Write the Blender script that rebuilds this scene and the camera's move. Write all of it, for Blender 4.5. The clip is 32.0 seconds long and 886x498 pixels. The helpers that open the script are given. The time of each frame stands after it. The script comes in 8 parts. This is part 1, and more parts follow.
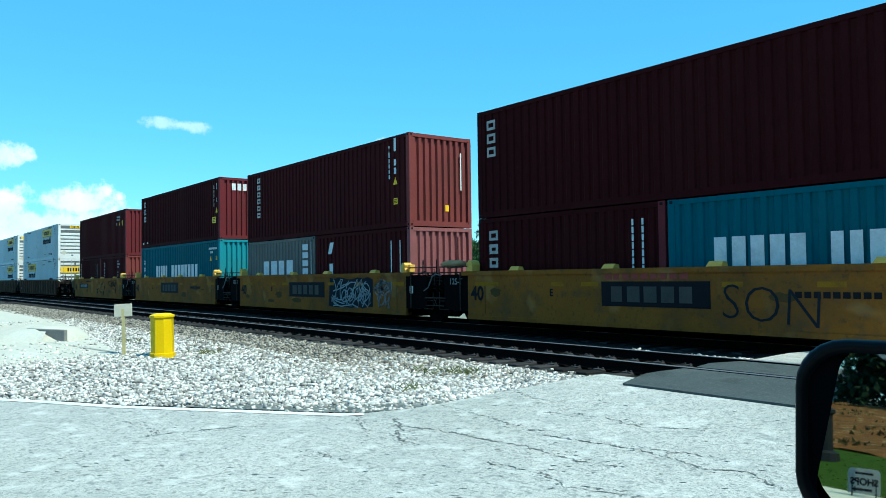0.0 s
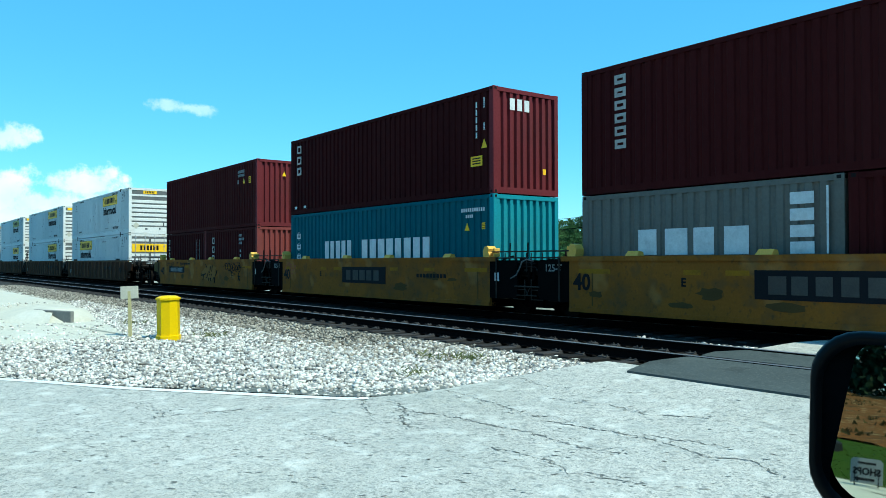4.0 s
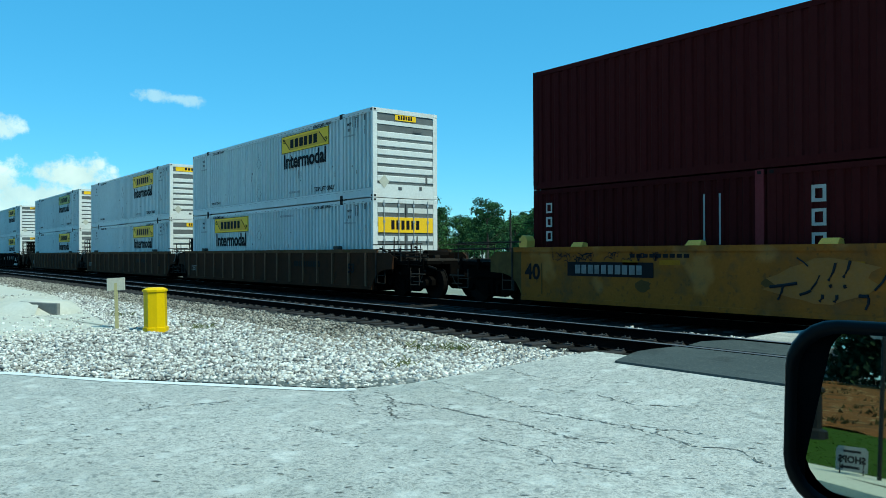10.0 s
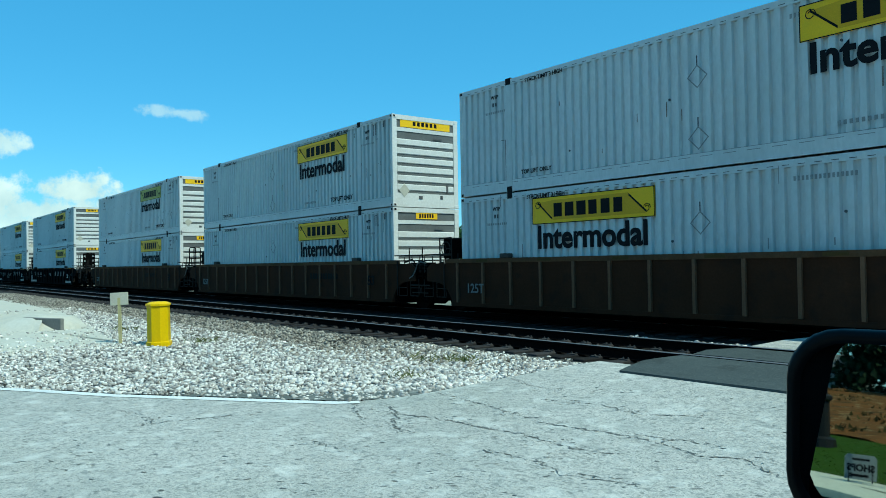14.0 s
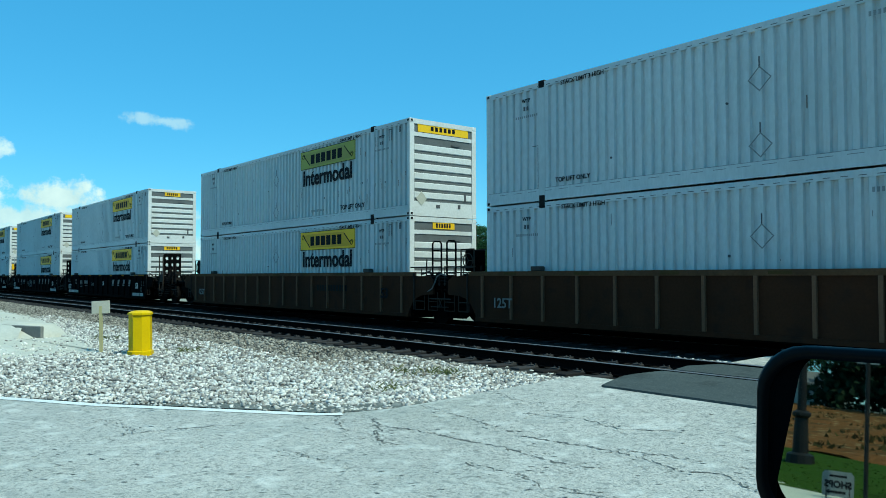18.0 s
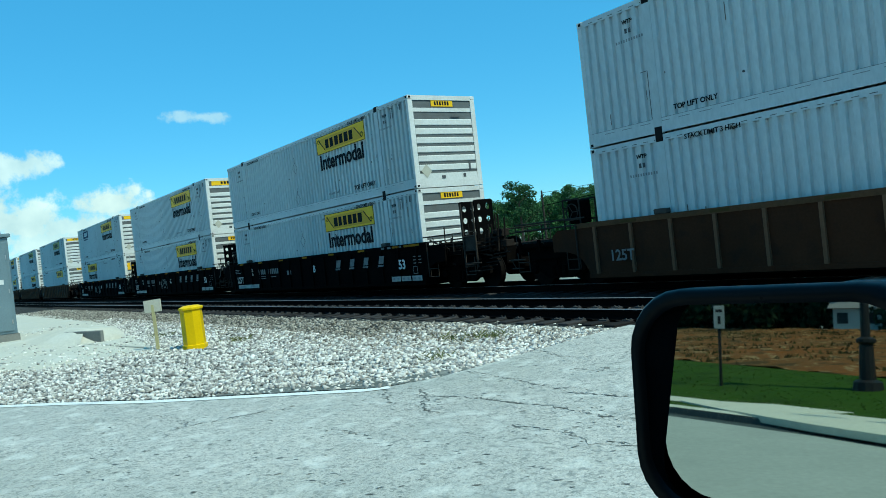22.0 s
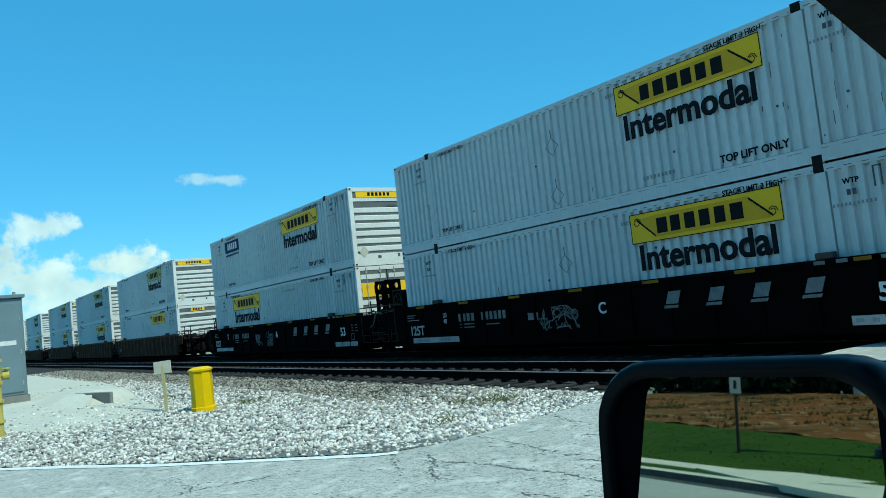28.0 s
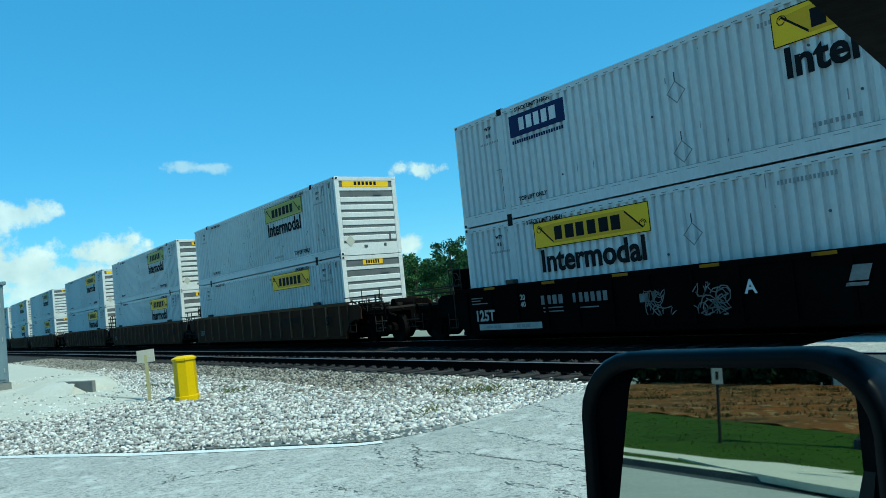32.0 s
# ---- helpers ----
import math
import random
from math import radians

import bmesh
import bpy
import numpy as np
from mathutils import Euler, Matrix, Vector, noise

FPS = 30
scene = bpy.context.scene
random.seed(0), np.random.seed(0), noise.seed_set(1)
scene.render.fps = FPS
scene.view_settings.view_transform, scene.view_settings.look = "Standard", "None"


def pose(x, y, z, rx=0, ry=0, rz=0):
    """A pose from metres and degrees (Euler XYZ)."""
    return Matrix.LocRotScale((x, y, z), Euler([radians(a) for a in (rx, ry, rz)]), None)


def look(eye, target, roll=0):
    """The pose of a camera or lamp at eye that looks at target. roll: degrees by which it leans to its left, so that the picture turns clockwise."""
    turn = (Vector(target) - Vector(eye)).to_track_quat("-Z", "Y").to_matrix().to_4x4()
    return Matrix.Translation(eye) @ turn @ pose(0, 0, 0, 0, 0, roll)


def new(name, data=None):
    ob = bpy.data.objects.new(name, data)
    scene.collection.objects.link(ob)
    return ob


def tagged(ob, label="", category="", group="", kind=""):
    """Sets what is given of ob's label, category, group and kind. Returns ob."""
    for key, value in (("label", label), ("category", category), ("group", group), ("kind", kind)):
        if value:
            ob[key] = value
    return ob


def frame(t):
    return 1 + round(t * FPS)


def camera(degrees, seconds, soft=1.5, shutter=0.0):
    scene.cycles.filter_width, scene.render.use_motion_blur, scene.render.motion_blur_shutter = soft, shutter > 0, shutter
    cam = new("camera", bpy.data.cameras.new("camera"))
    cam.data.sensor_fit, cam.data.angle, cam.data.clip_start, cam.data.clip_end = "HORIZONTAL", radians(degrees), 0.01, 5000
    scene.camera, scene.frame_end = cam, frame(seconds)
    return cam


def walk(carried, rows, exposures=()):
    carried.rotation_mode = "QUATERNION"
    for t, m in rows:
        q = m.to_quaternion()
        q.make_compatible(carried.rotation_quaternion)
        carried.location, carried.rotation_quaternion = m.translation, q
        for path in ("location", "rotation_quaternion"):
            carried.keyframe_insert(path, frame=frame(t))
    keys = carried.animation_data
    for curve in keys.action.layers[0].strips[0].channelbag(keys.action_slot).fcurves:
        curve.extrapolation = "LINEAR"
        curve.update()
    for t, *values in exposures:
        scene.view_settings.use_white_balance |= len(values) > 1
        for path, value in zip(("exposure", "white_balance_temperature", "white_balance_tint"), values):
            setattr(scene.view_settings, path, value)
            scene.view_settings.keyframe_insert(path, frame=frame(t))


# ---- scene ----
# ---------------------------------------------------------------- camera
# x runs along the tracks, y across them, z up from the pavement beside the car
cam = camera(59.48, 32.0, soft=0.55)
PATH = [
    (0, pose(0.008, -0.016, 1.644, 91.97, 0.74, 52.67)),
    (0.5, pose(0.009, -0.024, 1.648, 91.49, 0.65, 52.45)),
    (1, pose(0.009, -0.026, 1.647, 91.55, 0.39, 52.59)),
    (1.5, pose(0.003, -0.020, 1.647, 91.27, 0.34, 52.86)),
    (2, pose(0.006, -0.028, 1.647, 91.21, 0.23, 53.00)),
    (2.5, pose(0.010, -0.039, 1.647, 91.11, 0.18, 53.29)),
    (4.5, pose(-0.001, -0.014, 1.645, 90.83, 0.10, 52.84)),
    (5, pose(-0.005, 0.001, 1.643, 90.86, 0.15, 52.53)),
    (5.5, pose(-0.006, 0.003, 1.643, 90.59, 0.20, 52.54)),
    (6, pose(-0.007, 0.005, 1.640, 90.39, 0.17, 52.57)),
    (6.5, pose(-0.012, 0.015, 1.642, 89.91, -0.03, 51.61)),
    (7, pose(-0.013, 0.024, 1.642, 89.68, 0.05, 51.30)),
    (7.5, pose(-0.017, 0.028, 1.642, 89.58, 0.40, 51.98)),
    (8, pose(-0.008, 0.016, 1.643, 89.94, 0.33, 51.95)),
    (8.5, pose(-0.001, -0.004, 1.644, 89.98, 0.30, 52.07)),
    (9, pose(-0.004, 0.004, 1.642, 89.87, 0.28, 52.16)),
    (9.5, pose(-0.003, -0.000, 1.643, 89.81, 0.08, 52.13)),
    (10, pose(-0.004, 0.008, 1.643, 90.24, 0.26, 52.26)),
    (10.5, pose(-0.009, 0.020, 1.642, 90.29, 0.50, 52.16)),
    (11, pose(-0.013, 0.026, 1.642, 90.59, 0.31, 52.10)),
    (11.5, pose(-0.013, 0.028, 1.641, 90.56, 0.30, 51.89)),
    (12, pose(-0.016, 0.041, 1.641, 90.45, 0.83, 52.17)),
    (12.5, pose(-0.011, 0.026, 1.643, 90.51, 0.93, 52.28)),
    (13, pose(-0.018, 0.041, 1.641, 90.54, 1.02, 52.46)),
    (13.5, pose(-0.014, 0.039, 1.642, 90.82, 1.05, 52.36)),
    (14, pose(-0.017, 0.041, 1.642, 91.05, 0.91, 52.55)),
    (14.5, pose(-0.012, 0.037, 1.643, 91.35, 1.08, 52.58)),
    (16.5, pose(0.018, -0.012, 1.649, 91.66, 0.20, 51.66)),
    (17, pose(0.021, -0.014, 1.648, 91.95, 0.18, 51.60)),
    (17.5, pose(0.020, -0.010, 1.648, 91.77, 0.16, 51.41)),
    (18, pose(0.016, -0.001, 1.646, 91.98, 0.10, 51.35)),
    (18.5, pose(0.0170, 0.0000, 1.6445, 91.92, 0.13, 50.71)),
    (19, pose(0.0090, 0.0100, 1.6400, 91.93, 0.27, 51.17)),
    (19.5, pose(0.0120, 0.0070, 1.6395, 91.68, 0.35, 51.64)),
    (20, pose(0.0070, 0.0270, 1.6350, 91.28, 0.61, 51.55)),
    (20.5, pose(0.0150, 0.0760, 1.6320, 91.35, 1.81, 52.84)),
    (21, pose(0.0255, 0.1213, 1.6400, 90.76, 3.56, 55.06)),
    (21.5, pose(0.0285, 0.1820, 1.6330, 90.32, 5.29, 55.18)),
    (22, pose(0.0404, 0.2364, 1.6340, 89.63, 6.34, 55.00)),
    (22.5, pose(0.0670, 0.2460, 1.6270, 90.19, 5.64, 54.88)),
    (23, pose(0.056, 0.253, 1.631, 89.99, 5.71, 56.21)),
    (23.5, pose(0.0525, 0.2890, 1.6320, 89.64, 6.26, 54.60)),
    (24, pose(0.0470, 0.2810, 1.6310, 89.89, 6.01, 54.10)),
    (24.5, pose(0.0476, 0.2805, 1.6315, 90.06, 5.96, 54.55)),
    (26.5, pose(0.0501, 0.2785, 1.6335, 90.64, 6.25, 54.84)),
    (27, pose(0.0507, 0.2780, 1.6340, 91.54, 6.01, 54.82)),
    (27.5, pose(0.0514, 0.2775, 1.6345, 93.21, 5.94, 55.70)),
    (28, pose(0.0520, 0.2770, 1.6350, 94.29, 6.13, 55.96)),
    (28.5, pose(0.0520, 0.2770, 1.6350, 94.55, 6.03, 55.81)),
    (29, pose(0.0520, 0.2770, 1.6350, 94.85, 5.97, 56.01)),
    (29.5, pose(0.0520, 0.2770, 1.6350, 94.64, 5.97, 55.87)),
    (30, pose(0.0520, 0.2770, 1.6350, 94.32, 5.92, 55.65)),
    (30.5, pose(0.0520, 0.2770, 1.6350, 94.10, 5.94, 55.56)),
    (31, pose(0.0520, 0.2770, 1.6350, 93.61, 5.79, 55.16)),
    (31.5, pose(0.0520, 0.2770, 1.6350, 93.65, 5.80, 54.94)),
    (32, pose(0.0520, 0.2770, 1.6350, 93.45, 5.81, 54.86)),
]
walk(cam, PATH, exposures=[(0, 0.37, 6480, -12), (2.5, 0.35, 6480, -12), (4.5, 0.33, 6480, -13), (7, 0.28, 6440, -15), (9, 0.17, 6390, -17), (10.5, -0.06, 6300, -18), (14.5, -0.08, 6280, -18), (24, -0.05, 6300, -18), (32, -0.12, 6220, -18)])

# ---------------------------------------------------------------- world and sun
SUN_TO = Vector((0.62, 0.14, 0.90)).normalized()
ELEV = math.asin(SUN_TO.z)


def make_world():
    world = bpy.data.worlds.new("sky")
    scene.world = world
    world.use_nodes = True
    nt = world.node_tree
    nt.nodes.clear()
    N, L = nt.nodes.new, nt.links.new
    out, bg = N("ShaderNodeOutputWorld"), N("ShaderNodeBackground")
    sky = N("ShaderNodeTexSky")
    sky.sky_type, sky.sun_disc = "NISHITA", False
    sky.sun_elevation = ELEV
    sky.sun_rotation = math.atan2(SUN_TO.x, SUN_TO.y)
    sky.air_density, sky.dust_density, sky.ozone_density = 1.0, 0.1, 3.0
    bg.inputs["Strength"].default_value = 0.13
    co = N("ShaderNodeTexCoord")
    # deepen the blue a little
    hsv = N("ShaderNodeHueSaturation")
    hsv.inputs["Hue"].default_value = 0.5
    hsv.inputs["Saturation"].default_value = 1.1
    hsv.inputs["Value"].default_value = 1.3
    deep = N("ShaderNodeMix")
    deep.data_type, deep.blend_type = "RGBA", "MULTIPLY"
    deep.inputs["Factor"].default_value = 1.0
    deep.inputs[7].default_value = (0.68, 0.955, 1.16, 1)
    L(sky.outputs[0], deep.inputs[6])
    L(deep.outputs[2], hsv.inputs["Color"])
    even = N("ShaderNodeMix")
    even.data_type = "RGBA"
    even.inputs["Factor"].default_value = 0.5
    even.inputs[7].default_value = (0.82, 3.55, 6.9, 1)
    L(hsv.outputs["Color"], even.inputs[6])
    noise_a = N("ShaderNodeTexNoise")
    noise_a.inputs["Scale"].default_value = 27
    noise_a.inputs["Detail"].default_value = 7
    noise_a.inputs["Roughness"].default_value = 0.6
    L(co.outputs["Generated"], noise_a.inputs["Vector"])
    total = None
    # direction, half width, half height, strength of each cloud
    for d, w, h, k in CLOUDS:
        d = Vector(d).normalized()
        sub = N("ShaderNodeVectorMath")
        sub.operation = "SUBTRACT"
        L(co.outputs["Generated"], sub.inputs[0])
        sub.inputs[1].default_value = d
        mul = N("ShaderNodeVectorMath")
        mul.operation = "MULTIPLY"
        L(sub.outputs[0], mul.inputs[0])
        mul.inputs[1].default_value = (1 / w, 1 / w, 1 / h)
        ln = N("ShaderNodeVectorMath")
        ln.operation = "LENGTH"
        L(mul.outputs[0], ln.inputs[0])
        inv = N("ShaderNodeMath")
        inv.operation = "SUBTRACT"
        inv.inputs[0].default_value = 1.0
        L(ln.outputs["Value"], inv.inputs[1])
        add = N("ShaderNodeMath")
        add.operation = "MULTIPLY_ADD"
        L(noise_a.outputs["Fac"], add.inputs[0])
        add.inputs[1].default_value = 3.2
        add.inputs[2].default_value = -1.6
        tot = N("ShaderNodeMath")
        tot.operation = "ADD"
        L(inv.outputs[0], tot.inputs[0])
        L(add.outputs[0], tot.inputs[1])
        ramp = N("ShaderNodeMapRange")
        ramp.interpolation_type = "SMOOTHSTEP"
        ramp.inputs["From Min"].default_value = 0.0
        ramp.inputs["From Max"].default_value = 0.6
        ramp.inputs["To Max"].default_value = k
        L(tot.outputs[0], ramp.inputs["Value"])
        if total is None:
            total = ramp.outputs[0]
        else:
            mx = N("ShaderNodeMath")
            mx.operation = "MAXIMUM"
            L(total, mx.inputs[0])
            L(ramp.outputs[0], mx.inputs[1])
            total = mx.outputs[0]
    # thin haze and grey bellies inside the clouds
    noise_b = N("ShaderNodeTexNoise")
    noise_b.inputs["Scale"].default_value = 30
    noise_b.inputs["Detail"].default_value = 5
    L(co.outputs["Generated"], noise_b.inputs["Vector"])
    shade = N("ShaderNodeMix")
    shade.data_type = "RGBA"
    L(noise_b.outputs["Fac"], shade.inputs["Factor"])
    shade.inputs[6].default_value = (3.6, 4.9, 5.9, 1)
    shade.inputs[7].default_value = (8.6, 9.2, 9.6, 1)
    mix = N("ShaderNodeMix")
    mix.data_type = "RGBA"
    L(total, mix.inputs["Factor"])
    L(even.outputs[2], mix.inputs[6])
    L(shade.outputs[2], mix.inputs[7])
    L(mix.outputs[2], bg.inputs["Color"])
    L(bg.outputs[0], out.inputs["Surface"])


CLOUDS = [
    ((-0.982, 0.122, 0.138), 0.040, 0.022, 0.85),
    ((-0.974, 0.203, 0.092), 0.052, 0.024, 1.0),
    ((-0.991, 0.098, 0.080), 0.110, 0.040, 0.95),
    ((-0.979, 0.191, 0.066), 0.150, 0.030, 0.9),
    ((-0.985, 0.157, 0.050), 0.200, 0.030, 0.85),
    ((-0.929, 0.319, 0.186), 0.042, 0.009, 0.5),
    ((-0.816, 0.554, 0.164), 0.034, 0.014, 0.9),
    ((-0.839, 0.539, 0.071), 0.034, 0.016, 0.9),
    ((-0.960, 0.270, 0.035), 0.260, 0.020, 0.8),
    ((0.55, -0.75, 0.30), 0.30, 0.10, 0.9),
    ((-0.30, -0.90, 0.40), 0.25, 0.08, 0.9),
]
make_world()
sun = new("sun", bpy.data.lights.new("sun", "SUN"))
sun.data.energy, sun.data.angle, sun.data.color = 4.2, radians(0.53), (1.0, 0.95, 0.87)
sun.matrix_world = look((40, 20, 60), Vector((40, 20, 60)) - SUN_TO)


# ---------------------------------------------------------------- materials
def surface(name, c1, c2=None, scale=3.0, rough=0.7, bump=0.15, metal=0.0, fine=40.0, dirt=None, dirt_amt=0.45,
            stretch=(1, 1, 1), island=0.0, per_object=0.0, coat=0.0, bump_scale=None, bump_dist=0.01, contrast=0.5,
            spec=0.2, speck=None):
    """Base colour mixed at two scales, with optional dirt streaks, fine bump, and random tone per island or per object."""
    m = bpy.data.materials.new(name)
    m.use_nodes = True
    nt = m.node_tree
    N, L = nt.nodes.new, nt.links.new
    b = nt.nodes["Principled BSDF"]
    c2 = c2 or tuple(0.8 * c for c in c1)
    co = N("ShaderNodeTexCoord")
    mp = N("ShaderNodeMapping")
    mp.inputs["Scale"].default_value = stretch
    L(co.outputs["Object"], mp.inputs["Vector"])
    vec = mp.outputs["Vector"]

    def noise_at(sc, detail=5.0, rg=0.6):
        n = N("ShaderNodeTexNoise")
        n.inputs["Scale"].default_value, n.inputs["Detail"].default_value, n.inputs["Roughness"].default_value = sc, detail, rg
        L(vec, n.inputs["Vector"])
        return n.outputs["Fac"]

    def mixrgb(fac, a, bb, mode="MIX"):
        x = N("ShaderNodeMix")
        x.data_type, x.blend_type = "RGBA", mode
        for sock, val in ((x.inputs["Factor"], fac), (x.inputs[6], a), (x.inputs[7], bb)):
            if isinstance(val, (int, float)):
                sock.default_value = val
            elif isinstance(val, tuple):
                sock.default_value = (*val, 1) if len(val) == 3 else val
            else:
                L(val, sock)
        return x.outputs[2]

    def ramp(val, lo, hi, a=0.0, bb=1.0):
        r = N("ShaderNodeMapRange")
        r.inputs["From Min"].default_value, r.inputs["From Max"].default_value = lo, hi
        r.inputs["To Min"].default_value, r.inputs["To Max"].default_value = a, bb
        L(val, r.inputs["Value"])
        return r.outputs[0]

    big, small = noise_at(scale), noise_at(fine, 3.0)
    col = mixrgb(ramp(big, 0.5 - 0.5 * contrast, 0.5 + 0.5 * contrast), c1, c2)
    col = mixrgb(ramp(small, 0.3, 0.75, 0.0, 0.35), col, tuple(0.62 * c for c in c2))
    if dirt:
        col = mixrgb(ramp(noise_at(scale * 0.6, 8.0, 0.7), 0.52, 0.70, 0.0, dirt_amt), col, dirt)
    if speck:
        for sc, lo, hi, amt, c in speck:
            col = mixrgb(ramp(noise_at(sc, 2.0, 0.5), lo, hi, 0.0, amt), col, c)
    if island or per_object:
        if island:
            rnd = N("ShaderNodeNewGeometry").outputs["Random Per Island"]
            amt = island
        else:
            rnd = N("ShaderNodeObjectInfo").outputs["Random"]
            amt = per_object
        v = ramp(rnd, 0, 1, 1 - amt, 1 + amt * 0.6)
        hs = N("ShaderNodeHueSaturation")
        L(v, hs.inputs["Value"])
        L(col, hs.inputs["Color"])
        col = hs.outputs["Color"]
    L(col, b.inputs["Base Color"])
    L(ramp(small, 0.2, 0.8, max(0.02, rough - 0.1), min(1, rough + 0.12)), b.inputs["Roughness"])
    b.inputs["Metallic"].default_value = metal
    b.inputs["Coat Weight"].default_value = coat
    b.inputs["Specular IOR Level"].default_value = spec
    if bump:
        bp = N("ShaderNodeBump")
        bp.inputs["Strength"].default_value, bp.inputs["Distance"].default_value = bump, bump_dist
        L(noise_at(bump_scale or fine, 6.0), bp.inputs["Height"])
        L(bp.outputs[0], b.inputs["Normal"])
    return m


def glow(name, c, strength):
    m = bpy.data.materials.new(name)
    m.use_nodes = True
    b = m.node_tree.nodes["Principled BSDF"]
    b.inputs["Base Color"].default_value = (*c, 1)
    b.inputs["Emission Color"].default_value = (*c, 1)
    b.inputs["Emission Strength"].default_value = strength
    return m


M = {}
M["concrete"] = surface("pale_concrete", (0.64, 0.618, 0.57), (0.51, 0.495, 0.455), 0.35, 0.9, 0.9, fine=11, dirt=(0.33, 0.355, 0.335), dirt_amt=0.5, bump_scale=26, bump_dist=0.02, contrast=0.4, spec=0.1, speck=[(0.30, 0.52, 0.66, 0.35, (0.40, 0.405, 0.35)), (38, 0.53, 0.68, 0.75, (0.17, 0.185, 0.175)), (90, 0.50, 0.68, 0.65, (0.17, 0.185, 0.18)), (1.1, 0.52, 0.70, 0.35, (0.36, 0.375, 0.355)), (14, 0.57, 0.68, 0.7, (0.20, 0.215, 0.205)), (5.5, 0.58, 0.70, 0.4, (0.30, 0.315, 0.30)), (20, 0.50, 0.62, 0.4, (0.33, 0.335, 0.315)), (3.4, 0.54, 0.72, 0.45, (0.74, 0.735, 0.69))])
M["asphalt"] = surface("worn_grey_asphalt", (0.078, 0.096, 0.097), (0.058, 0.071, 0.073), 0.9, 0.9, 0.5, fine=45, dirt=(0.12, 0.138, 0.134), dirt_amt=0.5, spec=0.1, speck=[(2.2, 0.54, 0.68, 0.5, (0.030, 0.036, 0.038)), (24, 0.56, 0.7, 0.5, (0.13, 0.145, 0.14))])
M["crack"] = surface("crack_filler", (0.09, 0.096, 0.094), (0.20, 0.205, 0.195), 3, 0.9, 0.2)
M["edge_paint"] = surface("white_edge_paint", (0.82, 0.83, 0.81), (0.72, 0.73, 0.71), 2, 0.7, 0.2, dirt=(0.5, 0.51, 0.5), dirt_amt=0.5)
# near black, to put shade into the gaps between the stones
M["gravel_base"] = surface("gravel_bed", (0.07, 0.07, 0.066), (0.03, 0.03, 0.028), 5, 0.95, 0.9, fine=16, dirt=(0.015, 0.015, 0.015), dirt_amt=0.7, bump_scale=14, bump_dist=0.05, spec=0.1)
M["stone"] = surface("white_limestone_gravel", (0.78, 0.745, 0.70), (0.52, 0.50, 0.465), 6, 0.95, 0.5, fine=30, island=0.66, spec=0.1)
M["ballast"] = surface("grey_track_ballast", (0.43, 0.392, 0.335), (0.27, 0.247, 0.21), 6, 0.95, 0.5, fine=30, island=0.7, spec=0.1)
M["ballast_mid"] = surface("grey_mid_ballast", (0.17, 0.155, 0.158), (0.10, 0.09, 0.092), 6, 0.95, 0.5, fine=30, island=0.66, spec=0.08)
M["sand"] = surface("pale_sandy_dirt", (0.60, 0.56, 0.46), (0.52, 0.51, 0.45), 0.9, 0.95, 0.6, fine=12, dirt=(0.64, 0.64, 0.60), dirt_amt=0.5, bump_scale=12, bump_dist=0.02, spec=0.1)
# oil stains and the train's shade are both in this dark colour
M["ballast_dark"] = surface("oily_shaded_ballast", (0.03, 0.028, 0.026), (0.014, 0.0135, 0.013), 3, 0.95, 0.8, fine=18, dirt=(0.07, 0.065, 0.06), dirt_amt=0.4, bump_scale=14, bump_dist=0.05, spec=0.03)
# stones darkened likewise, by oil and by painted shade
M["stone_dark"] = surface("oily_shaded_stone", (0.085, 0.072, 0.066), (0.04, 0.034, 0.032), 6, 0.95, 0.4, fine=30, island=0.7, spec=0.05)
M["fines"] = surface("dark_gravel_fines", (0.20, 0.215, 0.20), (0.10, 0.108, 0.10), 3.0, 0.95, 0.9, fine=14, dirt=(0.34, 0.35, 0.33), dirt_amt=0.6, bump_scale=16, bump_dist=0.03, spec=0.1)
M["weed"] = surface("dry_weed_blades", (0.20, 0.21, 0.09), (0.13, 0.155, 0.06), 3, 0.9, 0.0, island=0.4, spec=0.05)
M["soil"] = surface("dry_ground", (0.36, 0.355, 0.32), (0.22, 0.235, 0.17), 0.08, 0.95, 0.5, fine=3)
M["tie"] = surface("creosoted_wood", (0.052, 0.049, 0.050), (0.034, 0.032, 0.032), 4, 0.9, 0.5, fine=25, stretch=(1, 6, 6), per_object=0.5, spec=0.05)
# near black: the shade on the rails' sides is in the colour
M["rail"] = surface("rusty_shaded_rail_steel", (0.008, 0.006, 0.0055), (0.005, 0.004, 0.004), 3, 0.85, 0.2, metal=0.0, spec=0.015)
M["rail_head"] = surface("rail_head_steel", (0.30, 0.285, 0.285), (0.22, 0.21, 0.21), 2, 0.5, 0.05, metal=0.6)
# grime, and near black to carry the shade under the wagons
M["steel_dark"] = surface("shaded_grimy_steel", (0.0045, 0.004, 0.0036), (0.003, 0.0027, 0.0025), 2.0, 0.9, 0.25, dirt=(0.018, 0.013, 0.010), dirt_amt=0.4, spec=0.02)
M["steel_grey"] = surface("grey_weathered_steel", (0.085, 0.08, 0.07), (0.05, 0.047, 0.043), 2.0, 0.8, 0.25, dirt=(0.08, 0.05, 0.036), dirt_amt=0.4, spec=0.15)
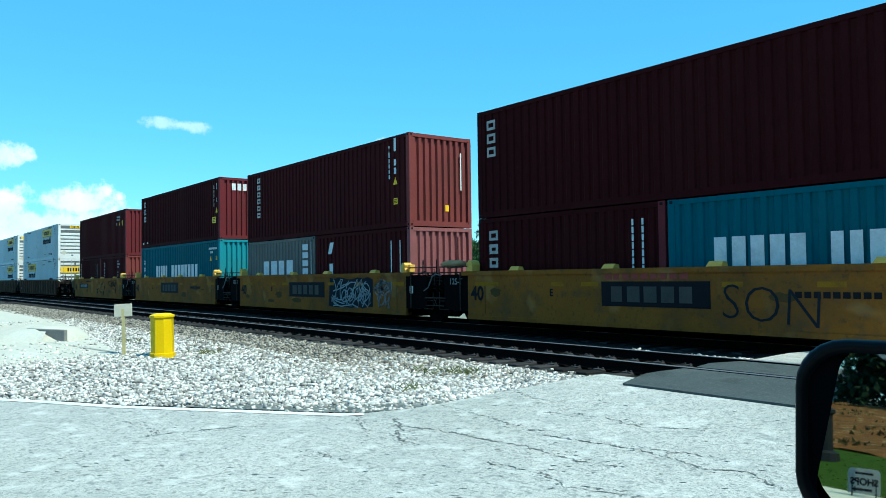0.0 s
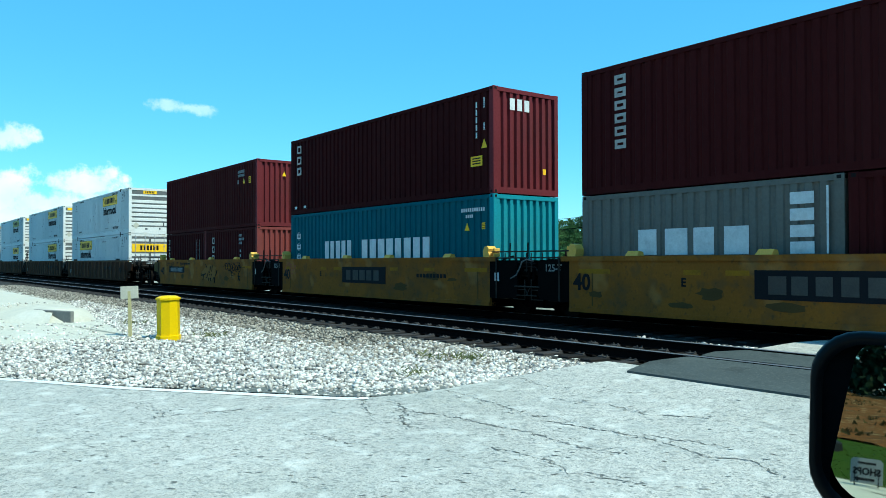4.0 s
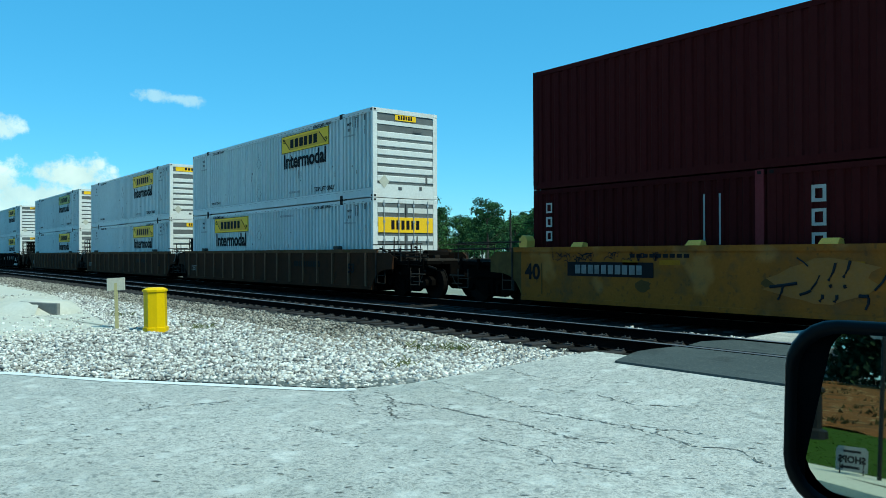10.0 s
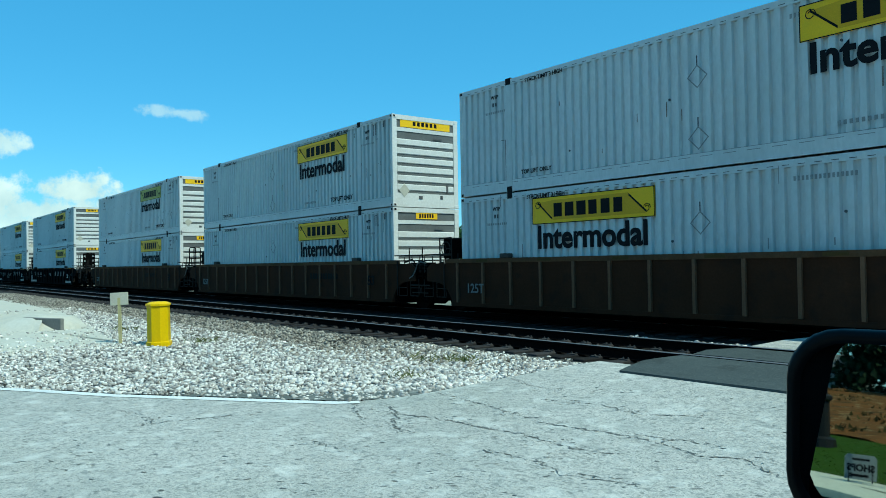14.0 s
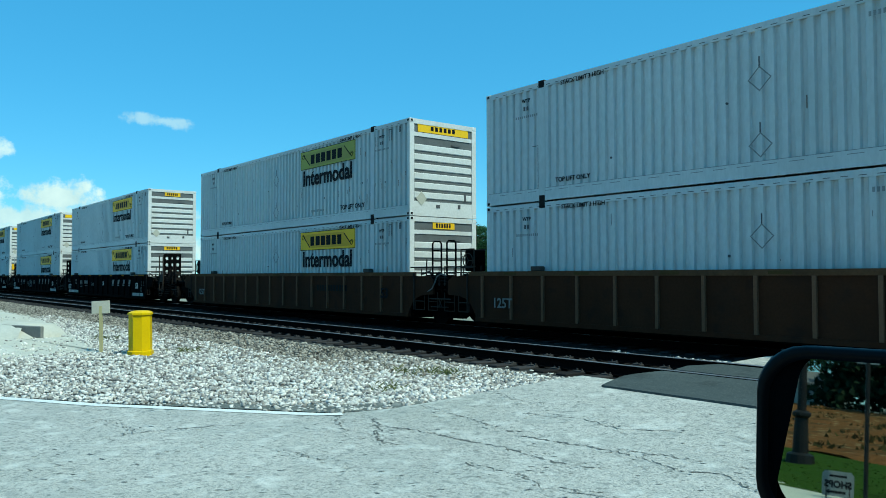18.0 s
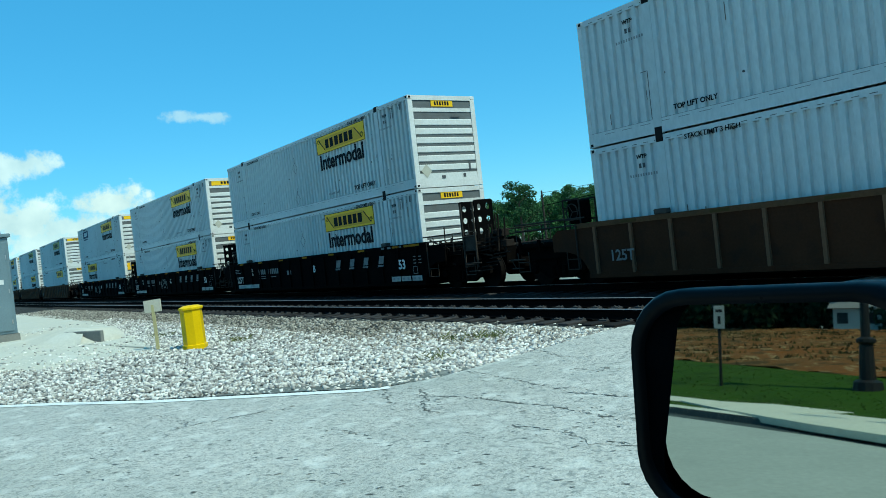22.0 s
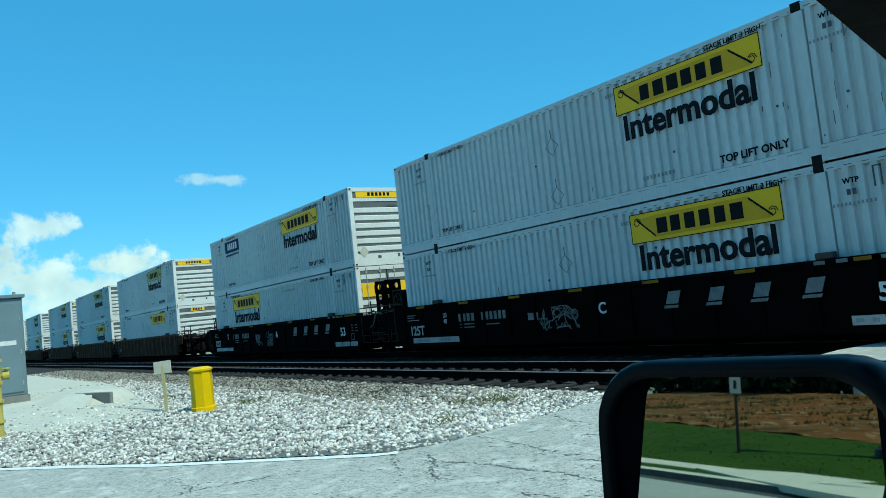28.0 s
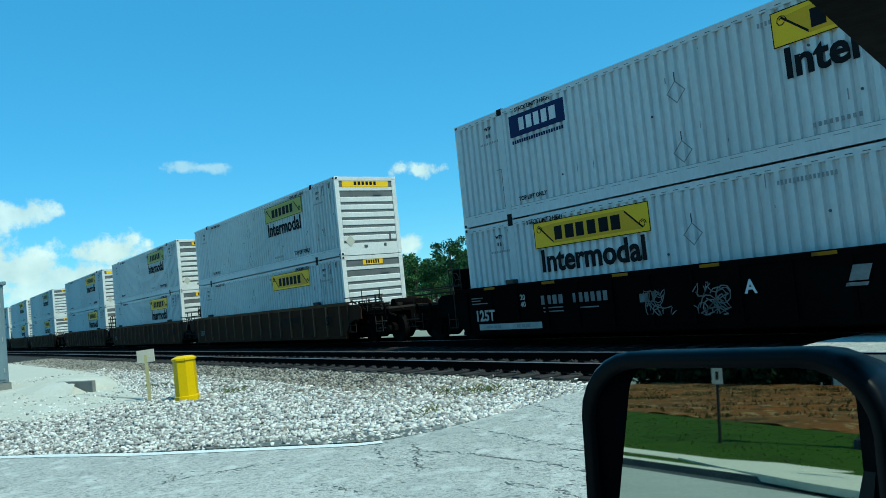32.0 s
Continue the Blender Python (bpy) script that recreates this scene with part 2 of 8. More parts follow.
M["wagon_yellow"] = surface("faded_yellow_wagon_paint", (0.290, 0.112, 0.020), (0.205, 0.080, 0.015), 0.8, 0.85, 0.2, fine=20, dirt=(0.08, 0.05, 0.024), dirt_amt=0.75, spec=0.06, speck=[(3.0, 0.56, 0.70, 0.55, (0.10, 0.06, 0.03)), (9, 0.60, 0.70, 0.5, (0.06, 0.042, 0.024)), (1.2, 0.6, 0.7, 0.25, (0.46, 0.28, 0.11))])
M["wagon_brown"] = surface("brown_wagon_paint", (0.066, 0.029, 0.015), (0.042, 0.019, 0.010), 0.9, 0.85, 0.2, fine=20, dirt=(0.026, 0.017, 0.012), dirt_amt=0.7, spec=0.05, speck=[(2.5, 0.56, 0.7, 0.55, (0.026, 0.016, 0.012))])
M["wagon_rib"] = surface("rusty_tan_rib_paint", (0.20, 0.108, 0.062), (0.13, 0.070, 0.040), 1.5, 0.85, 0.2, fine=20, dirt=(0.055, 0.034, 0.022), dirt_amt=0.5, spec=0.08)
M["yellow_grime"] = surface("grimed_yellow_steel", (0.15, 0.095, 0.028), (0.07, 0.046, 0.018), 1.6, 0.8, 0.15, dirt=(0.03, 0.022, 0.015), dirt_amt=0.6, spec=0.08)
# lighter than the sides: the chord's edge highlight is in the colour
M["wagon_chord"] = surface("brown_chord_highlight_paint", (0.145, 0.076, 0.038), (0.09, 0.048, 0.025), 1.5, 0.85, 0.2, fine=20, dirt=(0.03, 0.02, 0.013), dirt_amt=0.6, spec=0.06)
M["wagon_black"] = surface("black_wagon_paint", (0.0042, 0.0036, 0.0037), (0.003, 0.0027, 0.0027), 0.9, 0.9, 0.2, fine=20, dirt=(0.010, 0.0085, 0.0075), dirt_amt=0.5, spec=0.015)
M["wagon_reflector"] = surface("orange_reflector_tape", (0.36, 0.165, 0.012), (0.25, 0.12, 0.015), 3, 0.8, 0.0, dirt=(0.08, 0.05, 0.02), dirt_amt=0.6, spec=0.05)
M["wagon_patch"] = surface("darker_patched_paint", (0.10, 0.062, 0.022), (0.075, 0.048, 0.02), 2, 0.85, 0.0, spec=0.05)
M["steel_edge"] = surface("worn_steel_edges", (0.058, 0.048, 0.04), (0.026, 0.022, 0.019), 4, 0.8, 0.2, dirt=(0.02, 0.016, 0.014), dirt_amt=0.6, spec=0.08)
M["steel_worn"] = surface("grimy_rigging_steel", (0.030, 0.024, 0.020), (0.012, 0.010, 0.009), 3, 0.85, 0.2, dirt=(0.06, 0.045, 0.035), dirt_amt=0.4, spec=0.05)
M["plate_steel"] = surface("sunlit_tie_plate", (0.085, 0.080, 0.080), (0.055, 0.052, 0.052), 5, 0.8, 0.1, spec=0.05)
M["pale_hose"] = surface("pale_grey_rubber_hose", (0.20, 0.20, 0.19), (0.12, 0.12, 0.115), 6, 0.7, 0.1, spec=0.1)
# wheels too hold the under-wagon shade in their colour
M["wheel"] = surface("shaded_wheel_steel", (0.009, 0.0075, 0.007), (0.005, 0.0045, 0.004), 3, 0.75, 0.2, spec=0.05)
M["tread"] = surface("polished_wheel_tread", (0.45, 0.45, 0.45), (0.3, 0.3, 0.3), 3, 0.35, 0.05, metal=0.9)
M["jb"] = surface("white_container_paint", (0.655, 0.675, 0.665), (0.585, 0.61, 0.605), 0.35, 0.6, 0.12, fine=14, dirt=(0.43, 0.445, 0.43), dirt_amt=0.55, stretch=(1, 1, 0.35), spec=0.2)
# lighter copy of the side white: sunlight on the ends is in it
M["jb_end"] = surface("white_sunlit_end_paint", (0.74, 0.74, 0.715), (0.63, 0.63, 0.605), 0.9, 0.6, 0.12, fine=14, dirt=(0.40, 0.36, 0.30), dirt_amt=0.5, spec=0.2)
# grey instead of white: shade between the ribs is in the colour
M["jb_end_grey"] = surface("grey_recess_shade_panel", (0.17, 0.18, 0.18), (0.11, 0.115, 0.115), 1.2, 0.7, 0.12, dirt=(0.07, 0.065, 0.06), dirt_amt=0.5, spec=0.1)
# side paints hold the shade, red and teal end paints the sunlight
M["maroon"] = surface("shaded_maroon_container_paint", (0.040, 0.0068, 0.0072), (0.029, 0.0052, 0.0058), 0.4, 0.75, 0.12, fine=14, dirt=(0.045, 0.011, 0.010), dirt_amt=0.5, stretch=(1, 1, 0.35), spec=0.03)
M["maroon_b"] = surface("shaded_brown_red_container_paint", (0.052, 0.0095, 0.0095), (0.040, 0.0075, 0.008), 0.4, 0.75, 0.12, fine=14, dirt=(0.06, 0.015, 0.014), dirt_amt=0.5, stretch=(1, 1, 0.35), spec=0.03)
M["pinkred_lit"] = surface("sunlit_pink_red_end_paint", (0.30, 0.112, 0.115), (0.22, 0.08, 0.085), 0.5, 0.75, 0.12, fine=14, dirt=(0.13, 0.06, 0.055), dirt_amt=0.5, spec=0.1)
M["orange_red_lit"] = surface("sunlit_orange_red_end_paint", (0.22, 0.052, 0.048), (0.17, 0.042, 0.04), 0.5, 0.75, 0.12, fine=14, dirt=(0.11, 0.042, 0.036), dirt_amt=0.5, spec=0.1)
M["red_end_lit"] = surface("sunlit_red_end_paint", (0.155, 0.024, 0.03), (0.12, 0.02, 0.025), 0.5, 0.7, 0.12, fine=14, dirt=(0.08, 0.025, 0.025), dirt_amt=0.5, spec=0.1)
M["teal"] = surface("shaded_teal_container_paint", (0.007, 0.108, 0.142), (0.006, 0.088, 0.116), 0.4, 0.65, 0.12, fine=14, dirt=(0.02, 0.095, 0.11), dirt_amt=0.5, stretch=(1, 1, 0.35), spec=0.08)
M["teal_end_lit"] = surface("sunlit_teal_end_paint", (0.03, 0.27, 0.33), (0.025, 0.22, 0.27), 0.4, 0.6, 0.12, fine=14, dirt=(0.05, 0.15, 0.16), dirt_amt=0.4, spec=0.1)
M["grey_box"] = surface("grey_container_paint", (0.165, 0.158, 0.138), (0.13, 0.125, 0.11), 0.5, 0.7, 0.12, fine=14, dirt=(0.08, 0.066, 0.055), dirt_amt=0.5, spec=0.1)
M["casting"] = surface("dark_corner_casting", (0.012, 0.012, 0.013), (0.008, 0.008, 0.008), 5, 0.7, 0.1, spec=0.1)
M["decal_white"] = surface("worn_white_marking", (0.74, 0.75, 0.74), (0.60, 0.61, 0.60), 4, 0.65, 0.0, fine=25, dirt=(0.3, 0.3, 0.3), dirt_amt=0.45)
M["decal_black"] = surface("black_marking", (0.008, 0.009, 0.012), (0.012, 0.012, 0.014), 3, 0.7, 0.0, spec=0.08)
M["decal_navy"] = surface("navy_marking", (0.012, 0.022, 0.085), (0.015, 0.026, 0.08), 3, 0.6, 0.0, spec=0.08)
M["decal_yellow"] = surface("yellow_marking", (0.95, 0.56, 0.015), (0.87, 0.51, 0.02), 2, 0.5, 0.0, dirt=(0.6, 0.38, 0.06), dirt_amt=0.3)
M["decal_gold"] = surface("darker_gold_marking", (0.74, 0.40, 0.012), (0.66, 0.36, 0.015), 2, 0.5, 0.0, dirt=(0.45, 0.28, 0.05), dirt_amt=0.35)
M["decal_olive"] = surface("faded_olive_marking", (0.36, 0.33, 0.07), (0.30, 0.28, 0.07), 2, 0.5, 0.0)
M["decal_faded"] = surface("faded_yellow_marking", (0.42, 0.40, 0.06), (0.36, 0.35, 0.08), 2, 0.5, 0.0, dirt=(0.25, 0.26, 0.12), dirt_amt=0.4)
M["decal_red"] = surface("red_marking", (0.30, 0.05, 0.035), (0.24, 0.05, 0.04), 2, 0.6, 0.0)
M["decal_grey"] = surface("grey_marking", (0.30, 0.31, 0.31), (0.24, 0.25, 0.25), 2, 0.6, 0.0)
M["rust"] = surface("dark_rust_streak", (0.13, 0.105, 0.085), (0.22, 0.19, 0.165), 5, 0.85, 0.0, spec=0.05)
M["decal_dim"] = surface("faded_dark_marking", (0.07, 0.075, 0.08), (0.12, 0.125, 0.13), 3, 0.7, 0.0, spec=0.08)
M["worn_grey"] = surface("worn_grey_marking", (0.26, 0.26, 0.255), (0.16, 0.16, 0.155), 5, 0.7, 0.0, fine=25, dirt=(0.07, 0.07, 0.07), dirt_amt=0.6, spec=0.08)
M["bundle"] = surface("tan_canvas_bundle", (0.52, 0.31, 0.15), (0.36, 0.21, 0.10), 5, 0.9, 0.3, spec=0.05)
M["paint_spray"] = surface("pale_blue_spray_paint", (0.34, 0.40, 0.42), (0.25, 0.3, 0.32), 3, 0.7, 0.0)
M["spray_dark"] = surface("dark_spray_paint", (0.018, 0.024, 0.034), (0.012, 0.017, 0.022), 3, 0.8, 0.0, spec=0.05)
# dimmer, warmer copy of the white marking: side shade plus grime
M["decal_shade_grime"] = surface("shaded_grimy_white_marking", (0.52, 0.48, 0.44), (0.36, 0.33, 0.30), 4, 0.7, 0.0, fine=25, dirt=(0.2, 0.18, 0.17), dirt_amt=0.5)
M["smear"] = surface("greyed_spray_cloud", (0.19, 0.105, 0.045), (0.27, 0.125, 0.03), 5, 0.85, 0.0, fine=20, spec=0.05)
M["tab"] = surface("pale_yellow_guide_paint", (0.82, 0.48, 0.10), (0.62, 0.36, 0.07), 4, 0.6, 0.1)
M["post_yellow"] = surface("bright_yellow_plastic", (0.83, 0.55, 0.004), (0.77, 0.49, 0.004), 1.2, 0.45, 0.05)
M["valve_yellow"] = surface("sun_faded_yellow_paint", (0.62, 0.52, 0.13), (0.48, 0.40, 0.10), 3, 0.6, 0.1, dirt=(0.25, 0.21, 0.1), dirt_amt=0.4)
M["sign_back"] = surface("pale_beige_sign_panel", (0.55, 0.53, 0.44), (0.47, 0.45, 0.37), 5, 0.6, 0.05)
M["stake"] = surface("weathered_yellow_stake", (0.50, 0.45, 0.22), (0.40, 0.36, 0.2), 8, 0.8, 0.1)
M["cab_metal"] = surface("galvanised_sheet", (0.20, 0.27, 0.30), (0.16, 0.22, 0.25), 0.8, 0.5, 0.05, metal=0.2)
M["galv"] = surface("galvanised_pole", (0.42, 0.44, 0.45), (0.34, 0.36, 0.37), 3, 0.5, 0.1, metal=0.4)
M["sign_white"] = surface("dull_grey_sign_sheet", (0.30, 0.32, 0.33), (0.23, 0.25, 0.26), 6, 0.6, 0.05, spec=0.1)
M["lamp_black"] = surface("black_signal_housing", (0.004, 0.004, 0.0042), (0.003, 0.003, 0.003), 5, 0.8, 0.05, spec=0.02)
M["lamp_red"] = glow("lit_red_signal_lens", (1.0, 0.05, 0.012), 5.0)
M["lamp_core"] = glow("signal_filament_glow", (1.0, 0.26, 0.03), 9.0)
M["lens_dark"] = surface("unlit_red_lens", (0.045, 0.01, 0.01), (0.03, 0.008, 0.008), 5, 0.2, 0.0)
M["pole_wood"] = surface("weathered_utility_pole", (0.042, 0.034, 0.030), (0.028, 0.023, 0.02), 2, 0.9, 0.3, stretch=(6, 6, 0.6))
M["insul"] = surface("grey_transformer_paint", (0.22, 0.25, 0.27), (0.18, 0.2, 0.22), 3, 0.5, 0.05)
M["canopy_red"] = surface("red_canopy_fascia", (0.62, 0.012, 0.014), (0.55, 0.012, 0.014), 0.6, 0.5, 0.0)
M["wall_white"] = surface("off_white_painted_wall", (0.48, 0.48, 0.46), (0.4, 0.4, 0.39), 0.7, 0.8, 0.1)
M["roof_grey"] = surface("grey_roofing", (0.22, 0.22, 0.22), (0.17, 0.17, 0.17), 0.8, 0.85, 0.2)
M["shop_dark"] = surface("dark_shop_glass", (0.03, 0.035, 0.04), (0.02, 0.025, 0.03), 1, 0.15, 0.0)
M["bark"] = surface("grey_brown_bark", (0.11, 0.085, 0.065), (0.075, 0.06, 0.05), 4, 0.95, 0.6, stretch=(3, 3, 0.6))
M["leaf_a"] = surface("deep_green_foliage", (0.042, 0.112, 0.036), (0.024, 0.070, 0.026), 0.5, 0.75, 0.0, island=0.6)
M["leaf_b"] = surface("mid_green_foliage", (0.070, 0.160, 0.046), (0.042, 0.104, 0.034), 0.5, 0.75, 0.0, island=0.6)
M["leaf_c"] = surface("dark_pine_foliage", (0.016, 0.040, 0.014), (0.011, 0.028, 0.011), 0.5, 0.8, 0.0, island=0.4)
M["grass"] = surface("mown_grass", (0.032, 0.074, 0.008), (0.046, 0.078, 0.012), 0.8, 0.95, 0.6, fine=9, dirt=(0.016, 0.028, 0.007), dirt_amt=0.7, spec=0.05)
M["blade"] = surface("grass_blades", (0.038, 0.086, 0.010), (0.052, 0.092, 0.014), 0.8, 0.9, 0.0, island=0.2, spec=0.05)
M["clay"] = surface("red_clay_bank", (0.24, 0.080, 0.021), (0.125, 0.080, 0.034), 0.16, 0.95, 0.9, fine=3.0, dirt=(0.085, 0.058, 0.024), dirt_amt=0.8, bump_scale=2.2, bump_dist=0.25, spec=0.05, speck=[(1.1, 0.56, 0.64, 0.7, (0.045, 0.038, 0.018)), (2.6, 0.58, 0.66, 0.6, (0.34, 0.245, 0.125))])
M["scrub"] = surface("dry_scrub", (0.10, 0.075, 0.03), (0.06, 0.06, 0.022), 2, 0.95, 0.0, island=0.4, spec=0.05)
M["headwall"] = surface("grey_concrete", (0.24, 0.24, 0.22), (0.17, 0.17, 0.16), 2, 0.9, 0.4, fine=14, spec=0.1)
M["walkway"] = surface("pale_sidewalk_concrete", (0.72, 0.69, 0.55), (0.62, 0.59, 0.48), 0.9, 0.85, 0.2, fine=12)
M["side_road"] = surface("grey_side_road", (0.46, 0.475, 0.42), (0.38, 0.395, 0.35), 0.6, 0.9, 0.4, fine=14, dirt=(0.30, 0.31, 0.28), dirt_amt=0.5, spec=0.1)
M["iron"] = surface("black_cast_iron", (0.014, 0.014, 0.015), (0.02, 0.02, 0.02), 4, 0.5, 0.1)
M["car_black"] = surface("glossy_dark_car_paint", (0.0025, 0.0035, 0.0055), (0.0025, 0.0035, 0.0045), 2, 0.34, 0.0, spec=0.12)
M["car_trim"] = surface("matte_black_trim", (0.004, 0.004, 0.0045), (0.003, 0.003, 0.0035), 6, 0.8, 0.1, spec=0.05)
M["tyre"] = surface("black_rubber", (0.02, 0.02, 0.02), (0.03, 0.03, 0.03), 6, 0.9, 0.3)
M["seat"] = surface("dark_grey_cloth", (0.05, 0.05, 0.055), (0.04, 0.04, 0.04), 10, 0.95, 0.3)


def clear_mirror():
    m = bpy.data.materials.new("mirror_silver")
    m.use_nodes = True
    b = m.node_tree.nodes["Principled BSDF"]
    b.inputs["Base Color"].default_value = (0.50, 0.535, 0.485, 1)
    b.inputs["Metallic"].default_value, b.inputs["Roughness"].default_value = 1.0, 0.015
    return m


M["mirror"] = clear_mirror()


# ---------------------------------------------------------------- mesh helpers
def bm_new():
    return bmesh.new()


def box(bm, x0, x1, y0, y1, z0, z1):
    v = [bm.verts.new(p) for p in ((x0, y0, z0), (x1, y0, z0), (x1, y1, z0), (x0, y1, z0), (x0, y0, z1), (x1, y0, z1), (x1, y1, z1), (x0, y1, z1))]
    for f in ((3, 2, 1, 0), (4, 5, 6, 7), (0, 1, 5, 4), (1, 2, 6, 5), (2, 3, 7, 6), (3, 0, 4, 7)):
        bm.faces.new([v[i] for i in f])
    return v


def bevel_box(bm, x0, x1, y0, y1, z0, z1, r=0.01, seg=2):
    v = box(bm, x0, x1, y0, y1, z0, z1)
    edges = {e for w in v for e in w.link_edges}
    bmesh.ops.bevel(bm, geom=list(edges), offset=r, segments=seg, affect="EDGES")


def beam(bm, a, b, w, h=None):
    """A square bar from a to b."""
    h = h or w
    a, b = Vector(a), Vector(b)
    d = (b - a).normalized()
    side = d.cross(Vector((0, 0, 1)) if abs(d.z) < 0.95 else Vector((0, 1, 0))).normalized()
    up = side.cross(d).normalized()
    ring = []
    for p in (a, b):
        ring.append([bm.verts.new(p + side * sx * w / 2 + up * sz * h / 2) for sx, sz in ((-1, -1), (1, -1), (1, 1), (-1, 1))])
    for i in range(4):
        j = (i + 1) % 4
        bm.faces.new((ring[0][i], ring[0][j], ring[1][j], ring[1][i]))
    bm.faces.new(ring[0][::-1])
    bm.faces.new(ring[1])


def tube(bm, pts, radii, n=10, cap=True):
    """A round bar through pts with a radius at each."""
    pts = [Vector(p) for p in pts]
    if isinstance(radii, (int, float)):
        radii = [radii] * len(pts)
    rings = []
    for i, p in enumerate(pts):
        d = (pts[min(i + 1, len(pts) - 1)] - pts[max(i - 1, 0)]).normalized()
        side = d.cross(Vector((0, 0, 1)) if abs(d.z) < 0.9 else Vector((1, 0, 0))).normalized()
        up = side.cross(d)
        rings.append([bm.verts.new(p + (side * math.cos(a) + up * math.sin(a)) * radii[i]) for a in [2 * math.pi * k / n for k in range(n)]])
    for r0, r1 in zip(rings, rings[1:]):
        for k in range(n):
            j = (k + 1) % n
            bm.faces.new((r0[k], r0[j], r1[j], r1[k]))
    if cap:
        bm.faces.new(rings[0][::-1])
        bm.faces.new(rings[-1])


def quad(bm, pts):
    return bm.faces.new([bm.verts.new(p) for p in pts])


def plate(bm, x0, x1, z0, z1, y):
    """A thin raised marking on a side that faces -y."""
    box(bm, x0, x1, y - 0.003, y, z0, z1)


def plate_x(bm, y0, y1, z0, z1, x, t=0.003):
    """A thin raised marking on an end that faces +x."""
    box(bm, x, x + t, y0, y1, z0, z1)


def mesh_of(name, bm, mat, smooth=False):
    me = bpy.data.meshes.new(name)
    bmesh.ops.recalc_face_normals(bm, faces=bm.faces)
    bm.to_mesh(me)
    bm.free()
    for m in (mat if isinstance(mat, (list, tuple)) else [mat]):
        me.materials.append(m)
    if smooth:
        me.shade_smooth()
    return me


def part(name, bm, mat, parent=None, label="", smooth=False):
    ob = new(name, mesh_of(name, bm, mat, smooth))
    if parent is not None:
        ob.parent = parent
    if label:
        ob["label"] = label
    return ob


def share(name, me, parent, m=None, label=""):
    """One more object on a mesh that exists."""
    ob = new(name, me)
    ob.parent = parent
    if m is not None:
        ob.matrix_basis = m
    if label:
        ob["label"] = label
    return ob


def empty(name, at, label, category, group=""):
    ob = new(name)
    ob.location = at
    ob.empty_display_size = 0.2
    return tagged(ob, label, category, group)


WORDS = {}


def word(text, size, mat, bold=0.0, align="CENTER"):
    """The mesh of a word, upright in the x-z plane, that faces -y."""
    key = (text, size, mat.name, bold, align)
    if key not in WORDS:
        cu = bpy.data.curves.new("word", "FONT")
        cu.body, cu.size, cu.align_x, cu.offset, cu.extrude = text, size, align, bold, 0.002
        cu.resolution_u = 3
        ob = new("word", cu)
        me = bpy.data.meshes.new_from_object(ob.evaluated_get(bpy.context.evaluated_depsgraph_get()))
        bpy.data.objects.remove(ob)
        bpy.data.curves.remove(cu)
        me.transform(Matrix.Rotation(radians(90), 4, "X"))
        me.materials.clear()
        me.materials.append(mat)
        me.name = "lettering"
        WORDS[key] = me
    return WORDS[key]


def bars(bm, x, z, w, h, n, y, gap=0.3, slant=0.0):
    """A row of n plain upright bars in place of lettering that cannot be shown."""
    step = w / n
    for i in range(n):
        x0 = x + i * step
        plate(bm, x0, x0 + step * (1 - gap), z, z + h, y)


def fake_word(bm, x, z, w, h, n, y, rng):
    """Plain solid blocks, one for each letter that is not shown."""
    step = w / n
    for i in range(n):
        plate(bm, x + i * step, x + (i + rng.uniform(0.66, 0.8)) * step, z, z + h, y)


def scribble(bm, x, z, w, h, y, rng, strokes=6, width=0.03):
    """Sprayed lines: short bent ribbons."""
    for _ in range(strokes):
        px, pz = x + rng.random() * w, z + rng.random() * h
        a = rng.random() * 6.28
        turn = rng.choice((-0.75, -0.2, 0.0, 0.2, 0.75))
        last = None
        for _ in range(rng.randint(5, 11)):
            nx, nz = px + math.cos(a) * h * 0.16, pz + math.sin(a) * h * 0.16
            if not (x <= nx <= x + w and z <= nz <= z + h):
                a += 2.2
                continue
            ox, oz = -math.sin(a) * width / 2, math.cos(a) * width / 2
            cur = [(nx + ox, y, nz + oz), (nx - ox, y, nz - oz)]
            if last:
                quad(bm, (last[0], last[1], cur[1], cur[0]))
            last = cur
            px, pz = nx, nz
            a += turn + rng.uniform(-0.25, 0.25)


# ---------------------------------------------------------------- ground, road and tracks
Y_NEAR, Y_FAR = 10.43, 14.75          # track centre lines
RAIL_Z = 0.27


def smooth01(v):
    v = min(1.0, max(0.0, v))
    return v * v * (3 - 2 * v)


def ground_z(x, y):
    z = -0.03 + 0.055 * smooth01((y - 5.6) / 3.2) * (1 - smooth01((y - 16.6) / 2.5)) - 0.12 * smooth01((y - 17) / 4)
    z += 0.05 * smooth01((-12 - x) / 8) * smooth01((y - 2) / 3) * (1 - smooth01((y - 6) / 3))
    if y < -8.0:
        z -= 0.12 * smooth01((-8.0 - y) / 5)
    return z


def edge_x(y):
    """The pavement's edge towards the gravel."""
    pts = ((-25, -62), (-8.5, -30), (-3, -20), (1.05, -13.25), (1.99, -11.9), (2.8, -10.55), (3.84, -9.2), (4.72, -8.05), (5.4, -7.75), (6.5, -7.6), (8.4, -7.35))
    for (ya, xa), (yb, xb) in zip(pts, pts[1:]):
        if y <= yb:
            return xa + (xb - xa) * (y - ya) / (yb - ya)
    return pts[-1][1]


def road_z(x, y):
    return 0.0 + 0.235 * smooth01((y - 4.4) / 4.6)


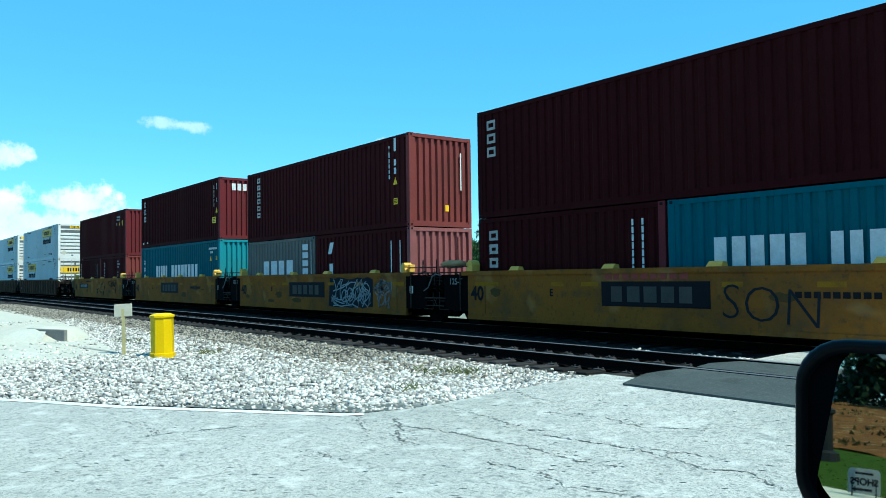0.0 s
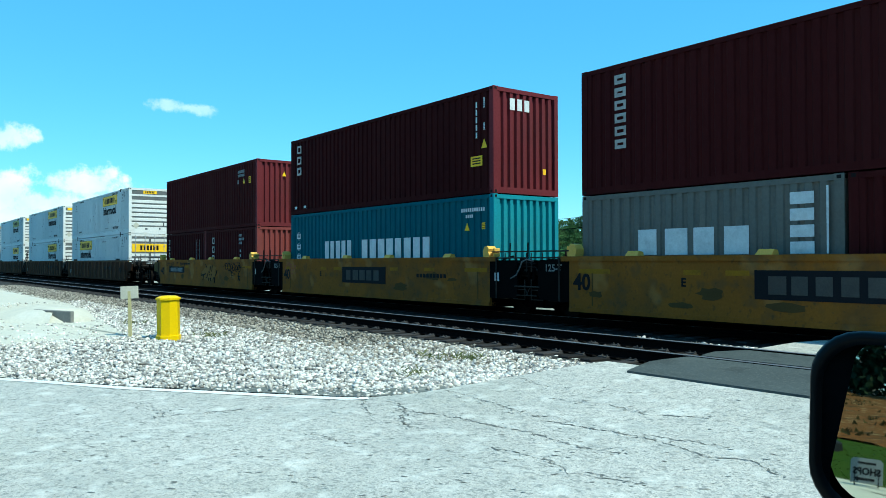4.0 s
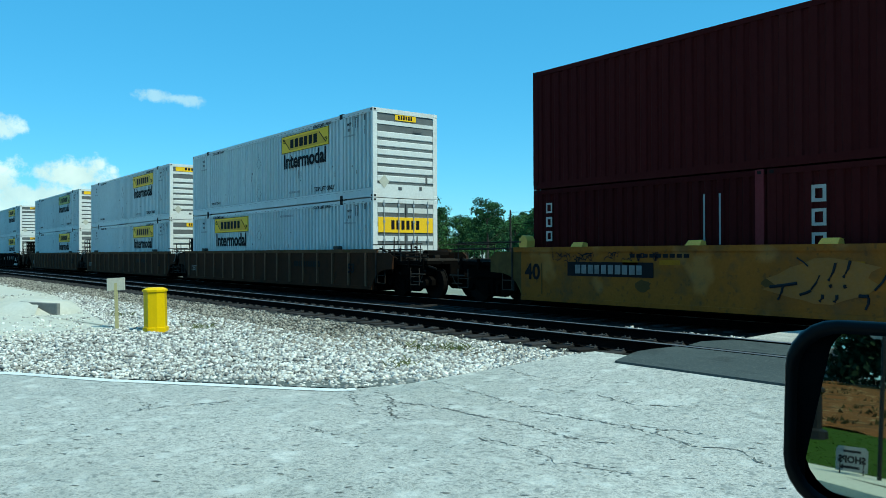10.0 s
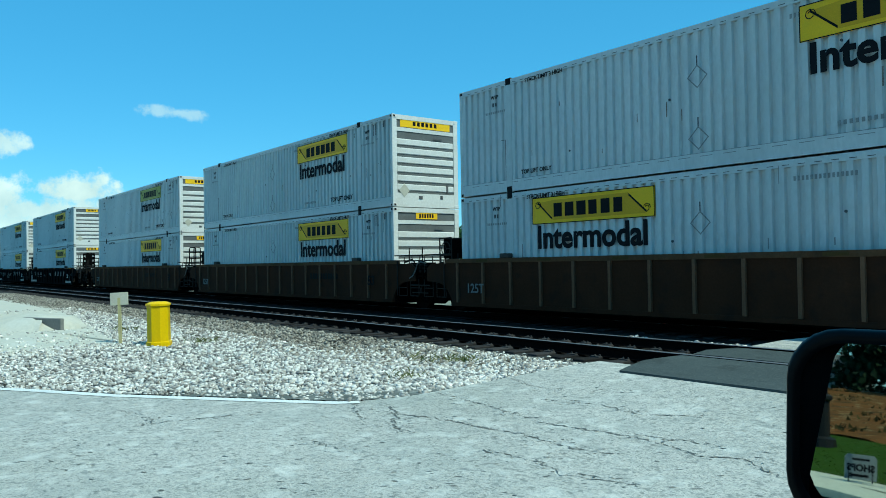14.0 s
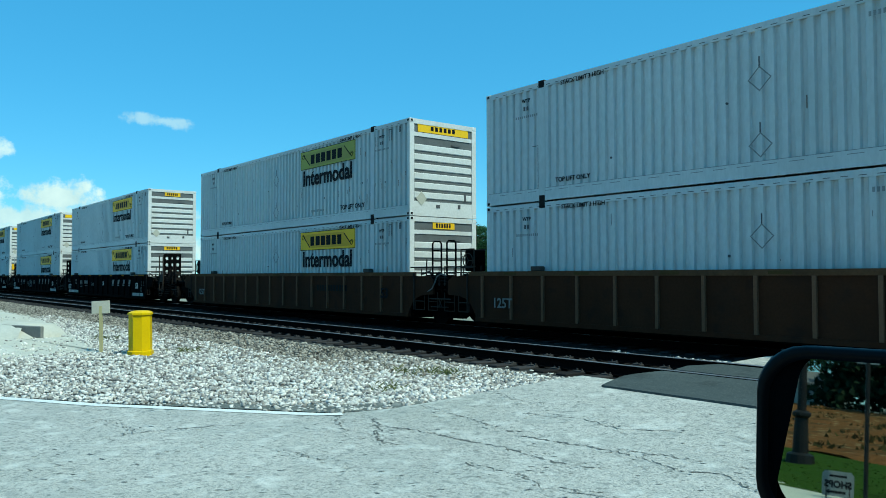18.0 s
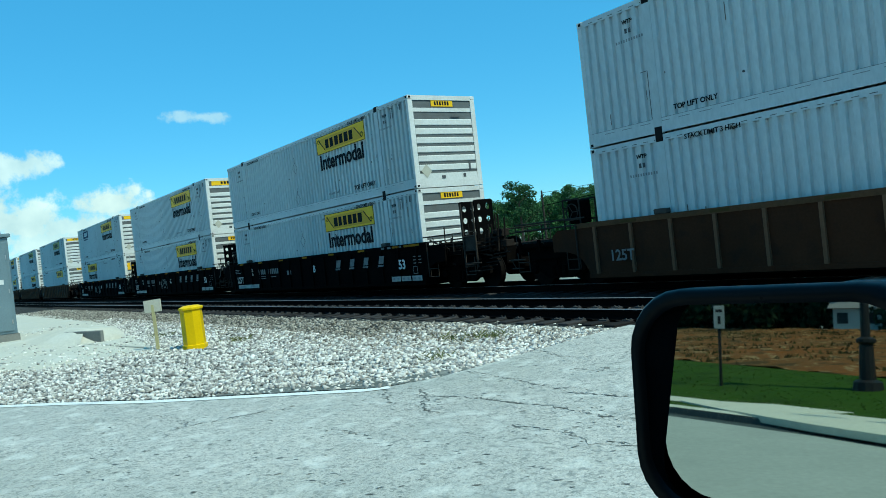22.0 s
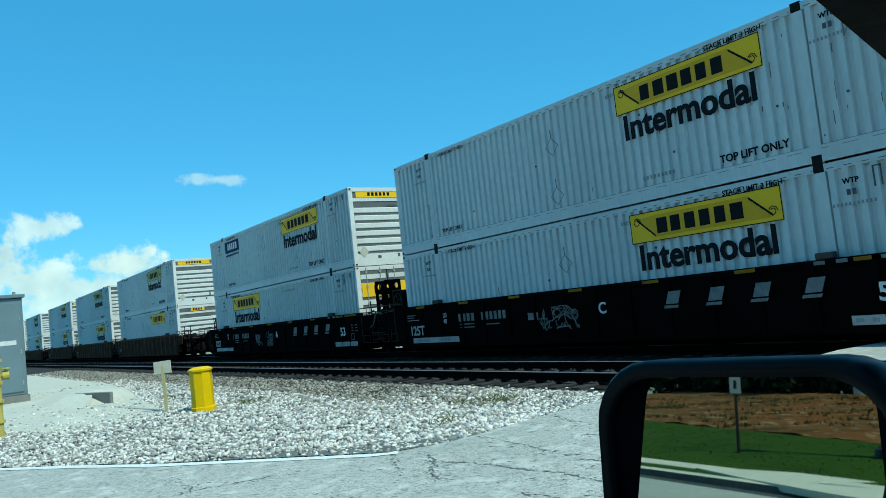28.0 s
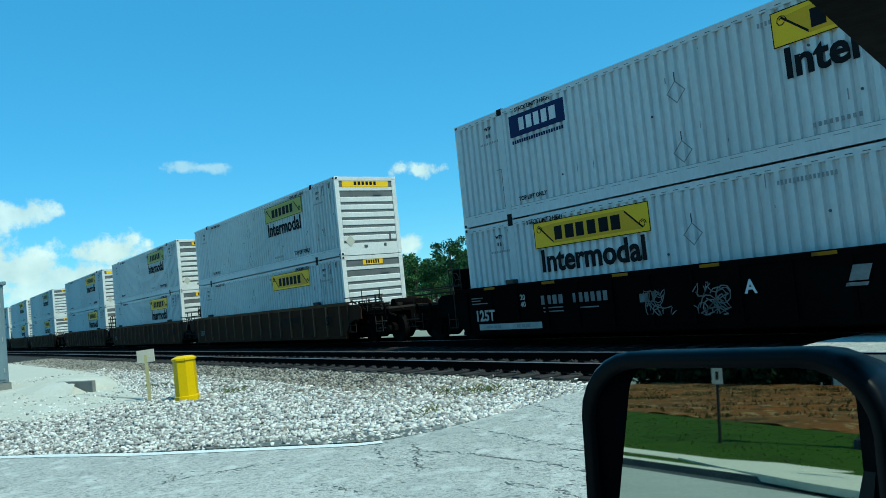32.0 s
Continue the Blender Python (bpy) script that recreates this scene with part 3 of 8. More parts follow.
def build_ground():
    bm = bm_new()
    xs = [-3000, -800, -300, -150, -90] + [-60 + 1.5 * i for i in range(50)] + [20, 40, 90, 300, 900, 3000]
    ys = [-3000, -800, -250, -90, -60] + [-45 + 1.5 * i for i in range(24)] + [-8.5 + 0.75 * i for i in range(42)] + [24, 30, 45, 90, 300, 900, 3000]
    grid = [[bm.verts.new((x, y, ground_z(x, y) if abs(x) < 300 and abs(y) < 300 else -0.15)) for x in xs] for y in ys]
    for j in range(len(ys) - 1):
        for i in range(len(xs) - 1):
            bm.faces.new((grid[j][i], grid[j][i + 1], grid[j + 1][i + 1], grid[j + 1][i]))
    tagged(part("ground", bm, M["soil"], smooth=True), "dry grassy ground round the railway crossing", "ground", kind="structure")

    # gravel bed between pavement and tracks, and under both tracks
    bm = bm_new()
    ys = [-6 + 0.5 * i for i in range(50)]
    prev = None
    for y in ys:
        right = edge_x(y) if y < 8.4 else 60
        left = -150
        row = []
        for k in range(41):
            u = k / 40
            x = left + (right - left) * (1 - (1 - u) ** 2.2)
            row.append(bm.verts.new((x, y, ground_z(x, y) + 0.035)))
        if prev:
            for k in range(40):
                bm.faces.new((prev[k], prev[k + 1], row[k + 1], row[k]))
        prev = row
    tagged(part("gravel_bed", bm, M["gravel_base"], smooth=True), "near-black bed under the crushed stone, gap shade in its colour", "gravel", kind="structure")

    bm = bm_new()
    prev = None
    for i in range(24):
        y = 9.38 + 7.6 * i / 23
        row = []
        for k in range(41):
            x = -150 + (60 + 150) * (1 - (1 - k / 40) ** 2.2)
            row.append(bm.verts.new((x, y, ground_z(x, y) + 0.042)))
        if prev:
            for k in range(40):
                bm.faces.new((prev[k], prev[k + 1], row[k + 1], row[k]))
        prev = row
    tagged(part("ballast_bed", bm, M["ballast_dark"], smooth=True), "dark oily ballast under the tracks, the train's shade in its colour", "ballast", kind="structure")

    # dark fines washed together where gravel meets the pavement
    bm = bm_new()
    prev = None
    for i in range(34):
        y = 2.2 + 5.8 * i / 33
        wd = 0.15 + 0.9 * smooth01((y - 3.0) / 1.2) * (1 - smooth01((y - 5.6) / 1.8)) + 0.12 * math.sin(5 * y)
        row = [bm.verts.new((edge_x(y) - wd * u - 0.01, y, ground_z(edge_x(y) - wd * u, y) + 0.058 - 0.02 * u)) for u in (0, 0.35, 0.7, 1)]
        if prev:
            for k in range(3):
                bm.faces.new((prev[k], prev[k + 1], row[k + 1], row[k]))
        prev = row
    tagged(part("gravel_fines", bm, M["fines"], smooth=True), "dark fine gravel along the pavement edge", "gravel", kind="structure")

    # concrete apron and approach
    bm = bm_new()
    prev = None
    for i in range(70):
        y = -14.2 + 22.6 * i / 69
        row = []
        x0 = edge_x(y)
        for k in range(26):
            u = (k / 25) ** 1.5
            x = x0 + (34 - x0) * u
            row.append(bm.verts.new((x, y, road_z(x, y) + 0.012)))
        if prev:
            for k in range(25):
                bm.faces.new((prev[k], prev[k + 1], row[k + 1], row[k]))
        prev = row
    tagged(part("road", bm, M["concrete"], smooth=True), "sun-bleached pale concrete road with cracks and pits", "road", kind="structure")

    # panels of the crossing, split by the rails: asphalt, and pale concrete between the two tracks
    asphalt_bm, slab_bm = bm_new(), bm_new()
    zs = RAIL_Z - 0.012
    strips = [(8.03, 9.60), (9.86, 11.0), (11.30, 13.92), (14.18, 15.32), (15.58, 17.6), (17.6, 40)]
    for a, b in strips:
        bm = slab_bm if a == 11.30 else asphalt_bm
        xl0, xl1 = -7.08 + 0.02 * (a - 8), -7.08 + 0.02 * (b - 8)
        if a < 8.4:
            pts = [(-6.55, 7.86), (9, 7.95), (9, b), (-6.86, b), (-6.9, 9.06), (-6.86, 8.7), (-6.75, 8.35), (-6.66, 8.1)]
        else:
            pts = [(xl0 + 0.2, a), (9, a), (9, b), (xl1 + 0.2, b), (xl1 + 0.02, (a + b) / 2)]
        lo = 0.0
        top = [bm.verts.new((x, y, zs if (y > 8.4 and y < 18) else (zs - 0.02 if y < 10 else 0.0))) for x, y in pts]
        bot = [bm.verts.new((x, y, lo - 0.15)) for x, y in pts]
        bm.faces.new(top)
        for i in range(len(pts)):
            j = (i + 1) % len(pts)
            bm.faces.new((bot[i], bot[j], top[j], top[i]))
    tagged(part("crossing_slab", slab_bm, M["concrete"]), "pale concrete slab between the two tracks", "level crossing", kind="structure")
    tagged(part("crossing", asphalt_bm, M["asphalt"]), "grey asphalt crossing panels between the rails", "level crossing", kind="structure")

    # painted edge line along the pavement
    bm = bm_new()
    prev = None
    for i in range(60):
        y = -6 + (4.85 + 6) * i / 59
        x = edge_x(y)
        dx, dy = edge_x(y + 0.05) - edge_x(y - 0.05), 0.1
        n = Vector((dy, -dx, 0)).normalized()
        w = 0.1
        row = [bm.verts.new((x + n.x * o, y + n.y * o, road_z(x, y) + 0.018)) for o in (0.0, 0.17)]
        if prev:
            bm.faces.new((prev[0], prev[1], row[1], row[0]))
        prev = row
    tagged(part("edge_line", bm, M["edge_paint"]), "worn white painted edge line on the concrete", "road marking", kind="structure")

    # cracks: thin jagged ribbons on the concrete
    rng = random.Random(5)
    bm = bm_new()
    runs = [(0.05, (-7.95, 4.78), (-7.59, 4.55), (-7.17, 4.35), (-7.04, 4.41)), (0.045, (-7.43, 4.92), (-7.04, 4.77)), (0.045, (-6.87, 4.6), (-6.54, 4.38), (-6.36, 4.34)),
            (0.055, (-6.97, 4.76), (-6.64, 4.9), (-6.26, 4.97), (-5.9, 4.97), (-5.49, 5.05), (-5.1, 5.04), (-4.85, 5.0), (-4.28, 5.08)),
            (0.035, (-7.6, 5.73), (-6.96, 5.7), (-6.28, 5.61), (-5.88, 5.53), (-5.65, 5.66)),
            (0.05, (-5.61, 5.5), (-5.15, 5.55), (-4.78, 5.6), (-4.47, 5.62), (-4.14, 5.58), (-3.76, 5.51), (-3.48, 5.64), (-3.04, 5.43)),
            (0.03, (-4.6, 5.7), (-4.13, 5.81), (-3.87, 5.84)), (0.03, (-6.3, 6.2), (-5.6, 6.4), (-5.0, 6.3), (-4.5, 6.6)), (0.035, (-5.2, 4.4), (-4.6, 4.5), (-4.2, 4.35), (-3.6, 4.6)), (0.04, (-8.33, 2.41), (-8.32, 2.69), (-8.28, 2.96), (-8.17, 3.41), (-8.04, 3.62)), (0.03, (-6.67, 3.41), (-6.23, 3.45), (-6.01, 3.53)), (0.04, (-7.28, 4.83), (-6.9, 4.67), (-6.49, 4.34), (-6.12, 4.36)), (0.03, (-7.47, 6.82), (-6.93, 6.65), (-6.4, 6.7)), (0.03, (-9.4, 2.5), (-8.9, 2.62), (-8.4, 2.6))]
    for w, *pts in runs:
        prev = None
        for a, b in zip(pts, pts[1:]):
            a, b = Vector(a), Vector(b)
            n = int((b - a).length / 0.05) + 2
            side = Vector((-(b - a).y, (b - a).x)).normalized()
            for i in range(n):
                p = a.lerp(b, i / n) + side * rng.uniform(-0.03, 0.03)
                ww = w * rng.uniform(0.1, 1.0) ** 2 * 0.4
                row = [bm.verts.new((p.x + side.x * s * ww, p.y + side.y * s * ww, road_z(p.x, p.y) + 0.0165)) for s in (-1, 1)]
                if prev:
                    bm.faces.new((prev[0], prev[1], row[1], row[0]))
                prev = row
            # crumbs broken out of the edges
            for _ in range(int((b - a).length * 26)):
                p = a.lerp(b, rng.random()) + side * rng.gauss(0, 0.07)
                r, q = rng.uniform(0.006, 0.024), rng.uniform(0.004, 0.012)
                z = road_z(p.x, p.y) + 0.0168
                quad(bm, [(p.x - r, p.y, z), (p.x, p.y - q, z), (p.x + r, p.y + 0.3 * q, z), (p.x + 0.2 * r, p.y + q, z)])
    # pits
    for _ in range(1500):
        x, y = rng.uniform(-11, -0.6), rng.uniform(0.4, 7.6)
        if x < edge_x(y) + 0.3:
            continue
        r = 0.008 + 0.042 * rng.random() ** 3
        r2 = min(0.010, r * rng.uniform(0.2, 0.5))
        turn = rng.gauss(0.85, 0.3)
        ca, sa, z = math.cos(turn), math.sin(turn), road_z(x, y) + 0.0167
        quad(bm, [(x + ca * p - sa * q, y + sa * p + ca * q, z) for p, q in [(r * math.cos(k) * rng.uniform(0.6, 1.1), r2 * math.sin(k) * rng.uniform(0.5, 1.2)) for k in [0.9 * j for j in range(7)]]])
    tagged(part("crack", bm, M["crack"]), "dark jagged cracks and pits in the concrete", "crack", kind="stuff")


build_ground()

# rows of light sandy dirt
def build_sand():
    bm = bm_new()
    rng = random.Random(2)
    ring = []
    pts = [(-17.6, 4.55), (-20, 5.1), (-24, 5.6), (-31, 6.3), (-42, 6.6), (-60, 7), (-60, -2.5), (-38, -3.5), (-24, -0.2), (-19, 1.6), (-16.3, 3.0)]
    c = bm.verts.new((-30, 3, ground_z(-30, 3) + 0.075))
    n = len(pts)
    for i in range(n):
        a, b = pts[i], pts[(i + 1) % n]
        for k in range(6):
            u = k / 6
            x, y = a[0] + (b[0] - a[0]) * u + rng.uniform(-0.25, 0.25), a[1] + (b[1] - a[1]) * u + rng.uniform(-0.15, 0.15)
            ring.append(bm.verts.new((x, y, ground_z(x, y) + 0.046)))
    for i in range(len(ring)):
        bm.faces.new((c, ring[i], ring[(i + 1) % len(ring)]))
    # thin out to the level of the gravel
    skirt = [bm.verts.new((-30 + (v.co.x + 30) * 1.05, 3 + (v.co.y - 3) * 1.12, v.co.z - 0.03)) for v in ring]
    for i in range(len(ring)):
        j = (i + 1) % len(ring)
        bm.faces.new((ring[i], skirt[i], skirt[j], ring[j]))
    tagged(part("dirt_patch", bm, M["sand"], smooth=True), "pale sandy dirt patch among the gravel", "dirt", kind="structure")


build_sand()


def rail_mesh(x0, x1):
    prof = [(-0.07, 0), (0.07, 0), (0.07, 0.012), (0.012, 0.03), (0.012, 0.125), (0.036, 0.135), (0.036, 0.165), (0.03, 0.172), (-0.03, 0.172), (-0.036, 0.165), (-0.036, 0.135), (-0.012, 0.125), (-0.012, 0.03), (-0.07, 0.012)]
    bm = bm_new()
    a = [bm.verts.new((x0, y, z)) for y, z in prof]
    b = [bm.verts.new((x1, y, z)) for y, z in prof]
    n = len(prof)
    for i in range(n):
        j = (i + 1) % n
        f = bm.faces.new((a[i], a[j], b[j], b[i]))
        if i in (7, 6, 8):
            f.material_index = 1
    bm.faces.new(a[::-1])
    bm.faces.new(b)
    return bm


def build_track(y, label, x_ties):
    t = empty("railway_track", (0, y, 0), label, "railway track")
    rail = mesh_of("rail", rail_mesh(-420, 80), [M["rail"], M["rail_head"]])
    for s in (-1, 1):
        share("rail", rail, t, pose(0, s * 0.7525, RAIL_Z - 0.172), "rusty steel rail, its sides darkened as shade, with a polished head")
    bm = bm_new()
    bevel_box(bm, -0.115, 0.115, -1.3, 1.3, -0.17, 0.0, 0.012, 1)
    tie = mesh_of("tie", bm, M["tie"])
    bm = bm_new()
    box(bm, -0.09, 0.09, -0.17, 0.17, 0, 0.016)
    for sx in (-0.05, 0.05):
        for sy in (-0.1, 0.1):
            box(bm, sx - 0.012, sx + 0.012, sy - 0.012, sy + 0.012, 0.016, 0.04)
    chair = mesh_of("tie_plate", bm, M["plate_steel"])
    rng = random.Random(int(y * 10))
    for x in x_ties:
        o = share("tie", tie, t, pose(x + rng.uniform(-0.02, 0.02), rng.uniform(-0.05, 0.05), RAIL_Z - 0.172 + rng.uniform(-0.006, 0.0), 0, 0, rng.uniform(-1, 1)))
        if y < 12:
            for s in (-1, 1):
                share("tie_plate", chair, o, pose(0, s * 0.7525, 0.001))
    return t


build_track(Y_NEAR, "near railway track with dark wooden ties on ballast", [-7.9 - 0.53 * i for i in range(110)])
build_track(Y_FAR, "far railway track under the train", [-7.9 - 0.55 * i for i in range(60)])


def build_stones():
    """Crushed stone: many small deformed lumps, in one mesh for each kind."""
    rng = np.random.RandomState(3)
    shapes = []
    for k in range(12):
        bm = bm_new()
        q = rng.uniform(-1, 1, size=(10, 3))
        q /= np.maximum(np.linalg.norm(q, axis=1, keepdims=True), 0.75) ** 0.6
        q *= np.array([1.0, rng.uniform(0.6, 0.9), rng.uniform(0.5, 0.8)])
        for p in q:
            bm.verts.new(p)
        hull = bmesh.ops.convex_hull(bm, input=bm.verts)
        bmesh.ops.triangulate(bm, faces=bm.faces)
        bm.verts.index_update()
        shapes.append((np.array([v.co[:] for v in bm.verts]), np.array([[v.index for v in f.verts] for f in bm.faces])))
        bm.free()

    def scatter(name, pts, sizes, mat, label):
        verts, tris, base = [], [], 0
        kind = rng.randint(0, len(shapes), len(pts))
        for k, (q, f) in enumerate(shapes):
            sel = np.where(kind == k)[0]
            n = len(sel)
            S = q[None] * sizes[sel][:, None, None]
            tilt, ang = rng.uniform(-0.7, 0.7, n)[:, None], rng.uniform(0, 6.283, n)[:, None]
            y, z = S[:, :, 1] * np.cos(tilt) - S[:, :, 2] * np.sin(tilt), S[:, :, 1] * np.sin(tilt) + S[:, :, 2] * np.cos(tilt)
            V = np.stack([S[:, :, 0] * np.cos(ang) - y * np.sin(ang), S[:, :, 0] * np.sin(ang) + y * np.cos(ang), z], 2) + pts[sel][:, None, :]
            verts.append(V.reshape(-1, 3))
            tris.append((f[None] + (base + np.arange(n) * len(q))[:, None, None]).reshape(-1, 3))
            base += n * len(q)
        V, F = np.concatenate(verts), np.concatenate(tris)
        me = bpy.data.meshes.new(name)
        me.vertices.add(len(V))
        me.vertices.foreach_set("co", V.ravel())
        me.loops.add(F.size)
        me.loops.foreach_set("vertex_index", F.ravel().astype(np.int32))
        me.polygons.add(len(F))
        me.polygons.foreach_set("loop_start", np.arange(0, F.size, 3, dtype=np.int32))
        me.update(calc_edges=True)
        me.validate()
        me.materials.append(mat)
        tagged(new(name, me), label, "gravel", kind="stuff")

    def ok(x, y):
        return x < edge_x(y) - 0.02

    def field(n, x0, x1, y0, y1, size, power, keep):
        out, sz = [], []
        while len(out) < n:
            x = x1 - (x1 - x0) * rng.uniform() ** power
            y = rng.uniform(y0, y1)
            if not keep(x, y):
                continue
            r = size * (0.5 + 1.1 * rng.uniform() ** 2)
            out.append((x, y, ground_z(x, y) + 0.03 + r * rng.uniform(-0.1, 0.75) - 0.045 * smooth01((y - 8.7) / 0.35)))
            sz.append(r)
        return np.array(out), np.array(sz)

    def fines(x, y):
        return 3.2 < y < 7 and x > edge_x(y) - 0.85 * (1 - abs(y - 4.9) / 2.4) and rng.uniform() < 0.75

    def in_sand(x, y):
        return x < -17.5 and y < 4.6 + 0.12 * (-17.5 - x) and y > 1.6 - 0.45 * (-19 - x)

    p, s = field(52000, -34, -7.5, -1.5, 7.2, 0.038, 1.7, lambda x, y: ok(x, y) and not fines(x, y) and not (in_sand(x, y) and rng.uniform() < 0.9))
    scatter("gravel", p, s, M["stone"], "loose white crushed limestone beside the pavement")
    def off_tie(x, y):
        return y < 9.05 or abs((-7.9 - x + 0.265) % 0.53 - 0.265) > 0.15

    p, s = field(14500, -13, -7.4, 6.2, 9.32, 0.036, 1.2, lambda x, y: off_tie(x, y) and rng.uniform() < (x + 13.5) / 4)
    scatter("gravel", p, s, M["stone"], "loose white crushed limestone by the crossing")
    p, s = field(24500, -60, -8.5, 6.3, 9.32, 0.04, 1.9, lambda x, y: off_tie(x, y) and rng.uniform() < (y - 5.6) / 1.6 and rng.uniform() < (-8.5 - x) / 3)
    scatter("ballast", p, s, M["ballast"], "grey brown crushed ballast on the track shoulder")
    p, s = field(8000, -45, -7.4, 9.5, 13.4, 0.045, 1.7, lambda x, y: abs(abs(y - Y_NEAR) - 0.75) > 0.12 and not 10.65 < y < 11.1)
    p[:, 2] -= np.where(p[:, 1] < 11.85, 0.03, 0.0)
    scatter("track_ballast", p, s, M["stone_dark"], "dark oily ballast between the ties, shade in its colour")
    p, s = field(8500, -45, -7.2, 10.6, 11.1, 0.034, 1.6, lambda x, y: off_tie(x, y))
    p[:, 2] += 0.015
    scatter("track_ballast", p, s, M["ballast_mid"], "grey ballast between the rails")
    # pale stones for a sunlit strip, raised to show over the near rails
    p, s = field(900, -11, -7.3, 11.95, 12.75, 0.034, 1.3, lambda x, y: -10.1 < x < -9.7 or x > -8.9)
    p[:, 2] += 0.085 * np.cos((p[:, 1] - 12.35) * 3.4)
    scatter("gravel", p, s, M["stone"], "pale stones between the two tracks, standing in for a sunlit strip")


build_stones()


def build_weeds():
    """Thin dry tufts in the gravel."""
    rng = random.Random(14)
    for wx, wy, n in ((-9.85, 7.85, 120), (-10.2, 7.5, 60), (-9.1, 6.3, 40), (-16.2, 6.0, 60), (-20.5, 5.6, 50)):
        bm = bm_new()
        for _ in range(n):
            px, py = rng.gauss(0, 0.22), rng.gauss(0, 0.16)
            h, a = rng.uniform(0.04, 0.13), rng.uniform(0, 6.28)
            dx, dy = math.cos(a) * 0.006, math.sin(a) * 0.006
            lx, ly = rng.uniform(-0.06, 0.06), rng.uniform(-0.06, 0.06)
            quad(bm, [(px - dx, py - dy, 0), (px + dx, py + dy, 0), (px + lx + dx * 0.6, py + ly + dy * 0.6, h * 0.7), (px + lx * 2, py + ly * 2, h)])
        o = part("weed_tuft", bm, M["weed"])
        o.location = (wx, wy, ground_z(wx, wy) + 0.05)
        tagged(o, "thin yellow green weeds growing in the gravel", "weed", kind="stuff")


build_weeds()


# ---------------------------------------------------------------- the train
# distance that the train has gone, by the second
TRAVEL = [(0, 0.0), (1, 4.69), (2, 9.47), (3, 14.24), (4, 19.01), (5, 23.81), (6, 28.64), (7, 33.56), (8, 38.60), (9, 43.63), (10, 48.59), (11, 53.63), (12, 58.79), (13, 63.96), (14, 69.12), (15, 74.36), (16, 79.67), (17, 85.00), (18, 90.32), (19, 95.71), (20, 101.17), (21, 106.73), (22, 112.31), (23, 117.89), (24, 123.48), (25, 129.140), (26, 134.870), (27, 140.615), (28, 146.390), (29, 152.290), (30, 158.205), (31, 164.105), (32, 170.075)]
MOVING = []          # (thing, x at the start, y, z)
WHEELS = []          # (wheelset, its own pose)


def put_on_train(ob, x, z):
    ob.location = (x, Y_FAR, z)
    MOVING.append((ob, x, Y_FAR, z))
    return ob


def corrugated(bm, L, z0, z1, y, pitch, depth, sign=-1):
    """A wall along x with trapezoid ribs; y is the outer face."""
    n = max(2, int(round(L / pitch)))
    p = L / n
    line = []
    for i in range(n):
        x = -L / 2 + i * p
        line += [(x, 0), (x + 0.46 * p, 0), (x + 0.56 * p, depth), (x + 0.86 * p, depth)]
    line.append((L / 2, 0))
    vs = [[bm.verts.new((x, y - sign * d, z)) for x, d in line] for z in (z0, z1)]
    for i in range(len(line) - 1):
        bm.faces.new((vs[0][i], vs[0][i + 1], vs[1][i + 1], vs[1][i]))


def corrugated_end(bm, W, z0, z1, x, n, depth, sign=1):
    p = W / n
    line = []
    for i in range(n):
        y = -W / 2 + i * p
        line += [(y, 0), (y + 0.42 * p, 0), (y + 0.54 * p, depth), (y + 0.88 * p, depth)]
    line.append((W / 2, 0))
    vs = [[bm.verts.new((x - sign * d, y, z)) for y, d in line] for z in (z0, z1)]
    for i in range(len(line) - 1):
        bm.faces.new((vs[0][i], vs[0][i + 1], vs[1][i + 1], vs[1][i]))


def casting_mesh(paint):
    bm = bm_new()
    bevel_box(bm, -0.089, 0.089, -0.081, 0.081, 0, 0.118, 0.008, 1)
    # dark slots in the face and in the end
    n0 = len(bm.faces)
    bevel_box(bm, -0.04, 0.04, -0.0845, -0.081, 0.028, 0.092, 0.0015, 1)
    bevel_box(bm, 0.089, 0.0925, -0.04, 0.04, 0.028, 0.092, 0.0015, 1)
    bm.faces.ensure_lookup_table()
    for f in bm.faces[n0:]:
        f.material_index = 1
    return mesh_of("corner_casting", bm, [paint, M["casting"]])


CASTING = {}


def casting(paint):
    if paint.name not in CASTING:
        CASTING[paint.name] = casting_mesh(paint)
    return CASTING[paint.name]


ISO_MESH, JB_MESH = {}, {}


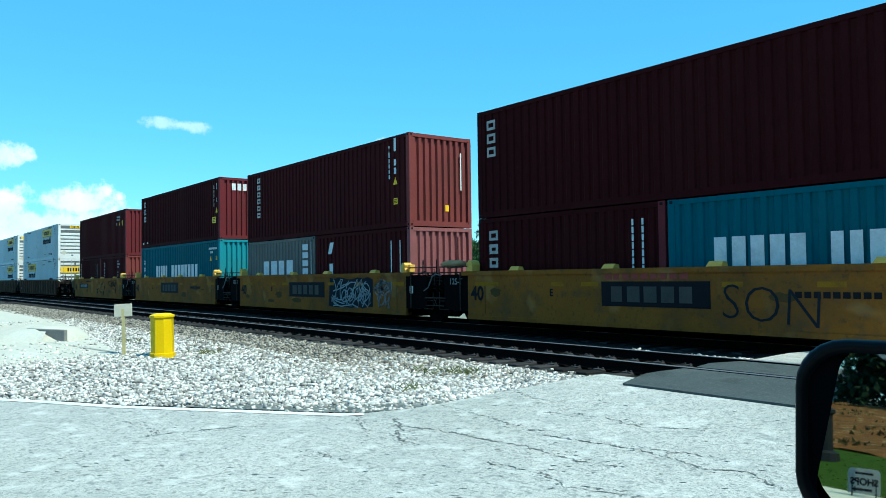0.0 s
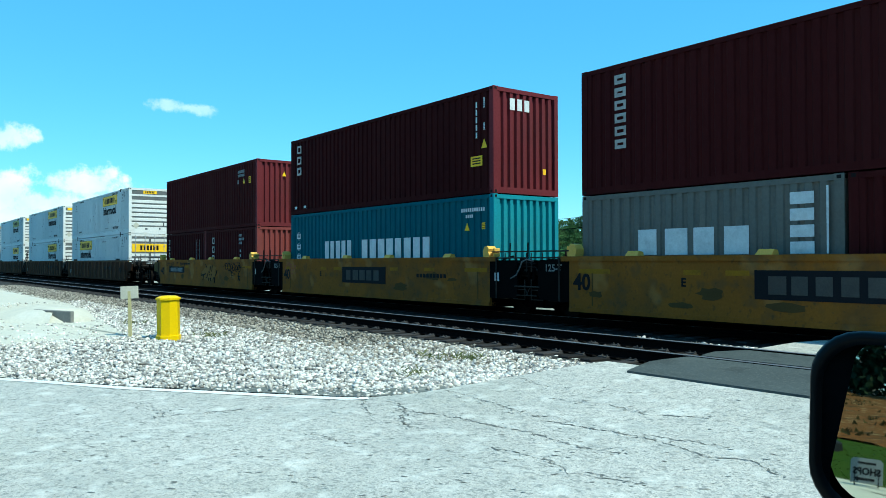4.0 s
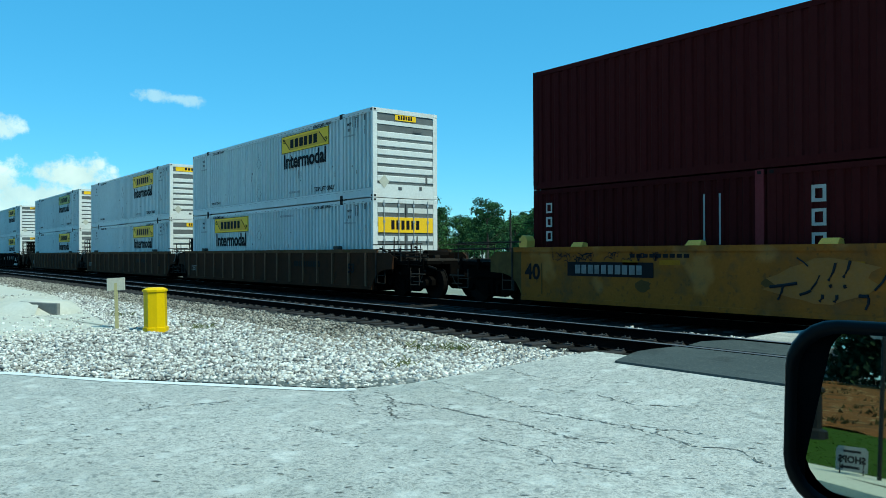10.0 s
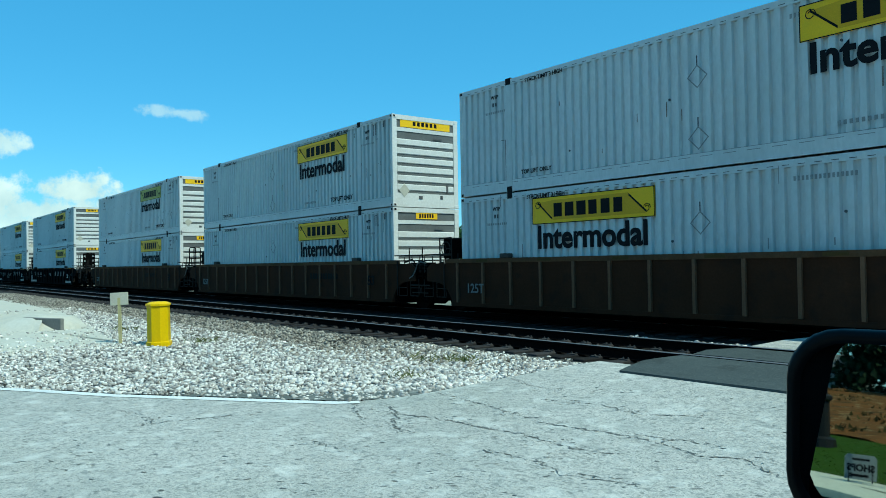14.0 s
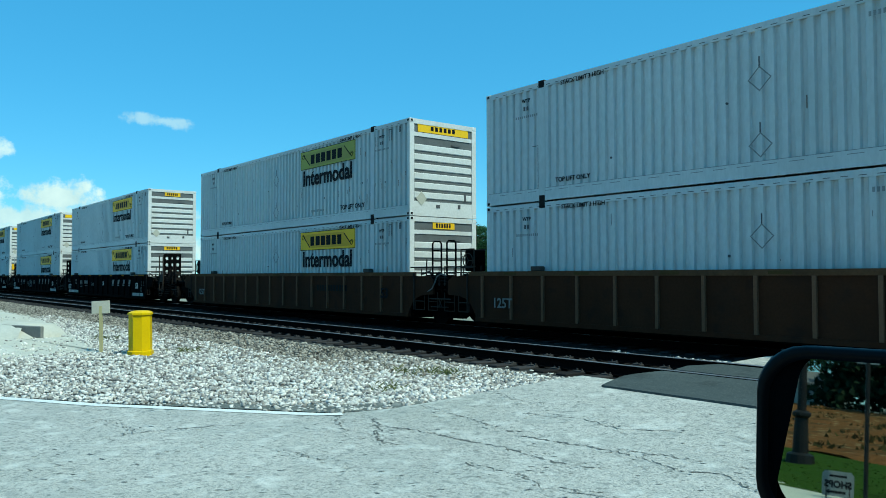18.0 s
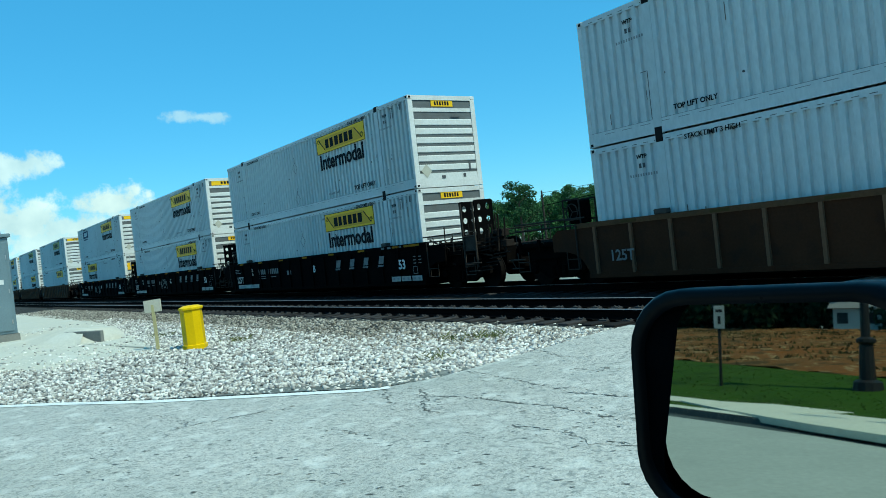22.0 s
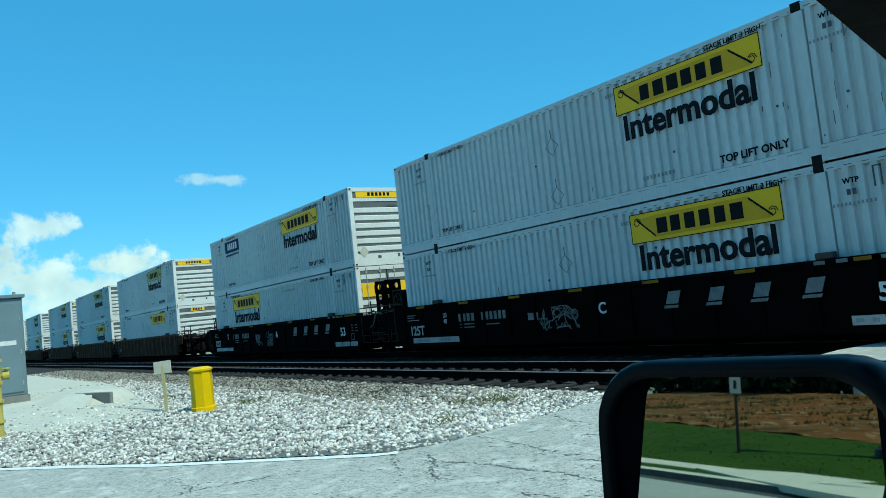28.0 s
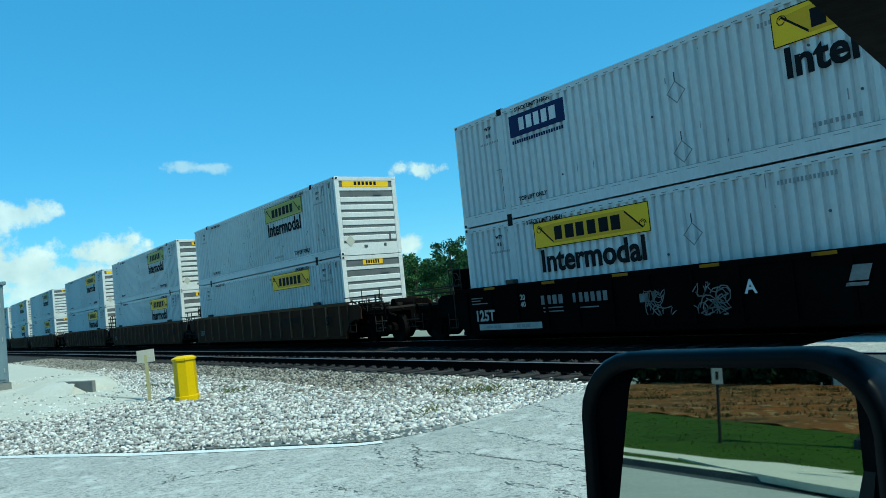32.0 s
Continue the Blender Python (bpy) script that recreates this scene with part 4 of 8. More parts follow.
def iso_container(length, height, paint, end_paint, label, corner=None):
    """A steel box container: corrugated sides and ends, rails, posts, castings. end_paint is mostly a sunlit copy of
    paint.
    """
    W = 2.438
    c = empty("shipping_container", (0, 0, 0), label, "container", "containers on the train")
    key = (length, height, paint.name, end_paint.name)
    if key not in ISO_MESH:
        d = {}
        bm = bm_new()
        corrugated(bm, length - 0.3, 0.16, height - 0.11, -W / 2 + 0.012, 0.28, 0.036, -1)
        d["side_panel"] = mesh_of("side_panel", bm, paint)
        bm = bm_new()
        corrugated(bm, length - 0.3, 0.16, height - 0.11, W / 2 - 0.012, 0.28, 0.036, 1)
        d["side_panel_b"] = mesh_of("side_panel", bm, paint)
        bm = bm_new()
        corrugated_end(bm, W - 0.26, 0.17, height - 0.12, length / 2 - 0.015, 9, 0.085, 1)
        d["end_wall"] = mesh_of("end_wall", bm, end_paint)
        bm = bm_new()
        corrugated_end(bm, W - 0.26, 0.17, height - 0.12, -length / 2 + 0.02, 9, 0.046, -1)
        d["end_wall_b"] = mesh_of("end_wall", bm, end_paint)
        bm = bm_new()
        box(bm, -length / 2 + 0.05, length / 2 - 0.05, -W / 2 + 0.05, W / 2 - 0.05, height - 0.06, height - 0.02)
        for i in range(int(length / 0.6)):
            x = -length / 2 + 0.3 + i * 0.6
            box(bm, x, x + 0.25, -W / 2 + 0.12, W / 2 - 0.12, height - 0.021, height - 0.004)
        d["roof"] = mesh_of("roof", bm, paint)
        bm = bm_new()
        box(bm, -length / 2 + 0.12, length / 2 - 0.12, -0.03, 0.03, -0.105, 0.0)
        d["top_rail"] = mesh_of("top_rail", bm, paint)
        bm = bm_new()
        box(bm, -length / 2 + 0.12, length / 2 - 0.12, -0.025, 0.025, 0.0, 0.155)
        d["bottom_rail"] = mesh_of("bottom_rail", bm, paint)
        for sx in (-1, 1):
            bm = bm_new()
            for sy in (-1, 1):
                xa, xb = sorted((sx * (length / 2), sx * (length / 2 - 0.17)))
                ya, yb = sorted((sy * (W / 2), sy * (W / 2 - 0.14)))
                box(bm, xa, xb, ya, yb, 0.11, height - 0.11)
            xa, xb = sorted((sx * (length / 2), sx * (length / 2 - 0.09)))
            box(bm, xa, xb, -W / 2 + 0.1, W / 2 - 0.1, height - 0.125, height - 0.012)
            box(bm, xa, xb, -W / 2 + 0.1, W / 2 - 0.1, 0.01, 0.175)
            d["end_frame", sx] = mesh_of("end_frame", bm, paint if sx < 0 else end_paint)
        ISO_MESH[key] = d
    d = ISO_MESH[key]
    share("side_panel", d["side_panel"], c)
    share("side_panel", d["side_panel_b"], c)
    share("end_wall", d["end_wall"], c)
    share("end_wall", d["end_wall_b"], c)
    share("roof", d["roof"], c)
    for s in (-1, 1):
        share("top_rail", d["top_rail"], c, pose(0, s * (W / 2 - 0.03), height - 0.01))
        share("bottom_rail", d["bottom_rail"], c, pose(0, s * (W / 2 - 0.025), 0.01))
        share("end_frame", d["end_frame", s], c)
    for sx in (-1, 1):
        for sy in (-1, 1):
            for z in (0.0, height - 0.118):
                share("corner_casting", casting(paint if sx < 0 else end_paint), c, pose(sx * (length / 2 - 0.087), sy * (W / 2 - 0.079), z, 0, 0, 0 if sy < 0 else 180))
    return c


def marks(c, name, fn, mat, label):
    bm = bm_new()
    fn(bm)
    o = part(name, bm, mat, c, label)
    if name in ("code_strip", "upright_code"):
        o["kind"] = "stuff"
    return o


JB_L, JB_W, JB_H = 16.154, 2.591, 2.896


def jb_meshes():
    d = JB_MESH
    L, W, H = JB_L, JB_W, JB_H
    for s in (-1, 1):
        bm = bm_new()
        corrugated(bm, L - 0.24, 0.30, H - 0.13, s * (W / 2 - 0.008), 0.245, 0.062, s)
        d["side", s] = mesh_of("side_panel", bm, M["jb"])
        bm = bm_new()
        ya, yb = sorted((s * W / 2, s * (W / 2 - 0.06)))
        box(bm, -L / 2 + 0.1, L / 2 - 0.1, ya, yb, H - 0.14, H - 0.005)
        d["top", s] = mesh_of("top_rail", bm, M["jb"])
        bm = bm_new()
        box(bm, -L / 2 + 0.1, L / 2 - 0.1, ya, yb, 0.02, 0.32)
        # pressed slots along the lower rail
        d["bottom", s] = mesh_of("bottom_rail", bm, M["jb"])
        bm = bm_new()
        box(bm, -0.11, 0.11, ya - (0.004 if s < 0 else 0), yb + (0.004 if s > 0 else 0), 0.0, H)
        d["lift_post", s] = mesh_of("lift_post", bm, M["jb"])
    bm = bm_new()
    n = 52
    for i in range(n):
        x = -L / 2 + 0.35 + i * (L - 0.7) / n
        box(bm, x, x + 0.13, -W / 2 - 0.003, -W / 2 + 0.01, H - 0.105, H - 0.092)
    d["vent_slots"] = mesh_of("vent_slot", bm, M["decal_dim"])
    bm = bm_new()
    for i in range(30):
        x = -L / 2 + 0.5 + i * (L - 1.0) / 30
        box(bm, x, x + 0.28, -W / 2 - 0.003, -W / 2 + 0.01, 0.245, 0.258)
    box(bm, -L / 2 + 0.1, L / 2 - 0.1, -W / 2 - 0.0025, -W / 2 + 0.01, 0.312, 0.322)
    d["seam"] = mesh_of("rail_seam", bm, M["decal_grey"])
    bm = bm_new()
    box(bm, -L / 2 + 0.05, L / 2 - 0.05, -W / 2 + 0.05, W / 2 - 0.05, H - 0.05, H - 0.012)
    d["roof"] = mesh_of("roof", bm, M["jb_end"])
    # slatted end: white ribs before a panel painted grey for recess shade
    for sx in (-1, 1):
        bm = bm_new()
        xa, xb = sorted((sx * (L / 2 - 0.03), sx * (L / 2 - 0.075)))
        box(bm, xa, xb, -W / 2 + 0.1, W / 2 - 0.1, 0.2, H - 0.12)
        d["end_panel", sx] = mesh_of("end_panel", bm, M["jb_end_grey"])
        bm = bm_new()
        x0, x1 = sorted((sx * L / 2, sx * (L / 2 - 0.12)))
        for sy in (-1, 1):
            ya, yb = sorted((sy * W / 2, sy * (W / 2 - 0.17)))
            box(bm, x0, x1, ya, yb, 0.0, H)
        box(bm, x0, x1, -W / 2 + 0.16, W / 2 - 0.16, H - 0.15, H - 0.004)
        box(bm, x0, x1, -W / 2 + 0.16, W / 2 - 0.16, 0.0, 0.21)
        d["end_frame", sx] = mesh_of("end_frame", bm, M["jb_end"])
        bm = bm_new()
        xr0, xr1 = sorted((sx * (L / 2 - 0.004), sx * (L / 2 - 0.05)))
        bevel_box(bm, xr0, xr1, -W / 2 + 0.17, W / 2 - 0.17, -0.098, 0.098, 0.02, 1)
        d["slat", sx] = mesh_of("slat", bm, M["jb_end"])
    # door end with locking bars
    for s in (-1, 1):
        bm = bm_new()
        ya, yb = sorted((s * 0.02, s * (W / 2 - 0.13)))
        # grey leaf behind white panels paints shade into the door's grooves
        box(bm, L / 2 - 0.07, L / 2 - 0.02, ya, yb, 0.16, H - 0.12)
        for k in range(8):
            z = 0.26 + k * 0.31
            n0 = len(bm.faces)
            box(bm, L / 2 - 0.02, L / 2 - 0.004, ya + 0.05, yb - 0.05, z, z + 0.17)
            bm.faces.ensure_lookup_table()
            for f in bm.faces[n0:]:
                f.material_index = 1
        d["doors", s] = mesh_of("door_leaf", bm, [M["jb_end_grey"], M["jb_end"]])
    bm = bm_new()
    tube(bm, [(L / 2 + 0.012, 0, 0.08), (L / 2 + 0.012, 0, H - 0.06)], 0.017, 8)
    for z in (0.25, 0.9, 1.5, 2.1, 2.65):
        box(bm, L / 2 - 0.02, L / 2 + 0.032, -0.04, 0.04, z, z + 0.07)
    box(bm, L / 2 + 0.005, L / 2 + 0.04, -0.02, 0.30, 1.02, 1.06)
    d["lock_rod"] = mesh_of("locking_bar", bm, M["galv"])
    bm = bm_new()
    bevel_box(bm, -0.10, 0.10, -0.02, 0.15, -0.09, 0.09, 0.01, 1)
    d["bracket"] = mesh_of("lift_bracket", bm, M["casting"])
    bm = bm_new()
    tube(bm, [(0, -0.006, 0), (0, 0.02, 0)], 0.026, 8)
    d["bolt"] = mesh_of("bolt_head", bm, M["decal_dim"])


jb_meshes()
RNG = random.Random(11)


def jb_plate(c, x, z, w, faded):
    """The yellow name plate: plain bars in place of the name."""
    y = -JB_W / 2
    bm = bm_new()
    h = w * 0.178
    box(bm, x, x + w, y - 0.005, y + 0.02, z, z + h)
    p = part("name_plate", bm, M["decal_faded"] if faded else M["decal_yellow"], c, "faded yellow name plate" if faded else "yellow name plate with dark bars")
    bm = bm_new()
    v = [bm.verts.new((x + a * w, y - 0.009, z + b * h)) for a, b in ((0.06, 0.80), (0.19, 0.13), (0.94, 0.13), (0.81, 0.86), (0.2, 0.86))]
    bm.faces.new(v)
    part("plate_banner", bm, M["decal_olive"] if faded else M["decal_gold"], p)
    bm = bm_new()
    t = 0.018
    for a, b, e, f in ((x, x + w, z, z + t), (x, x + w, z + h - t, z + h), (x, x + t, z, z + h), (x + w - t, x + w, z, z + h)):
        plate(bm, a, b, e, f, y - 0.006)
    fake_word(bm, x + 0.2 * w, z + 0.24 * h, 0.6 * w, 0.50 * h, 6, y - 0.0095, RNG)
    # folded scroll ends: a slanting fold and a curl at each end
    for sx in (-1, 1):
        cx = x + w / 2 + sx * w * 0.38
        last = None
        for k in range(9):
            u = k / 8
            px, pz = cx + (u - 0.5) * 0.13 * w, z + h * (0.80 - 0.62 * u)
            cur = [(px, y - 0.0125, pz + 0.026), (px, y - 0.0125, pz - 0.026)]
            if last:
                quad(bm, (last[0], last[1], cur[1], cur[0]))
            last = cur
        kx, kz = x + w * (0.5 + sx * 0.445), z + h * (0.5 - sx * 0.2)
        curl = [(kx + 0.16 * h * (1 - 0.05 * k) * math.cos(0.8 * k), y - 0.010, kz + 0.16 * h * (1 - 0.05 * k) * math.sin(0.8 * k)) for k in range(12)]
        tube(bm, curl, 0.009, 5)
    part("name_mark", bm, M["decal_black"], p)


def jb_container(label, plate_at=None, lettered=True, faded=False, doors=False, blue_sign=False, end_plate="small", upper=True):
    L, W, H = JB_L, JB_W, JB_H
    d = JB_MESH
    c = empty("freight_container", (0, 0, 0), label, "container", "white containers on the train")
    for s in (-1, 1):
        share("side_panel", d["side", s], c)
        share("top_rail", d["top", s], c)
        share("bottom_rail", d["bottom", s], c)
        for x in (-6.096, 6.096):
            share("lift_post", d["lift_post", s], c, pose(x, 0, 0))
    share("vent_slot", d["vent_slots"], c)["kind"] = "stuff"
    share("rail_seam", d["seam"], c)
    share("roof", d["roof"], c)
    for sx in (-1, 1):
        share("end_frame", d["end_frame", sx], c)
        if doors and sx > 0:
            for s in (-1, 1):
                share("door_leaf", d["doors", s], c)
            for y in (-0.88, -0.30, 0.30, 0.88):
                share("locking_bar", d["lock_rod"], c, pose(0, y, 0), "steel locking bar")
            continue
        share("end_panel", d["end_panel", sx], c, None, "end panel with its recess shade painted grey")
        for k in range(6):
            share("slat", d["slat", sx], c, pose(0, 0, 0.62 + k * 0.285), "white horizontal rib")
        if sx > 0:
            bm = bm_new()
            box(bm, L / 2 - 0.05, L / 2 - 0.01, -W / 2 + 0.17, W / 2 - 0.17, 0.2, 0.44)
            part("end_sill", bm, M["jb_end"], c)
            bm = bm_new()
            box(bm, L / 2 - 0.05, L / 2 - 0.01, -W / 2 + 0.17, W / 2 - 0.17, 2.38, 2.50)
            part("end_header", bm, M["jb_end"], c)
    for x in (-6.096, 6.096):
        for sy in (-1, 1):
            share("lift_bracket", d["bracket"], c, pose(x, sy * (W / 2 - 0.01), H - 0.06, 0, 0, 0 if sy < 0 else 180), "dark lifting casting")
            share("lift_bracket", d["bracket"], c, pose(x, sy * (W / 2 - 0.01), 0.06, 0, 0, 0 if sy < 0 else 180), "dark lifting casting")
    for sx in (-1, 1):
        for sy in (-1, 1):
            for z in (0.0, H - 0.118):
                share("corner_casting", casting(M["jb_end"]), c, pose(sx * (L / 2 - 0.08), sy * (W / 2 - 0.075), z, 0, 0, 0 if sy < 0 else 180))
    y = -W / 2
    if plate_at is not None:
        x0 = -L / 2 + plate_at
        zp = 2.02 if upper else 2.04
        jb_plate(c, x0, zp, 3.66, faded)
        if lettered:
            share("lettering", word("Intermodal", 0.755, M["decal_black"], 0.022), c, pose(x0 + 1.82, y - 0.004, zp - 0.58), "black bold lettering")
    if blue_sign:
        bm = bm_new()
        box(bm, -L / 2 + 2.35, -L / 2 + 4.35, y - 0.005, y + 0.02, 2.06, 2.62)
        p = part("blue_sign", bm, M["decal_navy"], c, "navy blue name plate with white bars")
        bm = bm_new()
        fake_word(bm, -L / 2 + 2.72, 2.19, 1.4, 0.32, 5, y - 0.006, RNG)
        part("name_mark", bm, M["decal_white"], p)
        bm = bm_new()
        bars(bm, -L / 2 + 2.4, 1.88, 1.9, 0.09, 21, y)
        part("small_print", bm, M["decal_navy"], c)
    # stencilled notes
    share("lettering", word("TOP LIFT ONLY", 0.15, M["decal_black"], 0.004), c, pose(-L / 2 + 2.95, y - 0.004, 0.42), "small black stencil")
    share("lettering", word("TOP LIFT ONLY", 0.21, M["decal_black"], 0.006), c, pose(4.9, y - 0.004, 0.42), "small black stencil")
    share("lettering", word("STACK LIMIT 3 HIGH", 0.14, M["decal_black"], 0.003), c, pose(-L / 2 + 3.25, y - 0.004, H - 0.20), "small black stencil")
    share("lettering", word("STACK LIMIT 3 HIGH", 0.14, M["decal_black"], 0.003), c, pose(4.75, y - 0.004, H - 0.20), "small black stencil")
    for wx in (-6.62, 6.62):
        share("lettering", word("WTP", 0.13, M["decal_black"], 0.004), c, pose(wx, y - 0.004, H - 0.42), "small black stencil")
        bm = bm_new()
        bars(bm, wx - 0.09, H - 0.62, 0.2, 0.1, 2, y, 0.35)
        part("code_strip", bm, M["decal_dim"], c)
        bm = bm_new()
        bars(bm, wx - 0.36, H - 0.80, 0.78, 0.06, 11, y, 0.5)
        part("code_strip", bm, M["decal_grey"], c)["kind"] = "stuff"
    # worn joint beside the lifting post
    bm = bm_new()
    plate(bm, -6.23, -6.215, 0.34, 1.36, y)
    plate(bm, -6.42, -6.23, 1.35, 1.362, y)
    part("panel_joint", bm, M["decal_dim"], c)
    bm = bm_new()
    plate(bm, 7.55, 7.63, H - 0.36, H - 0.17, y)
    part("label_plate", bm, M["decal_dim"], c, "small dark label")

    for bx, bz, bw, bh, n in ((1.4, H - 0.40, 1.15, 0.085, 15), (2.2, 0.46, 0.9, 0.08, 9)):
        bm = bm_new()
        bars(bm, bx, bz, bw, bh, n, y, 0.45)
        part("code_strip", bm, M["decal_grey"], c, "small grey code")["kind"] = "stuff"

    def label_frame(bm):
        plate(bm, 7.0, 7.03, H - 0.55, H - 0.2, y)
        plate(bm, 7.12, 7.15, H - 0.55, H - 0.2, y)
        plate(bm, 7.0, 7.15, H - 0.22, H - 0.2, y)
    marks(c, "label_frame", label_frame, M["decal_dim"], "thin dark label frame")
    for bx, bz in ((2.3, 1.9), (5.5, 1.2), (3.1, 0.9), (-1.2, 1.5), (-4.0, 0.8), (6.8, 1.1)):
        share("bolt_head", JB_MESH["bolt"], c, pose(bx, y, bz))
    # placard diamond outlines
    for zc in ((1.85,) if not upper else (1.85, 0.62)):
        bm = bm_new()
        ring = []
        for r in (0.24, 0.205):
            ring.append([(-0.53 + r * a, y - 0.003, zc + r * b) for a, b in ((1, 0), (0, 1), (-1, 0), (0, -1))])
        for k in range(4):
            quad(bm, (ring[0][k], ring[0][(k + 1) % 4], ring[1][(k + 1) % 4], ring[1][k]))
        part("placard_holder", bm, M["decal_grey"], c)
        bm = bm_new()
        plate(bm, -0.545, -0.52, zc + 0.22, zc + 0.42, y)
        part("placard_strap", bm, M["decal_dim"], c)
    # streaks of rust and grime
    bm = bm_new()
    rg = random.Random(RNG.random())
    for _ in range(rg.randint(14, 40)):
        x = rg.choice((rg.uniform(-7.6, 7.6), rg.uniform(4.5, 7.9)))
        z = rg.choice((rg.uniform(0.4, 1.2), rg.uniform(1.0, 2.6)))
        plate(bm, x, x + rg.uniform(0.010, 0.028), z, z + rg.uniform(0.05, 0.35) * rg.choice((1, 1, 0.4)), y + 0.0005)
    part("rust_streak", bm, M["rust"] if rg.random() < 0.6 else M["decal_grey"], c)["kind"] = "stuff"
    if not doors:
        xe = L / 2
        if end_plate == "wide":
            bm = bm_new()
            plate_x(bm, -0.98, 0.98, 2.52, 2.79, xe - 0.03, 0.02)
            p = part("end_plate", bm, M["decal_yellow"], c, "yellow plate across the end")
        else:
            bm = bm_new()
            box(bm, xe - 0.07, xe - 0.05, -0.98, 0.98, 2.5, 2.78)
            part("end_top_panel", bm, M["jb_end_grey"], c)
            bm = bm_new()
            plate_x(bm, -0.42, 0.42, 2.55, 2.74, xe - 0.03, 0.02)
            p = part("end_plate", bm, M["decal_yellow"], c, "small yellow plate on the end")
        bm = bm_new()
        w = 0.5 if end_plate == "wide" else 0.3
        for i in range(6):
            yy = -w + i * 2 * w / 6
            plate_x(bm, yy, yy + 1.3 * w / 6, 2.585, 2.715, xe - 0.01, 0.003)
        part("name_mark", bm, M["decal_black"], p)
        # latches, grime and small plates low on the end
        for yy, z, w, h in ((0.80, 0.5, 0.08, 0.28), (0.55, 0.28, 0.1, 0.12), (0.30, 2.2, 0.35, 0.05), (-0.30, 0.26, 0.14, 0.1)):
            bm = bm_new()
            plate_x(bm, yy, yy + w, z, z + h, xe - 0.004, 0.006)
            part("latch", bm, M["decal_dim"], c)
        bm = bm_new()
        v = [(xe + 0.002, -0.86 + 0.2 * a, 0.52 + 0.22 * b) for a, b in ((1, 0), (0, 1), (-1, 0), (0, -1))]
        quad(bm, v)
        part("placard_holder", bm, M["sign_back"], c)
    else:
        bm = bm_new()
        plate_x(bm, -1.1, 1.1, 1.78, 2.28, L / 2 - 0.001, 0.008)
        p = part("end_plate", bm, M["decal_yellow"], c, "yellow plate across the doors")
        bm = bm_new()
        for i in range(6):
            yy = -0.6 + i * 0.2
            plate_x(bm, yy, yy + 0.13, 1.88, 2.18, L / 2 + 0.006, 0.003)
        part("name_mark", bm, M["decal_black"], p)
    return c


# ---- wagons
def wheelset_mesh():
    bm = bm_new()
    tube(bm, [(0, -1.1, 0), (0, 1.1, 0)], 0.08, 10)
    for s in (-1, 1):
        y = s * 0.72
        tube(bm, [(0, y - 0.07, 0), (0, y - 0.065, 0), (0, y + 0.065, 0), (0, y + 0.07, 0)], [0.40, 0.46, 0.46, 0.40], 24)
        tube(bm, [(0, y - s * 0.09, 0), (0, y - s * 0.065, 0)], [0.488, 0.488], 24)
        # web holes make the turning visible
        for k in range(3):
            a = 2.094 * k
            cx, cz = 0.25 * math.cos(a), 0.25 * math.sin(a)
            tube(bm, [(cx, y - 0.08, cz), (cx, y + 0.08, cz)], 0.045, 8)
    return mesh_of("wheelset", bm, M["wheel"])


def side_frame_mesh():
    bm = bm_new()
    for s in (-1, 1):
        y = s * 1.0
        pts = [(-1.15, 0.56), (-1.0, 0.66), (-0.45, 0.74), (0.45, 0.74), (1.0, 0.66), (1.15, 0.56), (1.15, 0.40), (0.72, 0.38), (0.42, 0.20), (-0.42, 0.20), (-0.72, 0.38), (-1.15, 0.40)]
        a = [bm.verts.new((x, y - 0.07, z)) for x, z in pts]
        b = [bm.verts.new((x, y + 0.07, z)) for x, z in pts]
        bm.faces.new(a)
        bm.faces.new(b[::-1])
        for i in range(len(pts)):
            j = (i + 1) % len(pts)
            bm.faces.new((a[i], a[j], b[j], b[i]))
        for x in (-0.89, 0.89):
            tube(bm, [(x, y + s * 0.07, 0.46), (x, y + s * 0.17, 0.46)], [0.14, 0.11], 12)
        for x in (-0.2, 0, 0.2):
            tube(bm, [(x, y + s * 0.09, 0.27), (x, y + s * 0.09, 0.52)], 0.07, 8)
    box(bm, -0.2, 0.2, -1.0, 1.0, 0.5, 0.72)
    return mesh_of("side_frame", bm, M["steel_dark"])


WHEELSET, SIDE_FRAME = wheelset_mesh(), side_frame_mesh()


def bogie(parent, x):
    b = new("bogie", SIDE_FRAME)
    b.parent = parent
    b.matrix_basis = pose(x, 0, 0)
    b["label"] = "steel bogie with sprung side frames, under-wagon shade in its colour"
    for dx in (-0.89, 0.89):
        w = share("wheelset", WHEELSET, b, pose(dx, 0, 0.46))
        WHEELS.append((w, dx, 0.46))
    return b


def well_side(bm, L, s, taper=0.0):
    ya, yb = sorted((s * 1.50, s * 1.42))
    box(bm, -L / 2, L / 2, ya, yb, 0.30, 1.37)


WAGON_MESH = {}


